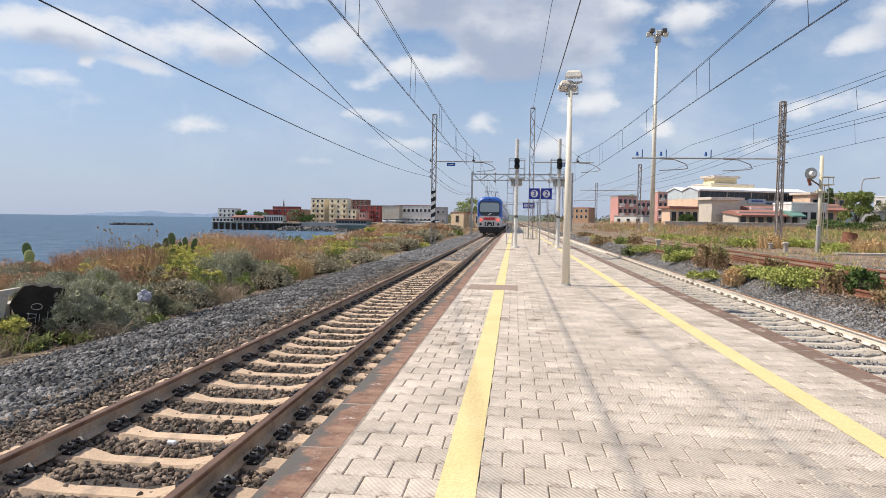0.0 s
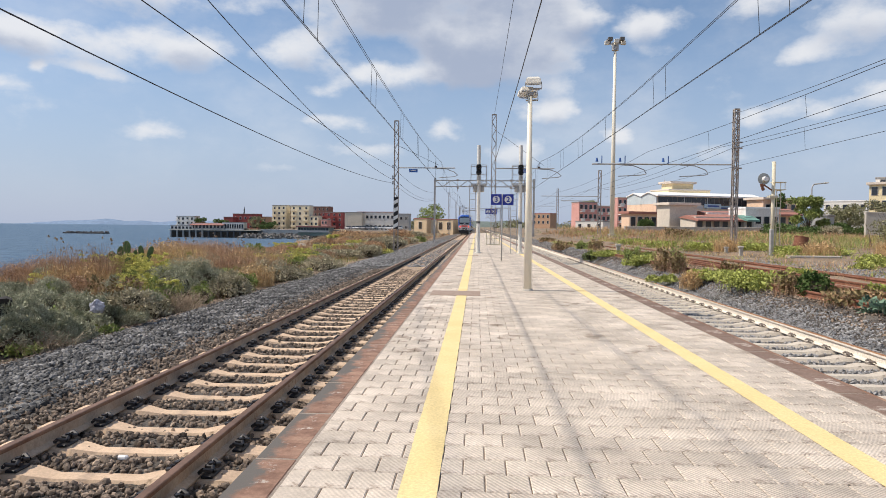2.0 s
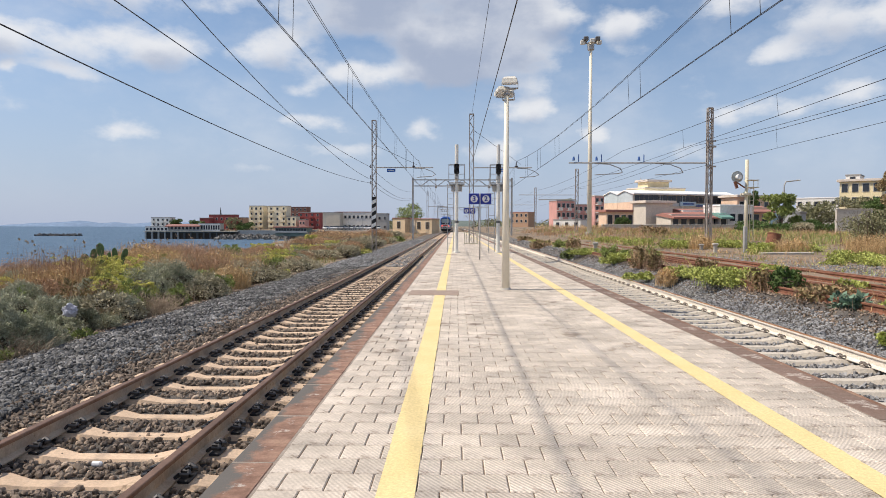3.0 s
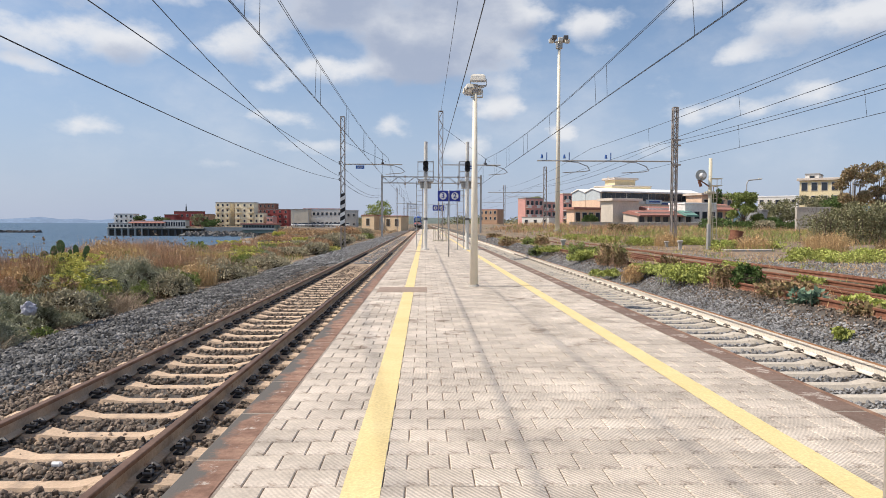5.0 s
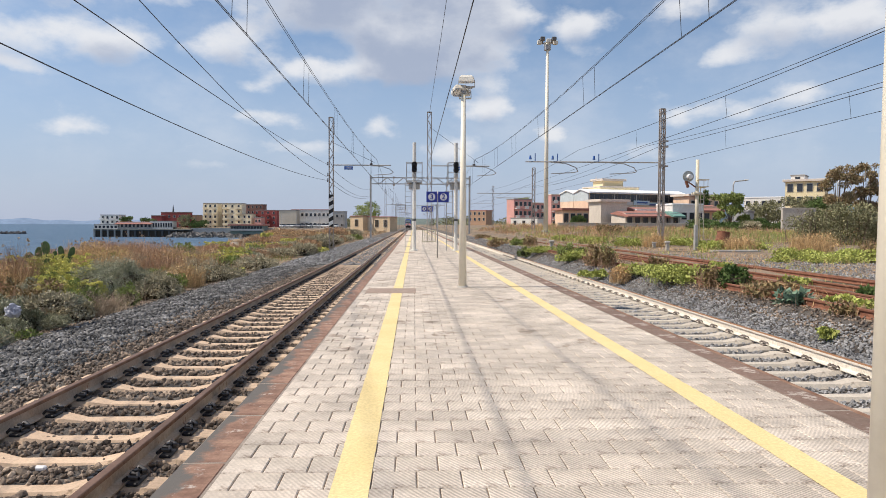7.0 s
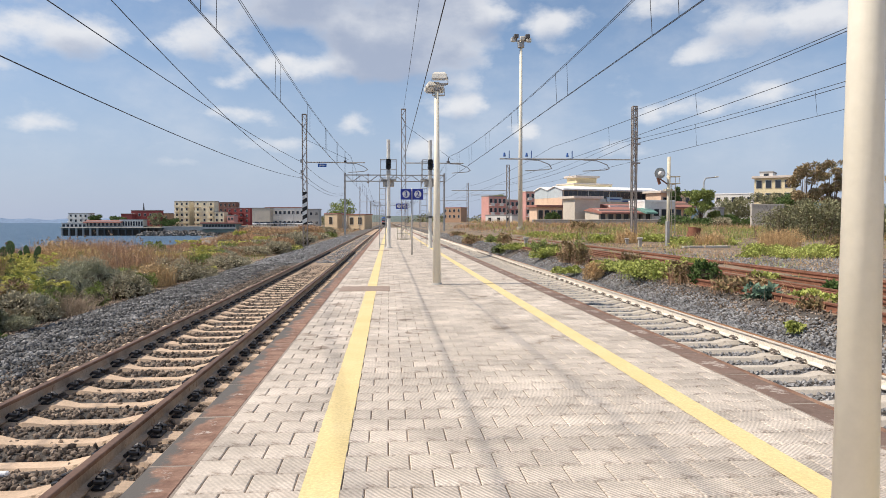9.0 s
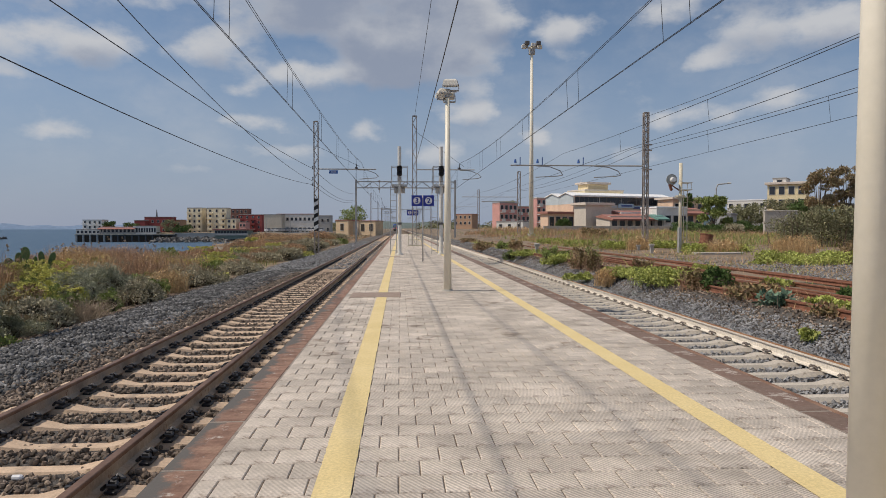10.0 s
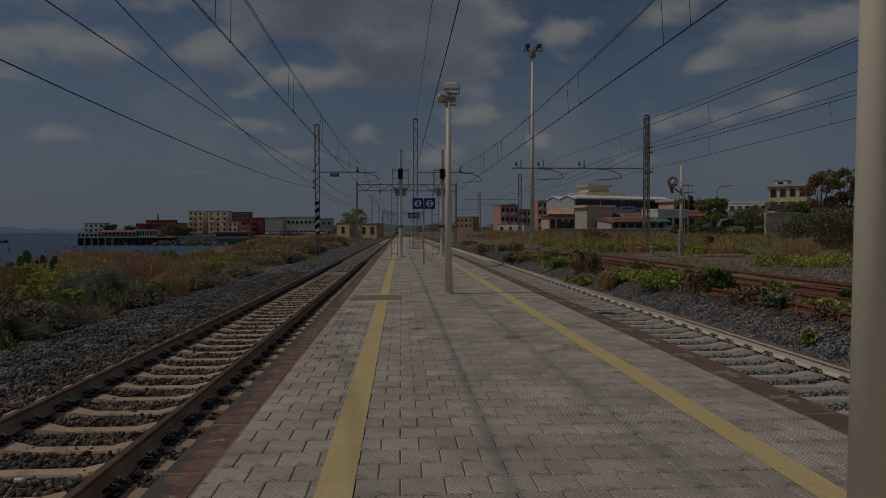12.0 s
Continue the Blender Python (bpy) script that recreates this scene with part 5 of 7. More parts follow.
def building(x, y, z, w, d, h, wall, roof, rows, cols, rz, style, balc, ww, wh, win, label, category):
    b = root("building" if category == "building" else category.replace(" ", "_"), x, y, z, label, category, rz=rz)
    bm = bmesh.new()
    box(bm, -w / 2, w / 2, 0, d, 0.0 if "on the factory roof" in label else -4.0, h)
    part("wall", bm, wall, b)
    bm = bmesh.new()
    if style == "awning":
        vs = [(-w / 2 - 0.3, -1.6, h * 0.80), (w / 2 + 0.3, -1.6, h * 0.80), (w / 2 + 0.3, d * 0.5, h + 0.35), (-w / 2 - 0.3, d * 0.5, h + 0.35),
              (-w / 2 - 0.3, -1.6, h * 0.80 - 0.3), (w / 2 + 0.3, -1.6, h * 0.80 - 0.3), (w / 2 + 0.3, d + 0.3, h - 0.1), (-w / 2 - 0.3, d + 0.3, h - 0.1)]
        pydata("roof", vs, [(0, 1, 2, 3), (4, 5, 1, 0), (3, 2, 6, 7), (4, 7, 6, 5), (0, 3, 7, 4), (1, 5, 6, 2)], roof, b)
        bm.free()
    else:
        o = 0.18 if "lineside" in label else 0.55 if style == "cornice" else 0.12
        t = 0.2 if "lineside" in label else 0.5 if style == "cornice" else 0.3
        if category in ("wall", "sea wall"):
            o, t = 0.06, 0.12
        box(bm, -w / 2 - o, w / 2 + o, -o, d + o, h - 0.02, h + t, 0.03)
        part("roof_edge" if category in ("wall", "sea wall") else "roof", bm, roof if category == "building" or category == "house" else wall, b)
    for r in range(rows):
        fh = h / rows
        for c in range(cols):
            cx = -w / 2 + w * (c + 0.5) / cols
            cw = min(ww, w / cols * 0.62)
            ch = min(wh, fh * 0.6)
            zc = fh * r + fh * 0.52
            bm = bmesh.new()
            box(bm, cx - cw / 2 - 0.1, cx + cw / 2 + 0.1, -0.08, 0.03, zc - ch / 2 - 0.1, zc + ch / 2 + 0.1)
            f = part("window", bm, M_FRAME, b)
            bm = bmesh.new()
            box(bm, cx - cw / 2, cx + cw / 2, -0.12, -0.082, zc - ch / 2, zc + ch / 2)
            part("pane", bm, win, f)
            if balc and r and c % 2 == 0:
                bm = bmesh.new()
                bw = w / cols * 0.8
                box(bm, cx - bw / 2, cx + bw / 2, -1.3, 0.0, fh * r - 0.1, fh * r + 0.08)
                box(bm, cx - bw / 2, cx + bw / 2, -1.3, -1.2, fh * r + 0.08, fh * r + 0.95)
                part("balcony", bm, M_W_WHITE if wall is M_W_PINK else wall, b)
        # the sunlit side has windows as well
        if d > 9 and category == "building" and rows > 1:
            for c in range(2):
                cy = d * (c + 0.5) / 2
                zc, ch = fh * r + fh * 0.52, min(wh, fh * 0.6)
                bm = bmesh.new()
                box(bm, -w / 2 - 0.08, -w / 2 + 0.03, cy - 0.55, cy + 0.55, zc - ch / 2, zc + ch / 2)
                part("window", bm, win, b)
    return b


building(-138.0, 352, -5.6, 49.0, 50, 4.0, M_SEAWALL, M_ROOF_GREY, 0, 0, 0, "flat", 0, 1.0, 1.3, M_WINDOW, "dark stone sea wall carrying seaside buildings", "sea wall")
building(-92.2, 354, -5.7, 44.9, 30, 4.7, M_W_GREY, M_ROOF_GREY, 0, 0, 0, "flat", 0, 1.0, 1.3, M_WINDOW, "grey stone quay wall behind the breakwater", "sea wall")
building(-158.3, 356, -1.6, 12.0, 6, 2.3, M_W_WHITE, M_ROOF_GREY, 1, 6, 0, "flat", 0, 1.2, 1.2, M_WINDOW, "pale terrace wall of the seaside villa", "building")
building(-163.2, 372, -1.8, 10.8, 6, 7.6, M_W_WHITE, M_ROOF_GREY, 3, 4, -8, "flat", 1, 1.0, 1.3, M_WINDOW, "white modern villa with stacked terraces by the sea", "building")
building(-144.5, 357, -1.6, 17.9, 6, 3.5, M_W_GREY, M_ROOF_RED, 1, 9, 0, "awning", 0, 1.2, 1.6, M_WINDOW, "low seaside restaurant with a long red roof", "building")
building(-131.0, 358, -1.6, 11.6, 6, 4.1, M_W_WHITE, M_ROOF_GREY, 1, 9, 0, "flat", 0, 1.1, 2.2, M_WINDOW, "white glazed seaside pavilion with balconies", "building")
building(-139.4, 374, -1.8, 5.7, 6, 7.4, M_W_RED, M_ROOF_GREY, 1, 2, -5, "flat", 0, 1.0, 1.3, M_WINDOW, "small dark red block behind the restaurant", "building")
building(-131.1, 378, -1.8, 15.0, 6, 9.3, M_W_RED, M_ROOF_GREY, 2, 5, -5, "flat", 0, 1.0, 1.3, M_WINDOW, "dark red flat-roofed seaside building", "building")
building(-123.2, 384, -1.9, 4.7, 6, 7.9, M_W_ORANGE, M_ROOF_GREY, 2, 2, -14, "flat", 0, 1.0, 1.3, M_WINDOW, "small orange house by the sea", "building")
building(-124.4, 400, -2.0, 3.6, 6, 7.6, M_W_GREY, M_ROOF_GREY, 2, 2, -14, "flat", 0, 1.0, 1.3, M_WINDOW, "pale grey house by the sea", "building")
building(-117.6, 398, -2.3, 8.7, 6, 15.4, M_W_YELLOW, M_ROOF_GREY, 5, 3, -10, "flat", 1, 1.0, 1.3, M_WINDOW, "tall yellow apartment block with balconies", "building")
building(-113.4, 404, -2.3, 2.8, 6, 15.0, M_W_ORANGE, M_ROOF_GREY, 5, 1, -10, "flat", 0, 1.0, 1.3, M_WINDOW, "yellow stair tower between apartment blocks", "building")
building(-104.5, 396, -2.3, 11.7, 6, 15.3, M_W_YELLOW, M_ROOF_GREY, 5, 3, -10, "flat", 1, 1.0, 1.3, M_WINDOW, "tall pale yellow apartment block with balconies", "building")
building(-95.8, 394, -2.2, 5.5, 6, 9.1, M_W_YELLOW, M_ROOF_GREY, 3, 2, -10, "flat", 0, 1.0, 1.3, M_WINDOW, "lower yellow annexe building", "building")
building(-99.7, 425, -2.5, 13.3, 6, 15.8, M_W_BROWN, M_ROOF_GREY, 5, 5, -10, "flat", 0, 1.0, 1.3, M_WINDOW, "brown brick apartment block", "building")
building(-87.0, 402, -2.3, 14.1, 6, 11.6, M_W_RED, M_ROOF_GREY, 4, 4, -12, "flat", 1, 1.0, 1.3, M_WINDOW, "red apartment house with a roof frame", "building")
building(-89.1, 392, -2.2, 3.8, 6, 7.1, M_W_PINK, M_ROOF_GREY, 2, 2, -10, "flat", 0, 1.0, 1.3, M_WINDOW, "small pink house front", "building")
building(-56.3, 306, -1.2, 7.8, 6, 8.6, M_W_CREAM, M_ROOF_GREY, 0, 0, -4, "flat", 0, 1.0, 1.3, M_WINDOW, "long cream warehouse with dark openings", "building")
building(-46.9, 312, -1.2, 17.7, 6, 9.0, M_W_WHITE, M_ROOF_RED, 2, 9, -4, "flat", 0, 1.0, 1.3, M_WINDOW, "long white industrial building with a tiled lean-to", "building")
building(-38.3, 330, -1.3, 10.3, 6, 8.7, M_W_GREY, M_ROOF_GREY, 2, 4, -4, "flat", 0, 1.0, 1.3, M_WINDOW, "pale distant warehouse beyond the car park", "building")
building(-15.9, 190, -0.2, 4.2, 4, 3.8, M_W_STONE, M_ROOF_RED, 1, 1, -30, "cornice", 0, 1.0, 1.9, M_DOOR, "small sandstone lineside house with an orange cornice", "house")
building(-12.9, 191, -0.2, 3.4, 4, 3.6, M_W_STONE2, M_ROOF_RED, 0, 0, -30, "cornice", 0, 1.0, 1.3, M_WINDOW, "ruined plastered lineside house", "house")
building(-9.0, 189, -0.2, 5.6, 4, 3.6, M_W_STONE, M_ROOF_RED, 1, 2, -30, "cornice", 0, 1.1, 1.9, M_DOOR, "low sandstone lineside house with a doorway", "house")
building(31.0, 330, 2.6, 10.2, 6, 5.6, M_W_ORANGE, M_ROOF_RED, 2, 4, -38, "flat", 0, 1.0, 1.3, M_WINDOW, "small orange farm house", "building")
building(34.7, 212, 0.6, 9.5, 6, 2.8, M_W_WHITE, M_ROOF_GREY, 1, 3, -38, "flat", 0, 1.0, 1.3, M_WINDOW, "white garden wall house in front of the apartments", "building")
building(88.5, 150, 5.6, 8.0, 6, 5.9, M_W_VILLA, M_ROOF_PALE, 2, 4, -38, "cornice", 0, 1.1, 1.7, M_WINDOW, "yellow two-storey villa with dark shutters", "house")
building(89.1, 154, 11.8, 2.8, 6, 1.2, M_W_WHITE, M_ROOF_GREY, 1, 1, -38, "flat", 0, 1.0, 1.3, M_WINDOW, "white roof house of the yellow villa", "house")
building(100.1, 190, 6.2, 10.4, 6, 3.2, M_W_WHITE, M_ROOF_WHITE, 1, 5, -38, "flat", 0, 1.0, 1.3, M_WINDOW, "pale long shed behind the trees", "building")
building(53.6, 92, 1.2, 4.6, 0.5, 2.6, M_BLOCKWALL, M_ROOF_GREY, 0, 0, -4, "flat", 0, 1.0, 1.3, M_WINDOW, "concrete block garden wall", "wall")
building(55.1, 112, 1.0, 2.2, 5, 2.7, M_W_GREY, M_ROOF_GREY, 0, 0, -38, "flat", 0, 1.0, 1.3, M_WINDOW, "small garden shed with a pale wall", "building")
building(40.5, 118, 0.7, 30.2, 0.4, 1.0, M_CONCRETE, M_ROOF_GREY, 0, 0, 0, "flat", 0, 1.0, 1.3, M_WINDOW, "long weathered concrete boundary wall", "wall")
building(51.9, 100, 0.7, 11.3, 0.4, 0.8, M_CONCRETE, M_ROOF_GREY, 0, 0, 4, "flat", 0, 1.0, 1.3, M_WINDOW, "low concrete boundary wall", "wall")

for args in (
        (36.7, 226.5, 0.6, 7.1, 4.5, 9.3, M_W_PINK, M_ROOF_GREY, 3, 4, 25, "flat", 1, 1.0, 1.4, M_WINDOW, "pink apartment house with white balconies", "building"),
        (42.6, 231.0, 0.6, 5.6, 6.0, 8.2, M_W_PINK, M_ROOF_PALE, 3, 3, 25, "flat", 1, 1.0, 1.3, M_WINDOW, "lower pink wing beside the apartment house", "building"),
        (45.6, 215.7, 0.6, 3.6, 3.0, 10.4, M_W_PINK, M_ROOF_PALE, 4, 2, 25, "flat", 1, 0.9, 1.3, M_WINDOW, "tall narrow pink apartment house", "building"),
        (49.2, 160.1, 8.6, 11.2, 7.3, 1.75, M_W_VILLA, M_ROOF_PALE, 0, 0, 20, "flat", 0, 1.0, 1.3, M_WINDOW, "yellow upper storey on the factory roof", "building"),
        (48.0, 161.6, 10.3, 5.9, 4.0, 1.75, M_W_VILLA, M_ROOF_PALE, 0, 0, 20, "cornice", 0, 1.0, 1.3, M_WINDOW, "yellow lift house on the factory roof", "building"),
        (40.7, 136.2, 0.9, 6.5, 3.9, 5.25, M_W_CONC, M_ROOF_PALE, 0, 0, 22, "cornice", 0, 1.0, 1.3, M_WINDOW, "grey plastered cube annexe of the factory", "building"),
        (35.6, 147.3, 0.9, 6.9, 3.0, 3.7, M_W_PEACH, M_ROOF_RED, 1, 4, 22, "cornice", 0, 1.3, 2.2, M_WINDOW, "low glazed annexe under a brown canopy", "building"),
        (45.6, 129.4, 0.9, 10.0, 6.0, 2.9, M_W_CONC, M_ROOF_RED, 1, 6, 10, "awning", 0, 1.2, 1.3, M_WINDOW, "weathered shed with a red tiled lean-to roof", "building"),
        (48.6, 137.0, 0.9, 6.4, 6.0, 3.9, M_W_WHITE, M_ROOF_RED, 1, 3, 10, "awning", 0, 1.2, 1.3, M_WINDOW, "white shed with a faded red roof", "building"),
        (53.7, 130.6, 0.9, 6.7, 6.0, 4.5, M_W_WHITE, M_ROOF_WHITE, 1, 4, 10, "flat", 0, 1.0, 1.3, M_WINDOW, "white plastered shed with a pale canopy", "building"),
        (50.6, 129.0, 0.9, 1.9, 3.0, 2.9, M_W_GREY, M_ROOF_GREEN, 1, 1, 10, "awning", 0, 1.0, 1.3, M_WINDOW, "small shed with a green roof", "building"),
        (66.1, 151.5, 0.9, 9.1, 5.0, 7.1, M_W_PEACH, M_ROOF_PALE, 2, 4, 20, "cornice", 0, 1.0, 1.3, M_WINDOW, "flat-roofed peach house behind the sheds", "building"),
        (62.0, 141.0, 0.9, 6.2, 5.0, 4.6, M_W_PEACH, M_ROOF_RED, 1, 3, 15, "awning", 0, 1.2, 1.4, M_WINDOW, "low house with a red-edged veranda roof", "building")):
    building(*args)


def factory(x, y, z, w, d, h, rz):
    """A hall seen on its corner: peach gable wall under panelled gables, and a glazed band along the side."""
    f = root("building", x, y, z, "long factory hall with peach gable wall and glazed upper band", "building", rz=rz)
    bm = bmesh.new()
    box(bm, 0.0, w, 0.0, d, -3.0, h - 0.45)
    part("wall", bm, M_W_CONC, f)
    for k in range(2):
        a, b = d * k / 2, d * (k + 1) / 2
        bm = bmesh.new()
        box(bm, -0.12, -0.003, a + 0.08, b - 0.08, -3.0, h - 2.1)
        part("gable_wall", bm, M_W_PEACH, f, "peach plastered gable wall")
        top, c = h - 0.35, (a + b) / 2
        vs = [(q, yy, zz) for q in (-0.14, -0.003) for yy, zz in ((a + 0.05, h - 2.1), (b - 0.05, h - 2.1), (b - 0.05, top), (c, top + 0.75), (a + 0.05, top))]
        fs = [(4, 3, 2, 1, 0), (5, 6, 7, 8, 9)] + [(i, (i + 1) % 5, 5 + (i + 1) % 5, 5 + i) for i in range(5)]
        pydata("gable_panel", vs, fs, M_W_PANEL, f, "light grey panelled gable")
        vs = [(q, yy, zz + t) for t in (0.0, 0.22) for q in (-0.4, w + 0.3) for yy, zz in ((a, top), (c, top + 0.78), (b, top))]
        fs = [(0, 1, 4, 3), (1, 2, 5, 4), (6, 9, 10, 7), (7, 10, 11, 8), (0, 6, 7, 1), (1, 7, 8, 2), (3, 4, 10, 9), (4, 5, 11, 10), (0, 3, 9, 6), (2, 8, 11, 5)]
        pydata("roof", vs, fs, M_ROOF_WHITE, f, "white sheet roof")
    bm = bmesh.new()
    box(bm, -0.3, w + 0.3, -0.7, 0.0, h - 0.45, h - 0.1, 0.03)
    part("eaves", bm, M_ROOF_WHITE, f, "white overhanging eaves")
    n = 22
    for i in range(n):
        a = 0.3 + (w - 0.6) * i / n
        bm = bmesh.new()
        box(bm, a + 0.05, a + (w - 0.6) / n - 0.05, -0.07, 0.0, h - 2.2, h - 0.55)
        part("window", bm, M_WINDOW, f)
    bm = bmesh.new()
    box(bm, w * 0.44, w * 0.60, -0.3, -0.08, h - 2.9, h - 1.9)
    sb = part("sign_board", bm, plain("pale_blue_board", (0.42, 0.55, 0.66), 0.5), f, "pale blue sign board on the facade")
    bm = bmesh.new()
    box(bm, w * 0.47, w * 0.58, -0.34, -0.305, h - 2.55, h - 2.2)
    part("writing_bar", bm, plain("blue_lettering", (0.03, 0.08, 0.3), 0.5), sb)
    for a, b, c, e, col in ((w * 0.6, w, h - 3.0, h - 2.6, (0.03, 0.07, 0.22)), (w * 0.6, w, h - 2.6, h - 2.3, (0.30, 0.45, 0.55)), (w * 0.3, w * 0.43, h - 3.0, h - 2.3, (0.5, 0.52, 0.52))):
        bm = bmesh.new()
        box(bm, a, b - 0.02, -0.16, 0.0, c, e - 0.01)
        part("fascia", bm, plain("fascia_paint", col, 0.5), f)
    for i in range(3):
        bm = bmesh.new()
        tube(bm, (w * (0.25 + 0.22 * i), -0.12, -3.0), (w * (0.25 + 0.22 * i), -0.12, h - 0.5), 0.07, seg=8)
        part("downpipe", bm, M_W_WHITE, f)


factory(39.1, 150.0, 1.1, 27.6, 11.6, 7.9, 20)

quay = root("quay", -138.0, 351.2, -5.6, "dark stone quay with piers and shaded bays under the terraces", "quay")
for k in range(15):
    bm = bmesh.new()
    box(bm, -24.4 + 3.4 * k, -23.7 + 3.4 * k, -0.2, 0.78, -0.8, 3.9)
    part("pier", bm, M_W_GREY if k < 6 else M_SEAWALL, quay)
    if k < 14:
        # a dark panel paints in the shade of each open bay
        bm = bmesh.new()
        box(bm, -23.5 + 3.4 * k, -21.2 + 3.4 * k, 0.5, 0.78, 0.2, 3.1)
        part("bay", bm, M_DOOR, quay)
bm = bmesh.new()
box(bm, -24.6, 24.4, -1.2, 0.79, 3.9, 4.25, 0.04)
part("terrace_deck", bm, M_W_CREAM, quay)

# details on and around the far buildings
bm = bmesh.new()
tube(bm, (0, 0, 0), (0, 0, 2.6), 0.5, 0.3, seg=8)
tube(bm, (0, 0, 2.6), (0, 0, 4.2), 0.28, 0.05, seg=6)
o = part("spire", bm, M_SEAWALL)
o.location = (-132.6, 380.5, 7.75)
tagged(o, "slim dark spire above the seaside roofs", "spire")
bm = bmesh.new()
vs = [(-0.8, 0, 0), (0.9, 0, 0), (0.5, 0.3, 4.2), (0.8, 0.4, 0)]
o = pydata("sail_mast", vs, [(0, 1, 2), (1, 3, 2), (3, 0, 2), (0, 3, 1)], M_WHITE)
bm.free()
o.location = (45.2, 168, 9.6)
tagged(o, "white pointed canopy on the factory roof", "canopy")

# parked cars in front of the industrial building
M_CARS = [plain("car_paint_" + n, c, 0.3) for n, c in (("white", (0.75, 0.75, 0.75)), ("silver", (0.55, 0.57, 0.58)), ("grey", (0.25, 0.26, 0.28)), ("pale", (0.68, 0.69, 0.70)))]


def parked_car(x, y, z, k):
    c = root("parked_car", x, y, z, "small parked car in the seaside car park", "car", "parked cars", rz=80 + 7 * (k % 3))
    bm = bmesh.new()
    box(bm, -2.0, 2.0, -0.85, 0.85, 0.35, 0.95, 0.15)
    part("body", bm, M_CARS[k % 4], c)
    bm = bmesh.new()
    box(bm, -1.2, 1.1, -0.75, 0.75, 0.9, 1.45, 0.22)
    part("cabin", bm, M_WINDOW, c)
    for sx in (-1.25, 1.25):
        for sy in (-0.8, 0.8):
            bm = bmesh.new()
            tube(bm, (sx, sy - 0.1, 0.32), (sx, sy + 0.1, 0.32), 0.32, seg=10)
            part("wheel", bm, M_BLACK, c)


for k in range(13):
    parked_car(-50.0 + 1.7 * k, 262 + 3 * math.sin(k), ground_z(-50, 262) + 0.6, (k * 7) % 11)

# promenade posts
for k in range(7):
    bm = bmesh.new()
    tube(bm, (0, 0, 0), (0, 0, 5.2), 0.07, 0.05, seg=6)
    o = part("light_pole", bm, M_GALV)
    o.location = (-40.5 + k * 3.6, 210 + 6 * (k % 2), -0.8)
    tagged(o, "thin grey light pole by the car park", "light pole", "car park poles")

# boulders of the breakwater and the shore
M_ROCK = material("breakwater_rock", [(0.09, 0.085, 0.08), (0.17, 0.16, 0.15), (0.26, 0.25, 0.23)], 0.95, scale=0.8, fine=6, bump=0.4, island=0.35)
rs = np.random.RandomState(21)
n = 260
P = np.stack([rs.uniform(-122, -84, n), rs.uniform(338, 351, n), rs.uniform(SEA - 0.3, SEA + 1.9, n)], 1)
P[:, 2] = SEA + (P[:, 1] - 338) / 13 * 2.2 + rs.uniform(-0.4, 0.3, n)
stones("breakwater", P, 1.0, M_ROCK, "heap of grey breakwater boulders in the sea", 5)["category"] = "boulders"
n = 160
P = np.stack([rs.uniform(-277, -248, n), rs.uniform(440, 446, n), rs.uniform(SEA - 0.4, SEA + 0.5, n)], 1)
stones("sea_rocks", P, 1.5, material("wet_sea_rock", [(0.035, 0.035, 0.04), (0.08, 0.08, 0.085)], 0.8, scale=0.8, fine=6, bump=0.4), "low line of dark rocks out in the sea", 6)["category"] = "boulders"


def boulder(x, y, z, sx, sy, sz, seed, label, mat):
    bm = bmesh.new()
    bmesh.ops.create_icosphere(bm, subdivisions=3, radius=1.0)
    for v in bm.verts:
        k = 1 + 0.35 * noise.noise(v.co * 1.3 + Vector((seed, 0, 0))) + 0.12 * noise.noise(v.co * 4 + Vector((0, seed, 0)))
        v.co = Vector((v.co.x * sx * k, v.co.y * sy * k, v.co.z * sz * k))
    o = part("boulder", bm, mat)
    o.location = (x, y, z)
    return tagged(o, label, "boulder", "shore boulders")


M_PALEROCK = material("pale_limestone", [(0.24, 0.20, 0.165), (0.36, 0.315, 0.27)], 0.95, scale=0.8, fine=8, bump=0.4)
boulder(-19.6, 75.0, -1.55, 2.1, 1.6, 0.85, 1, "pale limestone boulder at the top of the shore", M_PALEROCK)
boulder(-17.4, 84, -0.95, 2.4, 1.5, 0.6, 2, "pale limestone boulder at the top of the shore", M_PALEROCK)
boulder(-14.5, 92, -0.8, 2.0, 1.6, 0.6, 3, "brownish boulder at the top of the shore", M_PALEROCK)
boulder(-13.6, 64, -0.75, 1.3, 1.0, 0.5, 4, "pale limestone boulder at the top of the shore", M_PALEROCK)


# the bar that stands in the water on stilts
bar_house = root("seaside_bar", -84.4, 346, -6.1, "flat-roofed green-grey seaside bar standing on dark stilts", "building")
bm = bmesh.new()
box(bm, -8.8, 9.2, -1.2, 13, 6.5, 7.3, 0.08)
part("roof", bm, M_ROOF_RED, bar_house)
bm = bmesh.new()
box(bm, -8.0, 8.2, 0, 12, 2.2, 6.5)
part("wall", bm, M_W_TEAL, bar_house)
bm = bmesh.new()
box(bm, -8.6, 8.6, -1.4, 0, 4.0, 4.3)
box(bm, -8.6, 8.6, -1.4, -1.3, 4.3, 5.0)
part("balcony", bm, M_W_GREY, bar_house, "pale balcony over the water")
for i in range(11):
    a = -7.8 + 1.45 * i
    bm = bmesh.new()
    box(bm, a, a + 1.15, -0.1, 0.02, 4.6, 6.2)
    part("window", bm, M_WINDOW, bar_house)
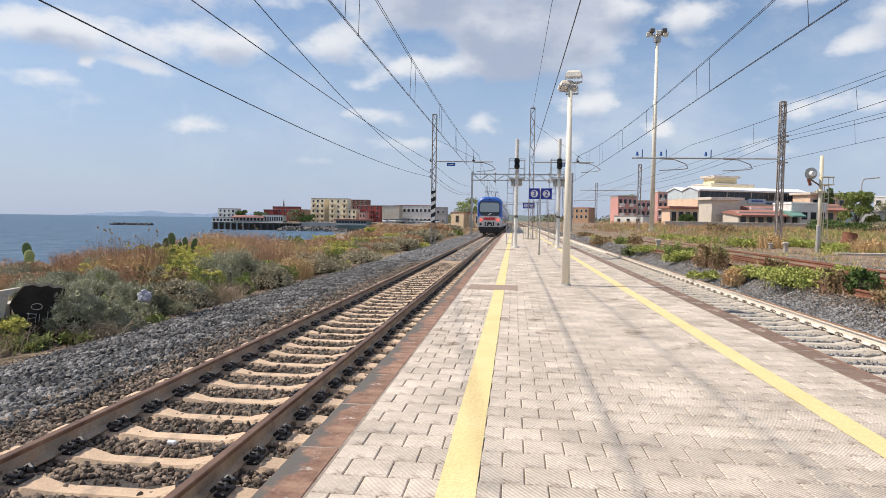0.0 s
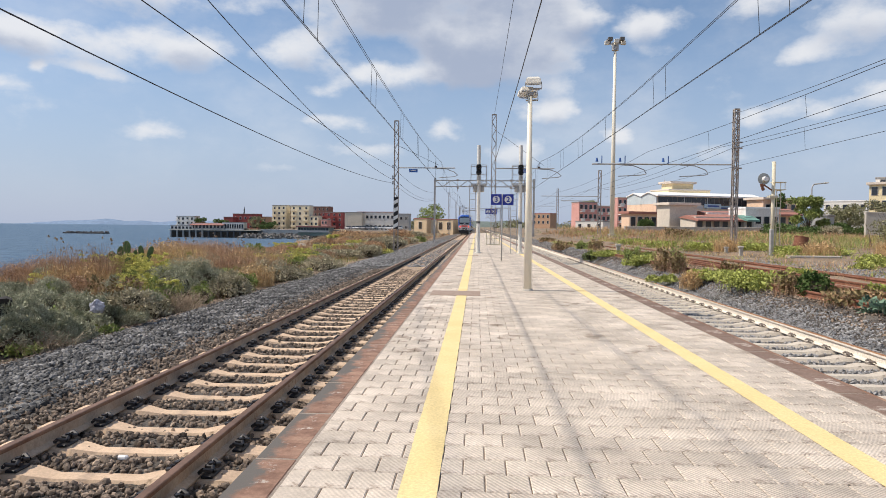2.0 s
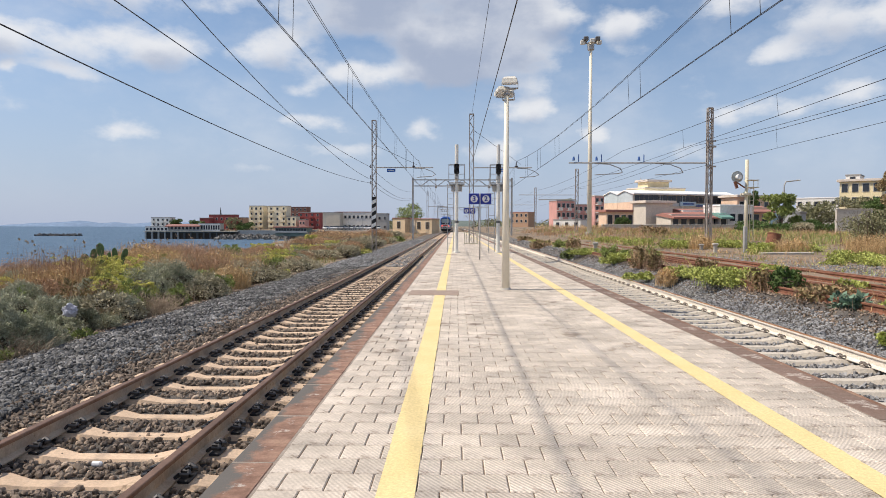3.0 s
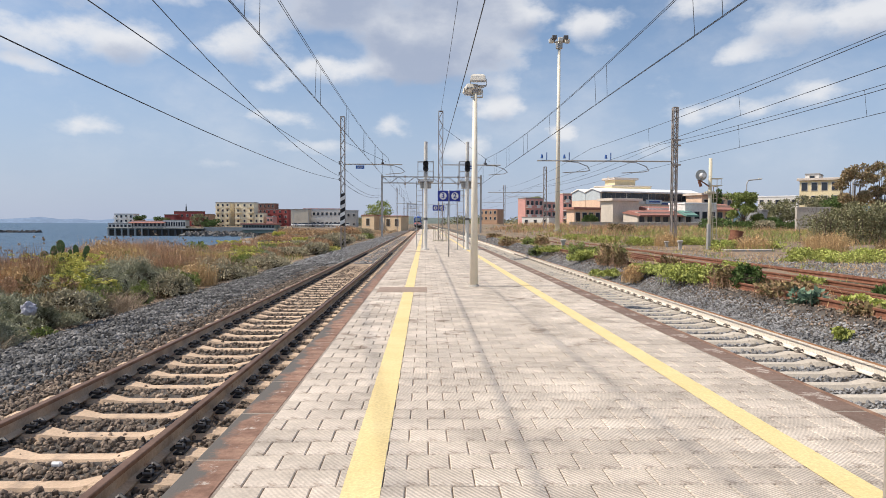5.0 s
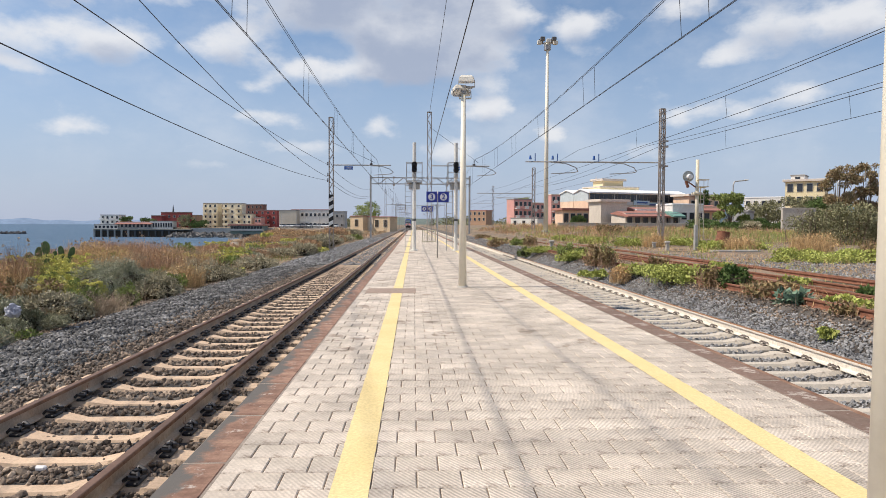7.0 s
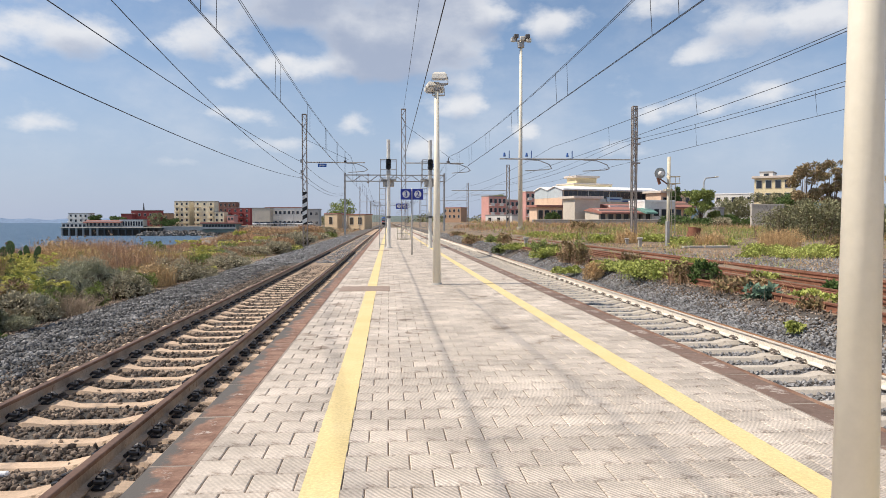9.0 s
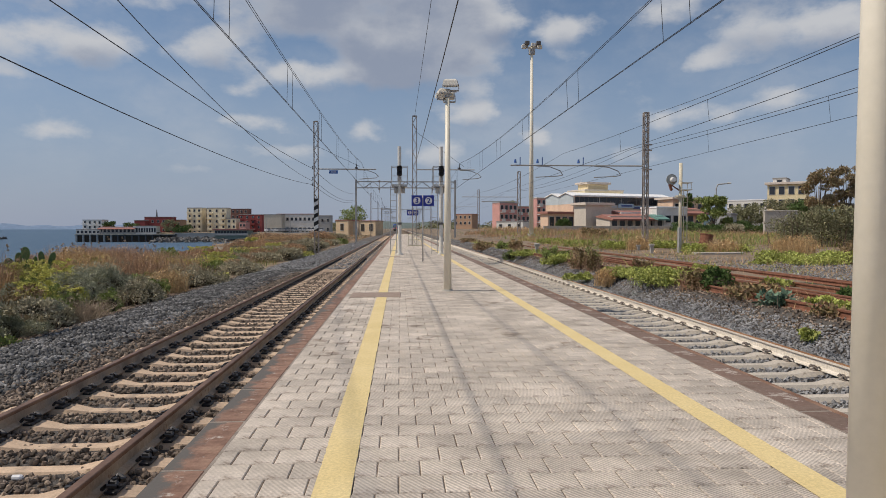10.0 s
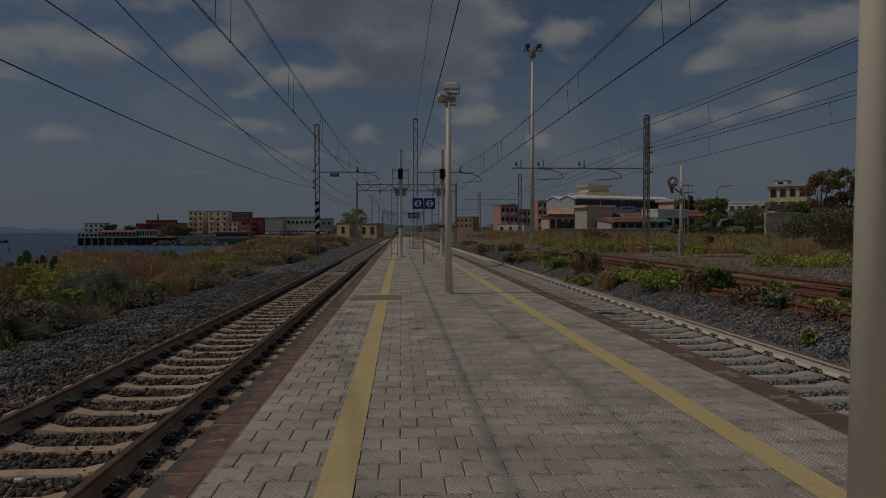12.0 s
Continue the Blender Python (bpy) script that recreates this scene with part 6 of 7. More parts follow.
for i in range(7):
    bm = bmesh.new()
    tube(bm, (-7.6 + 2.5 * i, 0.4, -1.0), (-7.6 + 2.5 * i, 0.4, 2.3), 0.28, seg=8)
    part("stilt", bm, M_SEAWALL, bar_house)
bm = bmesh.new()
box(bm, -7.9, 8.0, 3.0, 12, -1.0, 2.19)
part("base", bm, M_SEAWALL, bar_house, "dark shaded base below the bar")


# tall street lamps behind the trees
def street_lamp(x, y, z, h, s):
    l = root("street_lamp", x, y, z, "tall grey street lamp with a bent arm", "street lamp", "street lamps")
    bm = bmesh.new()
    path_tube(bm, [(0, 0, 0), (0, 0, h * 0.9), (s * 0.3, 0, h * 0.97), (s * 2.6, 0, h)], 0.11, 8)
    part("pole", bm, M_GALV, l)
    bm = bmesh.new()
    box(bm, s * 2.4 - 0.35, s * 2.4 + 0.35, -0.15, 0.15, h - 0.08, h + 0.1, 0.04)
    part("lantern", bm, M_LAMP_GREY, l)


street_lamp(56.6, 118, 0.6, 8.9, 1)
street_lamp(70.5, 110, 0.6, 8.8, 1.6)
street_lamp(77.0, 105, 0.6, 10, 0.2)


# ---- plants ----
def leaves(rs, blobs, n, length, width, up=0.3):
    """Small pointed leaves that fill a group of ellipsoids: verts and faces."""
    blobs = np.array(blobs, dtype=float)
    vol = blobs[:, 3] * blobs[:, 4] * blobs[:, 5]
    pick = rs.choice(len(blobs), n, p=vol / vol.sum())
    d = rs.normal(size=(n, 3))
    d /= np.linalg.norm(d, axis=1)[:, None]
    r = rs.uniform(0, 1, n) ** 0.38
    P = blobs[pick, :3] + d * r[:, None] * blobs[pick, 3:6]
    way = d * 0.7 + rs.normal(size=(n, 3)) * 0.6 + np.array([0, 0, up])
    way /= np.linalg.norm(way, axis=1)[:, None]
    side = np.cross(way, rs.normal(size=(n, 3)))
    side /= np.linalg.norm(side, axis=1)[:, None] + 1e-9
    L = (length * rs.uniform(0.6, 1.4, n))[:, None]
    S = side * (width * rs.uniform(0.6, 1.4, n))[:, None]
    V = np.stack([P, P + way * L * 0.5 + S, P + way * L, P + way * L * 0.5 - S], 1).reshape(-1, 3)
    F = np.arange(4 * n).reshape(-1, 4)
    return V, F


def blades(rs, P, h, w, lean=0.35):
    """Thin tapering stalks that stand on the points P; h: height of each."""
    n = len(P)
    a = rs.uniform(0, 2 * math.pi, n)
    s = np.stack([np.cos(a), np.sin(a), np.zeros(n)], 1) * (w * rs.uniform(0.6, 1.3, n))[:, None]
    t = rs.normal(size=(n, 3)) * lean
    t[:, 2] = 1.0
    mid = P + t * np.array([0.45, 0.45, 0.55]) * h[:, None]
    tip = P + t * h[:, None] * np.array([1.2, 1.2, 1.0])
    V = np.stack([P - s, P + s, mid + s * 0.7, tip, mid - s * 0.7], 1).reshape(-1, 3)
    k = np.arange(n)[:, None] * 5
    F = np.concatenate([k + np.array([[0, 1, 2, 4]]), k + np.array([[4, 2, 3, 3]])], 1).reshape(-1, 4)
    tri = np.concatenate([k + np.array([[0, 1, 2]]), k + np.array([[0, 2, 4]]), k + np.array([[4, 2, 3]])], 1).reshape(-1, 3)
    return V, tri


L_GREY = leaf_material("grey_green_leaf", (0.20, 0.215, 0.135), (0.52, 0.51, 0.38))
L_SAGE = leaf_material("dry_sage_leaf", (0.24, 0.22, 0.135), (0.55, 0.49, 0.35))
L_TAN = leaf_material("tan_field_stalk", (0.36, 0.20, 0.10), (0.58, 0.37, 0.21), (0.46, 0.28, 0.15))
L_FENNEL = leaf_material("yellow_green_umbel", (0.46, 0.45, 0.11), (0.74, 0.69, 0.25))
L_GREEN = leaf_material("fresh_green_leaf", (0.17, 0.22, 0.06), (0.34, 0.38, 0.13))
L_WEED = leaf_material("lime_weed_leaf", (0.32, 0.36, 0.09), (0.50, 0.52, 0.16))
L_DARK = leaf_material("dark_green_leaf", (0.06, 0.11, 0.03), (0.13, 0.18, 0.06))
L_TEAL = leaf_material("blue_green_leaf", (0.10, 0.17, 0.12), (0.18, 0.25, 0.17))
L_RUSSET = leaf_material("russet_dry_stalk", (0.28, 0.165, 0.10), (0.62, 0.45, 0.30), (0.46, 0.29, 0.18))
L_DOCK = leaf_material("dull_brown_weed", (0.15, 0.11, 0.055), (0.40, 0.25, 0.15), (0.24, 0.19, 0.09))
L_STRAW = leaf_material("straw_stalk", (0.46, 0.31, 0.15), (0.70, 0.51, 0.28), (0.58, 0.40, 0.21))
L_TWIG = leaf_material("grey_dead_twig", (0.24, 0.175, 0.12), (0.56, 0.45, 0.33))
L_HEDGE = leaf_material("dusty_hedge_leaf", (0.16, 0.165, 0.085), (0.36, 0.34, 0.20), (0.24, 0.235, 0.13))
L_TREE = leaf_material("olive_tree_leaf", (0.17, 0.18, 0.085), (0.36, 0.33, 0.18), (0.32, 0.22, 0.13))
M_BARK = material("grey_brown_bark", [(0.10, 0.075, 0.055), (0.18, 0.14, 0.11)], 0.95, scale=3, fine=20, bump=0.5)

# dark brown that stands in for the shade deep inside the bushes
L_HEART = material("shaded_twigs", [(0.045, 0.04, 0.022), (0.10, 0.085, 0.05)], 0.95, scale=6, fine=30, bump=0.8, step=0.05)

KINDS = {  # leaf material, stalk material, leaf length, width, leaves per m3-ish, stalks, words
    "grey": (L_GREY, L_SAGE, 0.040, 0.0036, 30000, 30, "dense grey-green shrub on the dry bank"),
    "sage": (L_SAGE, L_TWIG, 0.05, 0.008, 6500, 60, "dry sage-coloured bush on the bank"),
    "fennel": (L_FENNEL, L_GREEN, 0.024, 0.011, 11000, 420, "yellow-green flowering bush on the bank"),
    "green": (L_GREEN, L_GREEN, 0.055, 0.008, 4200, 220, "fresh green bush among dry grass"),
    "weed": (L_WEED, L_GREEN, 0.042, 0.013, 5200, 90, "low lime-green weeds beside the siding"),
    "dark": (L_DARK, L_DARK, 0.055, 0.010, 6000, 60, "dense dark green bush"),
    "teal": (L_TEAL, L_TWIG, 0.09, 0.014, 1800, 60, "blue-green weed on the ballast edge"),
    "dock": (L_DOCK, L_RUSSET, 0.06, 0.012, 2200, 240, "reddish-brown dried weeds beside the siding"),
    "russet": (L_RUSSET, L_RUSSET, 0.05, 0.006, 2600, 620, "tall russet dry grass on the bank"),
    "straw": (L_STRAW, L_STRAW, 0.06, 0.008, 1200, 600, "tuft of straw-coloured dry grass"),
    "mound": (L_RUSSET, L_STRAW, 0.055, 0.007, 3600, 500, "rounded dry russet bush on the bank"),
    "tuft": (L_STRAW, L_STRAW, 0.06, 0.006, 4200, 260, "rounded tuft of straw-coloured dry grass"),
    "seed": (L_TWIG, L_RUSSET, 0.022, 0.007, 200, 120, "tall thin dry stalks with dark seed heads"),
    "twig": (L_TWIG, L_TWIG, 0.08, 0.002, 120, 420, "tangle of bare grey twigs on the bank"),
}


def bush(kind, x, y, h, w, seed):
    leaf, stalk, ll, lw, count, stems, words = KINDS[kind]
    rs = np.random.RandomState(seed)
    z = ground_z(x, y) if x < -7.4 or x > 6.6 else -0.3
    if 6.3 < x < 7.6:
        z = float(np.interp(x, *R_BED))
    b = root("bush", x, y, z, words, "bush", "wild bushes")
    h = max(0.2, h) * (0.8 if kind == "weed" else 1.0)
    far = max(1.0, y / 24.0)
    m = max(3, int(5 * w / max(0.4, h)))
    blobs = [(0, 0, h * 0.36, w * 0.3, w * 0.3, h * 0.36)]
    for i in range(m + 7):
        a = rs.uniform(0, 2 * math.pi)
        q = rs.uniform(0.15, 0.5) * w
        s = rs.uniform(0.07, 0.2) * w
        top = h * rs.uniform(0.4, 1.05)
        blobs.append((math.cos(a) * q, math.sin(a) * q, top - min(s, h * 0.3), s, s, min(s, h * 0.32)))
    if kind == "fennel":
        # flat flower heads over green stems
        blobs = []
        for i in range(int(40 + 30 * w)):
            a, q, s = rs.uniform(0, 2 * math.pi), math.sqrt(rs.uniform(0, 1)) * w * 0.5, rs.uniform(0.04, 0.095)
            blobs.append((math.cos(a) * q, math.sin(a) * q, h * rs.uniform(0.45, 1.05), s, s, s * 0.4))
        V, F = leaves(rs, [(0, 0, h * 0.34, w * 0.42, w * 0.42, h * 0.34)], int(min(5000, 2600 * w / far)), 0.06 * far ** 0.75, 0.008 * far ** 0.75, 0.9)
        V[:, 2] = np.maximum(V[:, 2], 0.01)
        numpy_mesh("foliage", V, F, L_GREEN, kind="", parent=b)
    if kind == "seed":
        blobs = [(rs.uniform(-0.55, 0.55) * w, rs.uniform(-0.3, 0.3), h * rs.uniform(0.55, 1.1), 0.022, 0.022, 0.03) for i in range(14)]
    if kind in ("grey", "dark", "sage", "mound", "tuft"):
        blobs = [(0, 0, h * 0.46, w * 0.45, w * 0.42, h * 0.47)] + [(a * 0.85, b * 0.85, c, d * 0.8, e * 0.8, f * 0.7) for a, b, c, d, e, f in blobs[1:]]
    if kind in ("grey", "dark", "sage") and y < 45:
        # many small tufts on a dome, with gaps between them
        blobs = []
        for i in range(int(34 + 22 * w)):
            a, q = rs.uniform(0, 2 * math.pi), math.sqrt(rs.uniform(0, 1))
            s = rs.uniform(0.05, 0.10) * (w + 0.4)
            top = h * (0.25 + 0.72 * math.sqrt(max(0.0, 1 - q * q))) * rs.uniform(0.75, 1.08)
            blobs.append((math.cos(a) * q * w * 0.5, math.sin(a) * q * w * 0.5, max(s, top - s), s, s, s * 1.15))
    # a solid dark core paints in the shade behind the leaves
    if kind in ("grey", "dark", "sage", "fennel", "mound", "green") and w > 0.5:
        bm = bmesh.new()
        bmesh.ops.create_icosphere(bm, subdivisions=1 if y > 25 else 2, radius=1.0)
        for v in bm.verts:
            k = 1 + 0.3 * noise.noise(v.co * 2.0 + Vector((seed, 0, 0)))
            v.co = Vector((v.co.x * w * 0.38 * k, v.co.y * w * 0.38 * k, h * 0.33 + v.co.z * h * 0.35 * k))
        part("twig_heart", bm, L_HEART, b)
    n = int(min(8500 if kind == "grey" and y < 24 else 4200 if y < 25 else 2600, max(300, 0.55 * count * (w * w * h) ** 0.6 / far)))
    g = far ** 0.75
    V, F = leaves(rs, blobs, n, ll * 1.4 * g, lw * 2.3 * g)
    V[:, 2] = np.maximum(V[:, 2], 0.01)
    numpy_mesh("foliage", V, F, leaf, kind="", parent=b)
    ns = int(stems * max(0.5, w) / far ** 0.5)
    ang, q = rs.uniform(0, 2 * math.pi, ns), np.sqrt(rs.uniform(0, 1, ns)) * w * 0.5
    P = np.stack([np.cos(ang) * q, np.sin(ang) * q, np.full(ns, -0.03)], 1)
    V, F = blades(rs, P, h * rs.uniform(0.55, 1.08, ns), (0.0075 if kind == "seed" else 0.005) * g, 0.7 if kind == "twig" else 0.12 if kind == "seed" else 0.25)
    numpy_mesh("stalk_tuft", V, F, stalk, kind="", parent=b)
    return b


bush("fennel", -14.7, 27.0, 0.93, 2.61, 100)
bush("green", -12.5, 37.5, 1.18, 1.22, 101)
bush("sage", -7.6, 26.8, 0.76, 1.98, 102)
bush("sage", -8.7, 25.7, 0.74, 1.68, 103)
bush("green", -9.2, 37.4, 0.78, 1.04, 104)
bush("russet", -16.1, 37.5, 1.17, 2.74, 105)
bush("russet", -13.1, 35.2, 1.13, 3.15, 106)
bush("russet", -12.1, 39.5, 0.92, 1.94, 107)
bush("russet", -18.1, 36.6, 1.08, 3.25, 108)
bush("mound", -11.2, 41.8, 1.04, 1.71, 109)
bush("mound", -12.6, 44.4, 0.81, 2.18, 110)
bush("sage", -7.6, 33.0, 0.77, 2.17, 111)
bush("fennel", -11.8, 53.6, 0.67, 2.64, 112)
bush("sage", -10.3, 55.7, 0.79, 3.21, 113)
bush("mound", -9.9, 49.0, 0.81, 1.61, 114)
bush("mound", -13.7, 83.4, 1.52, 6.19, 115)
bush("sage", -15.5, 78.8, 0.65, 3.89, 116)
bush("fennel", -8.0, 52.6, 0.44, 3.04, 117)
bush("mound", -21.0, 108.9, 1.44, 5.38, 118)
bush("sage", -8.2, 64.5, 1.39, 3.20, 119)
bush("sage", -8.9, 61.7, 1.13, 3.06, 120)
bush("mound", -10.5, 91.5, 1.75, 3.78, 121)
bush("sage", -10.2, 109.1, 1.45, 4.51, 122)
bush("green", -8.4, 61.7, 0.51, 1.53, 123)
bush("sage", -8.2, 48.9, 0.57, 1.61, 124)
bush("sage", -8.3, 22.6, 0.64, 1.29, 125)
bush("sage", -9.4, 29.7, 0.86, 2.18, 126)
bush("grey", -7.8, 29.0, 0.43, 1.19, 127)
bush("fennel", -7.5, 29.0, 0.34, 0.71, 128)
bush("russet", -22.0, 37.6, 0.74, 3.02, 129)
bush("sage", -12.0, 26.9, 0.84, 1.96, 130)
bush("grey", -14.4, 18.4, 0.70, 1.61, 131)
bush("grey", -12.4, 17.4, 0.63, 1.17, 132)
bush("grey", -11.6, 17.7, 0.73, 1.17, 133)
bush("grey", -8.0, 11.7, 0.89, 0.62, 134)
bush("fennel", -8.4, 10.4, 0.50, 0.51, 136)
bush("grey", -11.3, 17.4, 0.79, 1.01, 139)
bush("grey", -7.9, 11.3, 0.93, 0.80, 140)
bush("grey", -7.6, 11.8, 0.71, 0.74, 141)
bush("grey", -9.7, 17.7, 0.83, 1.05, 142)
bush("grey", -7.8, 14.8, 0.28, 0.77, 143)
bush("grey", -9.5, 21.3, 1.23, 1.56, 144)
bush("grey", -8.5, 20.8, 1.20, 1.34, 145)
bush("grey", -9.4, 24.2, 0.72, 1.04, 146)
bush("fennel", -10.5, 21.2, 1.23, 1.47, 147)
bush("fennel", -9.2, 17.8, 0.83, 0.93, 148)
bush("fennel", -14.4, 26.0, 0.69, 1.36, 149)
bush("fennel", -9.5, 19.7, 1.04, 1.02, 150)
bush("fennel", -18.2, 29.4, 0.88, 1.54, 151)
bush("fennel", -8.7, 18.7, 0.69, 0.81, 152)
bush("green", -7.8, 18.8, 0.64, 0.58, 153)
bush("green", -8.0, 16.7, 0.58, 0.72, 154)
bush("twig", -7.7, 16.7, 0.68, 1.15, 155)
bush("green", -10.4, 16.0, 0.80, 0.17, 156)
bush("twig", -7.7, 17.3, 0.52, 0.90, 159)
bush("twig", -10.1, 17.1, 0.59, 1.19, 160)
bush("grey", -7.2, 14.4, 0.21, 0.50, 161)
bush("russet", -15.5, 23.5, 0.87, 2.68, 162)
bush("russet", -13.0, 21.8, 0.88, 1.52, 163)
bush("russet", -10.4, 27.9, 1.18, 2.16, 164)
bush("russet", -18.6, 26.9, 0.69, 2.60, 165)
bush("russet", -15.8, 27.2, 0.88, 2.14, 166)
bush("mound", -12.0, 19.5, 0.67, 1.02, 167)
bush("seed", -18.2, 26.9, 1.66, 3.07, 168)
bush("seed", -18.0, 28.5, 1.58, 2.24, 169)
bush("seed", -15.9, 35.4, 1.50, 3.67, 170)
bush("seed", -14.5, 37.2, 1.57, 2.87, 171)
bush("seed", -20.4, 25.5, 0.81, 2.48, 172)
bush("russet", -16.8, 39.6, 1.28, 3.75, 173)
bush("dark", 7.4, 15.3, 0.57, 0.66, 174)
bush("dock", 7.0, 15.6, 0.57, 0.67, 175)
bush("weed", 7.0, 17.4, 0.55, 1.94, 176)
bush("weed", 6.9, 20.2, 0.38, 1.21, 177)
bush("weed", 10.2, 22.1, 0.28, 0.76, 178)
bush("dock", 7.3, 13.6, 0.33, 1.18, 179)
bush("teal", 7.1, 12.2, 0.29, 0.58, 180)
bush("weed", 8.0, 12.4, 0.14, 0.65, 181)
bush("weed", 6.3, 10.0, 0.10, 0.31, 182)
bush("weed", 9.3, 16.0, 0.16, 0.55, 183)
bush("tuft", 6.2, 20.0, 0.51, 0.68, 184)
bush("dock", 6.8, 24.8, 0.79, 0.93, 185)
bush("green", 7.2, 24.8, 0.79, 0.55, 186)
bush("dock", 6.8, 23.4, 0.67, 0.60, 187)
bush("weed", 6.7, 28.6, 0.55, 1.21, 188)
bush("green", 7.2, 31.8, 0.59, 0.81, 189)
bush("weed", 6.9, 36.0, 0.39, 1.52, 190)
bush("dock", 7.7, 44.6, 0.67, 0.98, 191)
bush("green", 7.4, 47.1, 0.55, 1.19, 192)
bush("dock", 6.5, 51.4, 0.56, 1.73, 193)
bush("dock", 7.3, 70.8, 0.41, 1.78, 194)
bush("green", 6.1, 36.8, 0.49, 0.74, 195)
bush("weed", 5.9, 22.1, 0.28, 0.94, 196)
bush("green", 7.5, 30.1, 0.51, 0.61, 197)
bush("dock", 8.2, 22.1, 0.43, 0.76, 198)
bush("weed", 7.8, 11.3, 0.15, 0.40, 199)
bush("dock", 7.1, 10.7, 0.18, 0.56, 200)
bush("dark", 9.0, 13.0, 0.22, 0.34, 201)
bush("weed", 15.5, 26.9, 0.55, 1.63, 202)
bush("weed", 15.8, 25.1, 0.60, 1.97, 203)
bush("weed", 17.2, 25.5, 0.65, 1.56, 204)
bush("weed", 14.1, 25.6, 0.33, 0.89, 205)
bush("dock", 17.7, 25.5, 0.94, 0.89, 207)
bush("weed", 19.2, 37.3, 0.51, 1.61, 208)
bush("straw", 17.4, 35.6, 0.85, 1.84, 209)
bush("weed", 15.9, 35.6, 0.75, 1.53, 210)
bush("weed", 17.2, 43.7, 0.63, 2.25, 211)
bush("weed", 13.6, 42.8, 0.65, 2.19, 212)
bush("weed", 12.9, 48.6, 0.65, 2.06, 213)
bush("straw", 14.9, 41.4, 0.94, 1.41, 214)
bush("straw", 20.5, 34.0, 1.16, 2.07, 215)
bush("weed", 12.6, 56.1, 0.57, 1.90, 216)
bush("dock", 21.9, 74.9, 1.01, 3.18, 217)
bush("dark", 31.9, 130.0, 2.40, 3.30, 218)
bush("dark", 43.7, 100.0, 1.69, 5.15, 219)
bush("dark", 47.0, 98.0, 1.3, 4.0, 220)
bush("sage", 48.6, 96.0, 1.5, 3.6, 221)
bush("dark", 51.9, 100.0, 1.9, 3.4, 222)

for kind, x, y, h, w, seed in (
        ("grey", -7.95, 11.75, 0.95, 0.75, 240), ("grey", -7.55, 11.9, 0.62, 0.8, 241), ("grey", -9.0, 14.9, 0.75, 0.95, 242), ("grey", -11.3, 15.0, 0.85, 1.5, 243), ("grey", -10.2, 15.3, 0.80, 1.3, 244),
        ("green", -8.6, 9.7, 0.32, 0.8, 245), ("green", -8.0, 10.3, 0.26, 0.7, 246), ("fennel", -8.9, 9.9, 0.55, 0.7, 247), ("green", -7.6, 11.1, 0.22, 0.6, 248),
        ("sage", -7.35, 14.0, 0.32, 0.8, 251), ("sage", -7.9, 15.9, 0.62, 1.0, 252), ("green", -8.25, 17.6, 0.8, 0.7, 253), ("grey", -8.9, 19.2, 1.12, 1.5, 254),
        ("sage", -7.7, 20.6, 0.75, 1.4, 257), ("green", -7.7, 22.0, 0.7, 0.7, 258), ("straw", -8.1, 24.0, 0.9, 1.6, 259),
        ("straw", -12.4, 20.2, 1.0, 2.2, 260), ("straw", -11.4, 25.0, 1.15, 2.4, 261), ("straw", -14.2, 31.0, 1.2, 3.0, 262), ("straw", -10.9, 33.0, 1.0, 2.6, 263), ("seed", -13.3, 22.5, 1.55, 2.6, 264),
        ("seed", -12.6, 21.0, 1.6, 2.2, 265), ("seed", -11.0, 27.0, 1.6, 2.8, 266), ("seed", -9.6, 30.0, 1.4, 2.4, 267), ("twig", -7.55, 11.3, 0.5, 1.0, 280), ("twig", -8.35, 10.2, 0.5, 1.0, 281), ("dock", -8.9, 16.0, 1.0, 1.5, 284), ("grey", -8.35, 14.6, 0.72, 0.9, 285), ("green", -8.7, 9.0, 0.35, 0.9, 272), ("twig", -8.3, 9.3, 0.3, 0.8, 273), ("sage", -9.2, 9.3, 0.45, 0.9, 274), ("grey", -7.75, 12.6, 0.42, 0.8, 275), ("green", -7.45, 13.2, 0.22, 0.6, 276), ("grey", -8.3, 13.9, 0.45, 0.9, 277), ("dark", -9.0, 13.6, 0.42, 0.8, 278), ("green", -8.55, 13.1, 0.62, 0.3, 279), ("mound", -13.4, 23.6, 0.98, 1.3, 268), ("fennel", -12.5, 23.5, 1.0, 1.3, 269), ("russet", -12.9, 23.3, 0.95, 1.6, 270), ("russet", -14.8, 18.6, 0.75, 1.3, 271)):
    bush(kind, x, y, h, w, seed)

# the scrub that covers the rest of the bank
_r = random.Random(77)
_MIX = ["grey", "sage", "sage", "fennel", "fennel", "grey", "russet", "russet", "mound", "green"]
for i in range(95):
    yy = 8.5 + 34 * _r.random() ** 1.2
    xx = -8.2 - 8.6 * _r.random()
    if xx > -8.2 - 0.02 * yy:
        xx -= 0.6
    kind = _r.choice(_MIX)
    h, w = _r.uniform(0.35, 0.7) + 0.012 * (-8.0 - xx), _r.uniform(0.9, 1.9)
    if yy > 19 or xx < -12.5:
        bush(kind, xx, yy, h * (0.7 if yy < 19 else 1.0), w, 400 + i)
for i in range(26):
    yy = 42 + 70 * _r.random()
    bush(_r.choice(["sage", "russet", "sage", "mound", "green"]), -8.3 - 7.0 * _r.random(), yy, _r.uniform(0.4, 0.8), _r.uniform(1.6, 3.6), 600 + i)
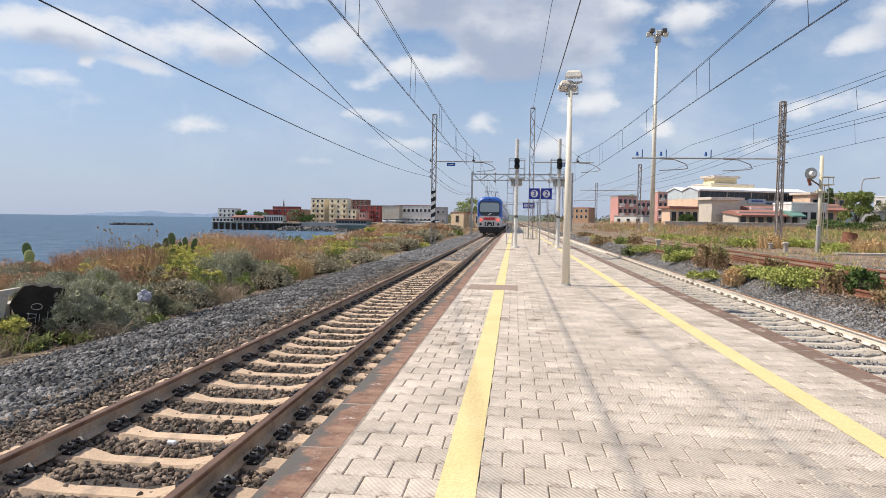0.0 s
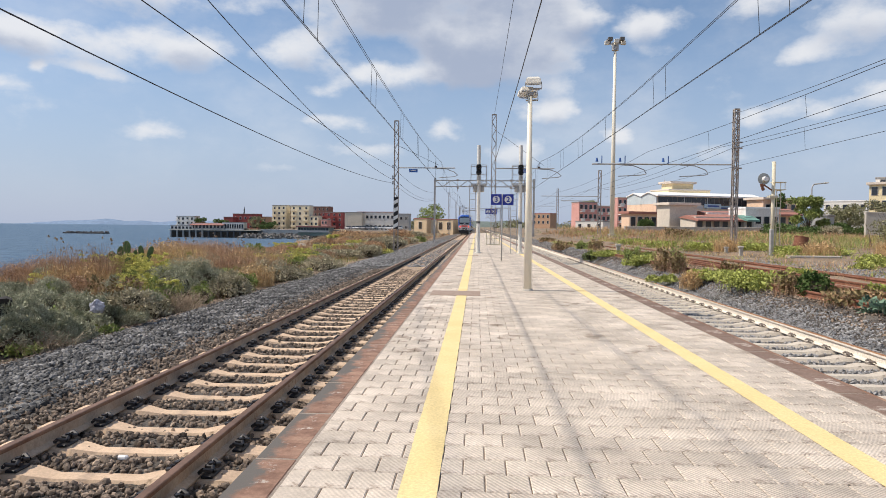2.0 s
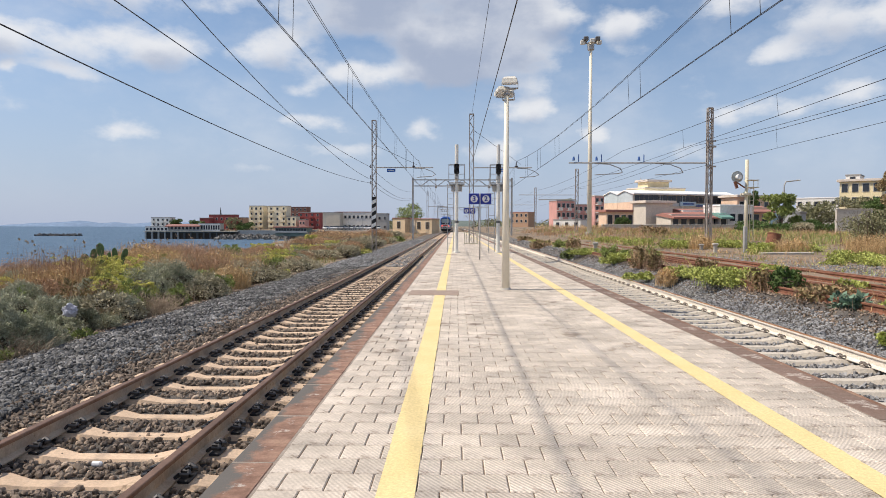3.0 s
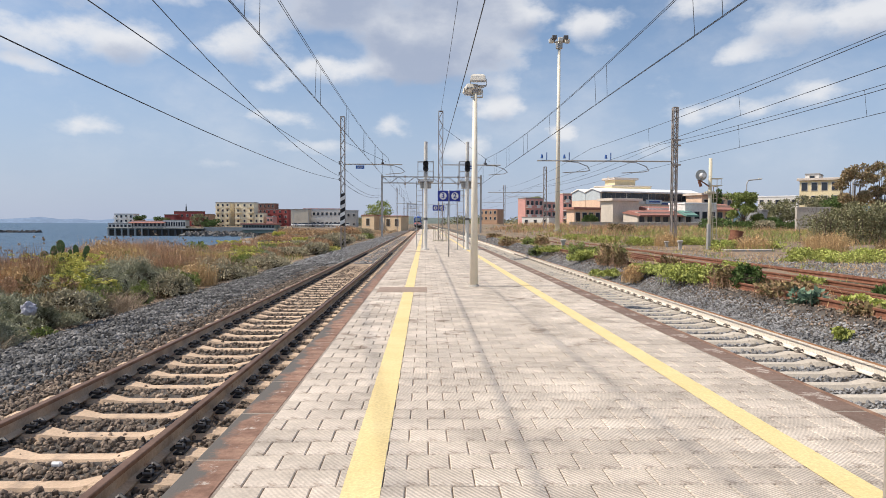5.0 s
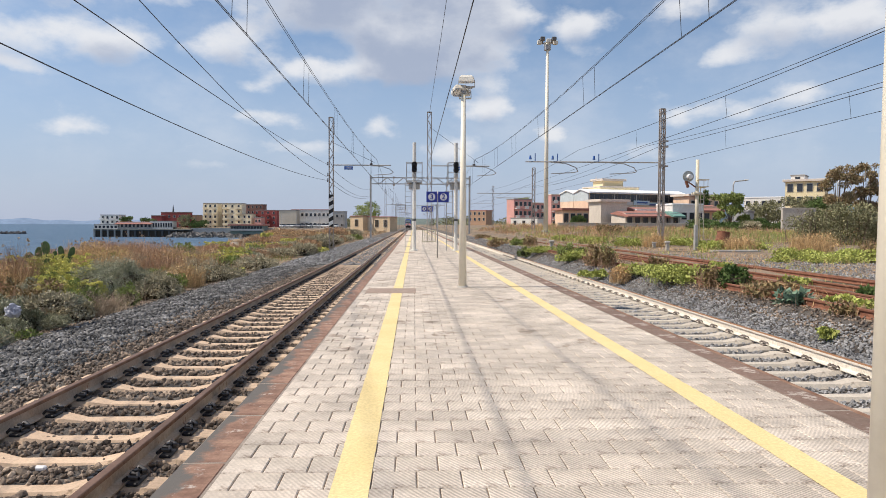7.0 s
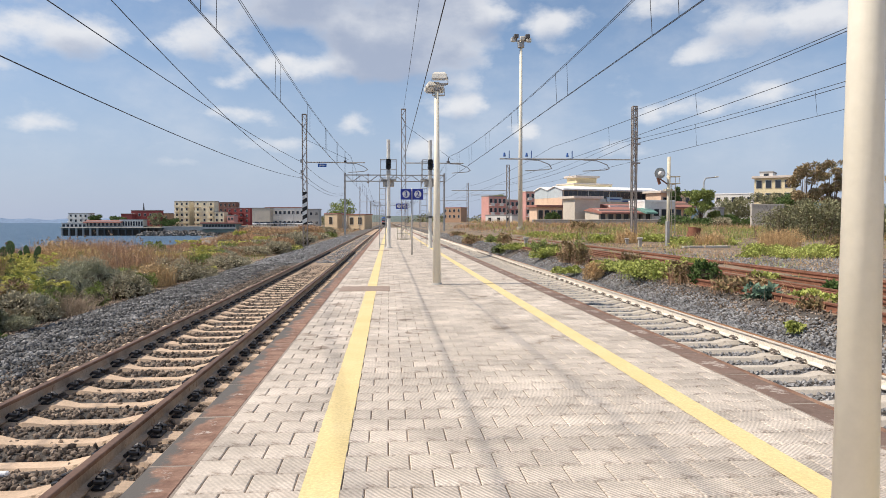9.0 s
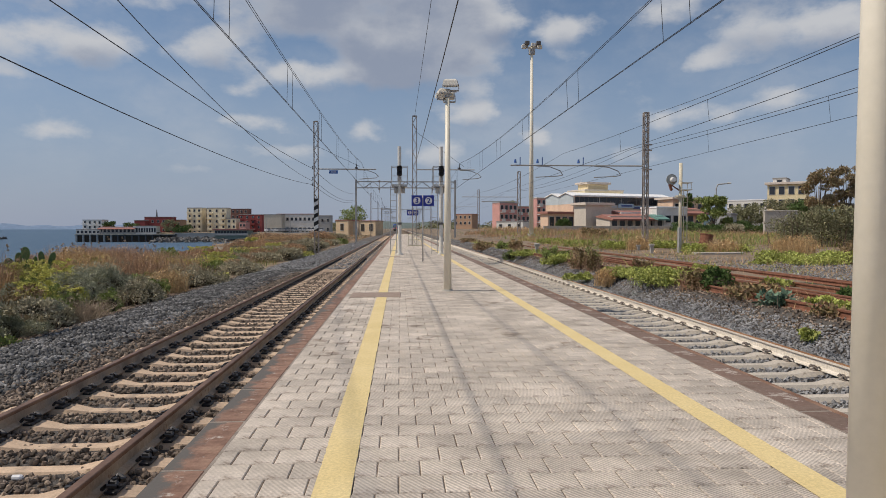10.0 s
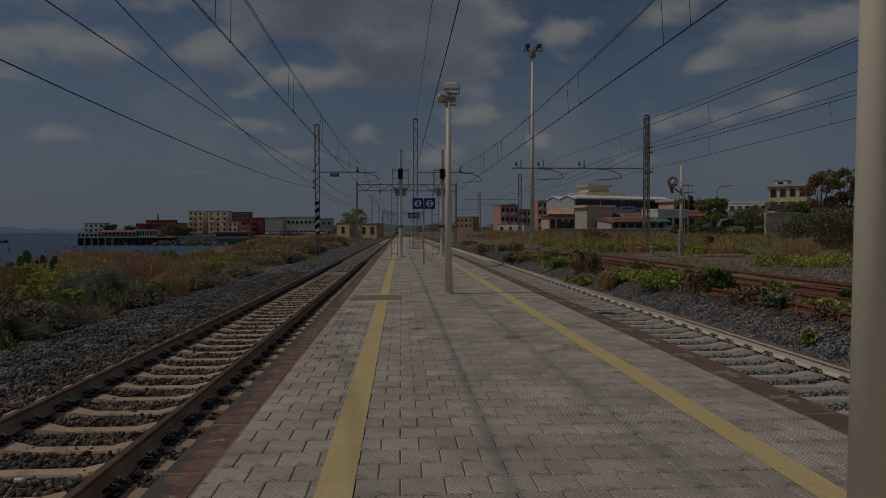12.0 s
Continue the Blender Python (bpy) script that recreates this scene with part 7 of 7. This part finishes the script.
for i in range(46):
    yy = 34 + 85 * _r.random() ** 1.2
    bush(_r.choice(["mound", "mound", "sage", "fennel", "russet", "grey"]), -8.4 - (5 + 0.06 * yy) * _r.random(), yy, _r.uniform(0.45, 0.9), _r.uniform(1.4, 3.2), 900 + i)
for i in range(60):
    yy = 9.0 + 22 * _r.random()
    xx = -7.75 - 0.35 * _r.random() - 2.6 * _r.random() ** 1.5
    kind, h, w = _r.choice(["grey", "sage", "green", "fennel", "sage", "mound", "grey"]), _r.uniform(0.25, 0.45) + 0.13 * (-7.6 - xx), _r.uniform(0.6, 1.3)
    if yy > 18.5:
        bush(kind, xx, yy, h, w, 800 + i)
for xx, yy in ((-6.9, 50.5), (-7.8, 51.5), (-6.6, 47.5)):
    bush("sage" if yy < 51 else "russet", xx - 1.1, yy, 0.85, 2.0, int(700 + yy))


def meadow(name, n, region, hmin, hmax, w, mat, label, seed, tufts=0, lean=0.35):
    """Stalks over a stretch of ground, gathered in tufts."""
    rs = np.random.RandomState(seed)
    x0, x1, y0, y1, power = region
    y = y0 + (y1 - y0) * rs.uniform(0, 1, n) ** power
    x = rs.uniform(x0, x1, n)
    if tufts:
        cx, cy = x[:tufts], y[:tufts]
        pick = rs.randint(0, tufts, n)
        spread = 0.16 + 0.006 * cy[pick]
        x, y = cx[pick] + rs.normal(size=n) * spread, cy[pick] + rs.normal(size=n) * spread
    z = np.array([ground_z(float(a), float(b)) for a, b in zip(x, y)]) - 0.02
    ok = (z > SEA + 1.5) & ~((x > -7.5) & (x < 7.0))
    if name == "track_weeds":
        ok &= ~((x > 8.3) & (x < 12.2) & (rs.uniform(0, 1, n) < 0.9))
    x, y, z = x[ok], y[ok], z[ok]
    patch = np.array([noise.noise(Vector((float(a) * 0.35, float(b) * 0.2, seed))) for a, b in zip(x, y)])
    h = (hmin + (hmax - hmin) * rs.uniform(0, 1, len(x)) ** 1.6) * (1 + 0.6 * patch)
    V, F = blades(rs, np.stack([x, y, z], 1), h, w * np.maximum(1.0, y / 18.0)[:, None][:, 0], lean)
    return numpy_mesh(name, V, F, mat, label, "grass")


meadow("dry_grass", 9000, (-16.5, -7.6, 16, 60, 1.2), 0.12, 0.42, 0.004, L_STRAW, "straw-coloured dry grass over the bank", 1, 1500, 0.5)
meadow("dry_grass", 12000, (-16.5, -8.6, 17, 60, 1.2), 0.2, 0.6, 0.0035, L_RUSSET, "russet dry grass stalks over the bank", 2, 700, 0.22)
meadow("dry_grass", 1900, (-12, -7.6, 5, 24, 1.3), 0.1, 0.4, 0.004, L_TWIG, "dead brown grass over the bank", 3, 300, 0.8)
meadow("dry_grass", 6000, (-15, -7.6, 5, 60, 1.3), 0.1, 0.4, 0.005, L_GREEN, "green grass blades over the bank", 4, 350, 0.4)
meadow("dry_grass", 9000, (-30, -7.6, 55, 190, 1.3), 0.15, 0.5, 0.004, L_RUSSET, "russet dry grass further along the bank", 5, 450, 0.25)
meadow("dry_grass", 9000, (-30, -7.5, 50, 190, 1.3), 0.15, 0.45, 0.004, L_TAN, "straw grass further along the bank", 6, 420, 0.3)
meadow("dry_grass", 5000, (-28, -7.5, 50, 190, 1.3), 0.2, 0.6, 0.005, L_SAGE, "sage-green scrub further along the bank", 7, 250, 0.4)
meadow("field_grass", 14000, (11.5, 75, 40, 125, 1.1), 0.25, 0.75, 0.004, L_TAN, "straw-coloured dry field behind the sidings", 8, 900, 0.25)
meadow("field_grass", 13000, (12, 75, 36, 125, 1.1), 0.3, 0.9, 0.004, L_RUSSET, "dry russet stalks in the field behind the sidings", 9, 600, 0.3)
meadow("field_grass", 12000, (12, 60, 32, 110, 1.2), 0.15, 0.5, 0.006, L_WEED, "lime-green weeds in the field behind the sidings", 10, 260, 0.5)
meadow("field_grass", 7000, (21, 48, 44, 84, 1.0), 0.2, 0.6, 0.006, L_GREEN, "green growth before the wild hedge", 16, 420, 0.4)
meadow("field_grass", 2500, (12, 75, 40, 125, 1.0), 0.4, 1.0, 0.005, L_GREEN, "green growth in the field behind the sidings", 14, 160, 0.3)
meadow("track_weeds", 4500, (6.9, 16, 10, 60, 1.3), 0.08, 0.35, 0.005, L_STRAW, "dry grass between the sidings", 11, 300, 0.6)
meadow("track_weeds", 4500, (7.0, 13, 14, 70, 1.2), 0.08, 0.3, 0.007, L_WEED, "lime-green weeds between the sidings", 12, 160, 0.6)
meadow("track_weeds", 3500, (6.9, 14, 11, 70, 1.2), 0.1, 0.4, 0.005, L_RUSSET, "russet weeds between the sidings", 13, 160, 0.5)
meadow("field_grass", 9000, (20, 150, 100, 200, 1.0), 0.4, 1.2, 0.004, L_STRAW, "straw-coloured far field", 15, 500, 0.3)


# prickly pears that stand out against the sea
M_PEAR = material("prickly_pear_pad", [(0.06, 0.11, 0.04), (0.12, 0.18, 0.06)], 0.6, scale=6, fine=40, bump=0.2, each=0.15)
M_PEAR_Y = material("yellowish_pear_pad", [(0.25, 0.30, 0.09), (0.36, 0.40, 0.16)], 0.6, scale=6, fine=40, bump=0.2)


def pear_pad(parent, p, tilt, turn, w, h, mat):
    bm = bmesh.new()
    bmesh.ops.create_uvsphere(bm, u_segments=14, v_segments=9, radius=0.5)
    for v in bm.verts:
        s = 0.75 + 0.35 * (v.co.z + 0.5)
        v.co = Vector((v.co.x * w * s, v.co.y * 0.05, (v.co.z + 0.5) * h))
    o = part("pad", bm, mat, parent, smooth=True)
    o.location, o.rotation_euler = p, (0, radians(tilt), radians(turn))
    return o


def prickly_pear(x, y, pads, label, mat=M_PEAR):
    z = ground_z(x, y)
    c = root("prickly_pear", x, y, z, label, "cactus", "prickly pears")
    for dx_, dz_, tilt, turn, w, h in pads:
        pear_pad(c, (dx_, 0.02 * tilt / 10, dz_), tilt, turn, w, h, mat)
    return c


for x, top, w, tilt, turn in ((-13.63, 0.40, 0.32, 14, 20), (-13.22, 0.58, 0.30, 8, 65), (-12.89, 0.78, 0.30, -6, 15), (-12.7, 0.45, 0.18, 10, 40), (-12.35, 0.62, 0.24, -8, 60), (-12.15, 0.60, 0.22, 16, 30)):
    # a stack of pads whose crown shows above the scrub
    rise = top - ground_z(x, 24.4) - 0.5
    prickly_pear(x, 24.4, [(0, 0, 2, turn + 40, w * 0.9, rise * 0.58), (0.02, rise * 0.5, -4, turn + 15, w, rise * 0.58), (0, rise - 0.03, tilt, turn, w, 0.53)], "dark green prickly pear in the dry scrub above the sea")
base = ground_z(-14.9, 19.3)
prickly_pear(-14.9, 19.3, [(0.08, 0, 3, 10, 0.34, 0.72), (0.02, 0.25 - base - 0.45, 6, 8, 0.36, 0.5)], "yellowish prickly pear with broad pads above the sea", M_PEAR_Y)
prickly_pear(-15.0, 19.45, [(0, 0, 2, 30, 0.3, 0.75), (0.02, 0.52 - base - 0.55, -6, 14, 0.31, 0.55)], "dark green prickly pear beside the yellowish one")


# ---- trees and hedges ----
def tree(x, y, z, h, w, leaf, n, size, seed, label, bare=0.3):
    rs = np.random.RandomState(seed)
    t = root("tree", x, y, z, label, "tree", "trees")
    bm = bmesh.new()
    tube(bm, (0, 0, -0.5), (0.1, 0, h * bare), h * 0.035, h * 0.024, seg=9)
    blobs = []
    for i in range(24):
        a = i * 2.4 + rs.uniform(0, 0.5)
        q = rs.uniform(0.08, 0.46) * w
        top = h * rs.uniform(bare + 0.05, 0.95)
        e = (math.cos(a) * q, math.sin(a) * q, top)
        m = (e[0] * 0.45, e[1] * 0.45, h * bare + (top - h * bare) * 0.45)
        tube(bm, (0.1, 0, h * bare * 0.95), m, h * 0.010, h * 0.007, seg=6)
        tube(bm, m, e, h * 0.007, h * 0.002, seg=5)
        s = rs.uniform(0.08, 0.17) * w
        blobs.append((*e, s, s, s * rs.uniform(0.6, 0.95)))
    part("trunk", bm, M_BARK, t)
    V, F = leaves(rs, blobs, n, size, size * 0.3)
    numpy_mesh("crown", V, F, leaf, kind="", parent=t)
    return t


tree(33.4, 52, 0.3, 6.1, 3.0, L_TREE, 7500, 0.15, 31, "half-dried olive-green tree behind the hedge", 0.15)
tree(36.4, 53, 0.3, 6.5, 3.0, L_TREE, 7500, 0.15, 32, "half-dried olive-green tree behind the hedge", 0.15)
tree(43.0, 52, 0.3, 5.4, 4.0, L_TREE, 7000, 0.2, 33, "half-dried olive-green tree behind the hedge", 0.15)
tree(49.9, 105, 0.7, 5.7, 5.2, L_GREEN, 6000, 0.3, 34, "round green tree by the sheds", 0.2)
tree(-14.5, 215, -0.8, 8.8, 9.5, L_GREEN, 2600, 0.45, 35, "airy green tree behind the lineside house", 0.25)
tree(38.0, 240, 0.6, 10.5, 8.0, L_GREEN, 2500, 0.5, 36, "green tree on the roof terrace side of the pink house", 0.4)
tree(65.0, 150, 0.7, 9.0, 3.0, L_DARK, 2500, 0.35, 37, "narrow dark tree behind the sheds", 0.4)
tree(62.0, 118, 0.7, 4.6, 7.0, L_HEDGE, 4000, 0.35, 38, "spreading dusty tree beside the garden wall", 0.2)
tree(70.0, 112, 0.7, 5.6, 8.0, L_DARK, 4500, 0.35, 39, "spreading dark green tree before the villa", 0.2)
tree(79.0, 134, 0.7, 6.3, 9.5, L_HEDGE, 5000, 0.35, 44, "spreading dusty green tree below the villa", 0.2)
tree(86.5, 137, 0.7, 6.6, 10.0, L_TREE, 5500, 0.35, 45, "broad olive-green tree below the villa", 0.2)
tree(-152, 366, -1.6, 6.5, 8.0, L_DARK, 2200, 0.55, 40, "dark green tree among the seaside buildings", 0.25)
tree(-141, 368, -1.6, 6.0, 9.0, L_DARK, 2200, 0.55, 41, "dark green tree among the seaside buildings", 0.25)
tree(-120, 362, -1.8, 7.5, 8.0, L_HEDGE, 2200, 0.55, 42, "dusty green tree beside the red seaside building", 0.25)
tree(-112, 360, -1.8, 4.5, 9.0, L_DARK, 2200, 0.55, 43, "low dark green tree on the breakwater", 0.2)


def hedge(x0, x1, y, depth, h, n, leaf, size, seed, label):
    rs = np.random.RandomState(seed)
    xm = (x0 + x1) / 2
    g = root("hedge", xm, y, ground_z(xm, y) - 0.05, label, "hedge")
    blobs = []
    m = int((x1 - x0) / 0.55)
    for i in range(m):
        x = x0 - xm + (x1 - x0) * (i + rs.uniform(0, 1)) / m
        s = rs.uniform(0.6, 1.0)
        k = h * rs.uniform(0.45, 1.0)
        blobs.append((x, rs.uniform(-depth, depth) / 2, k - s * 0.7, s, s, s * 0.8))
        blobs.append((x, rs.uniform(-depth, depth) / 2, k * 0.45, s, s, k * 0.45))
    V, F = leaves(rs, blobs, n, size, size * 0.3)
    numpy_mesh("foliage", V, F, leaf, kind="", parent=g)
    P = np.stack([rs.uniform(x0 - xm, x1 - xm, 300), rs.uniform(-depth, depth, 300) / 2, np.zeros(300)], 1)
    V, F = blades(rs, P, h * rs.uniform(0.6, 1.05, 300), 0.02, 0.2)
    numpy_mesh("stalk_tuft", V, F, M_BARK, kind="", parent=g)


hedge(26.2, 40, 46, 3.0, 3.1, 20000, L_HEDGE, 0.15, 51, "tall dusty wild hedge beyond the field")
hedge(40, 62, 97, 3.0, 1.3, 7000, L_DARK, 0.28, 53, "dark green garden shrubs before the sheds")
hedge(60, 75, 96, 3.0, 1.9, 7000, L_HEDGE, 0.28, 54, "dusty garden shrubs before the sheds")


rs = np.random.RandomState(61)
blobs = []
for i in range(150):
    x = rs.uniform(-60, 330)
    if -12 < x < 14:
        continue
    s = rs.uniform(2.5, 5.0)
    blobs.append((x, rs.uniform(440, 560), rs.uniform(0.5, 4.5), s, s, s * rs.uniform(0.6, 1.0)))
V, F = leaves(rs, blobs, 16000, 1.1, 0.4)
numpy_mesh("far_woods", V, F, L_HEDGE, "far belt of dusty green trees", "woods")


# ---- broken culvert, plastic scraps ----
cu = root("concrete_culvert", -8.78, 11.0, -0.95, "broken concrete block with a blackened face beside the track", "concrete block", rz=35)


def broken_plate(name, outline, y0, y1, mat, parent, label=""):
    """A slab with an irregular broken outline."""
    n = len(outline)
    vs = [(x, y0 + 0.02 * math.sin(9 * x + 7 * z), z) for x, z in outline] + [(x, y1, z) for x, z in outline]
    fs = [tuple(range(n)), tuple(range(2 * n - 1, n - 1, -1))] + [(i, n + i, n + (i + 1) % n, (i + 1) % n) for i in range(n)]
    return pydata(name, vs, fs, mat, parent, label)


o = broken_plate("blackened_face", [(-0.04, 0.0), (0.80, 0.0), (0.81, 0.45), (0.78, 1.02), (0.70, 1.06), (0.60, 1.05), (0.52, 1.10), (0.40, 1.08), (0.30, 1.12), (0.16, 1.10), (0.04, 0.98), (-0.05, 0.80), (0.02, 0.62), (-0.03, 0.4)],
                 -0.32, 0.1, material("soot_black_concrete", [(0.02, 0.017, 0.015), (0.045, 0.037, 0.03)], 0.92, scale=3, fine=25, bump=0.4, spots=((0.16, 0.12, 0.09), 0.16, 2.5)), cu, "soot-blackened concrete face with scrawled marks")
bm = bmesh.new()
ring = [(0.35 + 0.085 * math.cos(a * math.pi / 5), 0.74 + 0.055 * math.sin(a * math.pi / 5)) for a in range(11)]
for (a, b), (c, d) in zip(ring, ring[1:]):
    bar(bm, (a, -0.356, b), (c, -0.356, d), 0.02, 0.006)
for a, b, c, d in ((0.20, 0.46, 0.23, 0.64), (0.19, 0.63, 0.34, 0.61), (0.22, 0.54, 0.32, 0.55), (0.33, 0.46, 0.34, 0.62), (0.38, 0.47, 0.39, 0.6), (0.50, 0.44, 0.52, 0.66), (0.60, 0.46, 0.61, 0.6), (0.61, 0.55, 0.67, 0.56), (0.67, 0.45, 0.68, 0.62), (0.28, 0.34, 0.34, 0.4), (0.06, 0.38, 0.13, 0.46)):
    bar(bm, (a, -0.356, b), (c, -0.356, d), 0.018, 0.006)
part("scrawl", bm, M_WHITE, o)
broken_plate("broken_slab", [(-0.95, 0.15), (-0.5, 0.3), (-0.12, 0.62), (-0.06, 0.95), (0.1, 1.09), (-0.2, 1.04), (-0.55, 0.96), (-0.95, 0.88), (-1.2, 0.7)], -0.5, -0.3, M_CONCRETE, cu, "pale broken concrete slab")
broken_plate("side_wall", [(-1.4, 0.0), (-0.05, 0.0), (-0.05, 0.8), (-0.6, 0.75), (-1.4, 0.6)], -0.25, 0.2, M_CONCRETE, cu)

M_PLASTIC = plain("white_plastic", (0.75, 0.76, 0.78), 0.4)
M_BAG = plain("greyish_plastic", (0.42, 0.42, 0.48), 0.5)


def crumpled(x, y, z, s, seed, label):
    bm = bmesh.new()
    bmesh.ops.create_icosphere(bm, subdivisions=4, radius=s)
    for v in bm.verts:
        q = v.co / s
        v.co *= 1 + 0.5 * noise.noise(q * 1.8 + Vector((seed, seed, 0))) + 0.45 * abs(noise.noise(q * 4.5 + Vector((0, seed, 0))))
    o = part("plastic_bag", bm, M_BAG)
    o.location = (x, y, z)
    tagged(o, label, "litter")


crumpled(-7.62, 13.2, -0.27, 0.12, 1, "crumpled white plastic bag in the bushes")
crumpled(19.6, 29.4, 0.15, 0.14, 2, "crumpled white plastic bag in the weeds")
crumpled(17.4, 31.0, 0.08, 0.08, 3, "white scrap of plastic in the weeds")
bm = bmesh.new()
tube(bm, (-0.03, 0, 0), (0.03, 0, 0), 0.022, seg=12)
tube(bm, (0.03, 0, 0), (0.045, 0, 0), 0.023, 0.014, seg=12)
o = part("plastic_cup", bm, M_PLASTIC)
o.location = (-2.87, 5.3, -0.485)
tagged(o, "small crushed white plastic cup lying on a sleeper", "litter")


# ---- paving blocks ----
B = 0.25
ROW0 = 2.83


def block_mesh(x0, x1, y0, y1, tilt=0.0):
    """A paving block with chamfered edges: verts and faces."""
    g, c, z = 0.003, 0.006, 0.0
    x0, x1, y0, y1 = x0 + g, x1 - g, y0 + g * 1.4, y1 - g * 1.4
    vs = [(x0, y0, -0.04), (x1, y0, -0.04), (x1, y1, -0.04), (x0, y1, -0.04), (x0, y0, z - c), (x1, y0, z - c), (x1, y1, z - c), (x0, y1, z - c),
          (x0 + c, y0 + c, z), (x1 - c, y0 + c, z + tilt), (x1 - c, y1 - c, z), (x0 + c, y1 - c, z - tilt)]
    fs = [(8, 9, 10, 11)]
    for i in range(4):
        j = (i + 1) % 4
        fs += [(i, j, 4 + j, 4 + i), (4 + i, 4 + j, 8 + j, 8 + i)]
    return vs, fs


def row_cuts(r):
    """The joints across a row: half a block further on every second row."""
    off = 0.027 + (0.0 if (r - 3) % 2 == 0 else B / 2)
    k = math.ceil((IN_L + 0.03 - off) / B)
    cuts = [IN_L]
    while off + k * B < IN_R - 0.03:
        cuts.append(off + k * B)
        k += 1
    return cuts + [IN_R]


slab("near_paving", IN_L, IN_R, -14, ROW0, -0.075, -0.002, M_PAVE_END, platform)
NEAR_ROWS = 17
rnd = random.Random(8)
cache = {}
for r in range(NEAR_ROWS):
    y = ROW0 + r * B
    cuts = row_cuts(r)
    for a, b in zip(cuts, cuts[1:]):
        w = round(b - a, 3)
        pz = rnd.uniform(-0.0016, 0.0016)
        if w not in cache:
            cache[w] = pydata("paving_block", *block_mesh(-w / 2, w / 2, -B / 2, B / 2), M_PAVE, platform)
            o = cache[w]
            o.location = ((a + b) / 2, y + B / 2, pz)
        else:
            o = again(cache[w], (a + b) / 2, y + B / 2, pz, platform)
        o.rotation_euler = (rnd.uniform(-0.004, 0.004), rnd.uniform(-0.004, 0.004), rnd.uniform(-0.006, 0.006))
VV, FF = [], []
r = NEAR_ROWS
while ROW0 + r * B < 47.07:
    y = ROW0 + r * B
    cuts = row_cuts(r)
    for a, b in zip(cuts, cuts[1:]):
        vs, fs = block_mesh(a, b, y, y + B, rnd.uniform(-0.0012, 0.0012))
        k = len(VV)
        dz = rnd.uniform(-0.002, 0.002)
        VV += [(p[0], p[1], p[2] + dz) for p in vs]
        FF += [tuple(k + i for i in f) for f in fs]
    r += 1
tagged(pydata("paving_blocks", VV, FF, M_PAVE_FAR, platform), kind="stuff")


# ---- what moves ----
def motions():
    # the train drives away along its track at a steady pace
    walk(train, [(t, pose(-2.893, 79.0 + 38.5 * t, 0)) for t in (0, 1, 2, 3, 5, 7, 9, 12)])


motions()
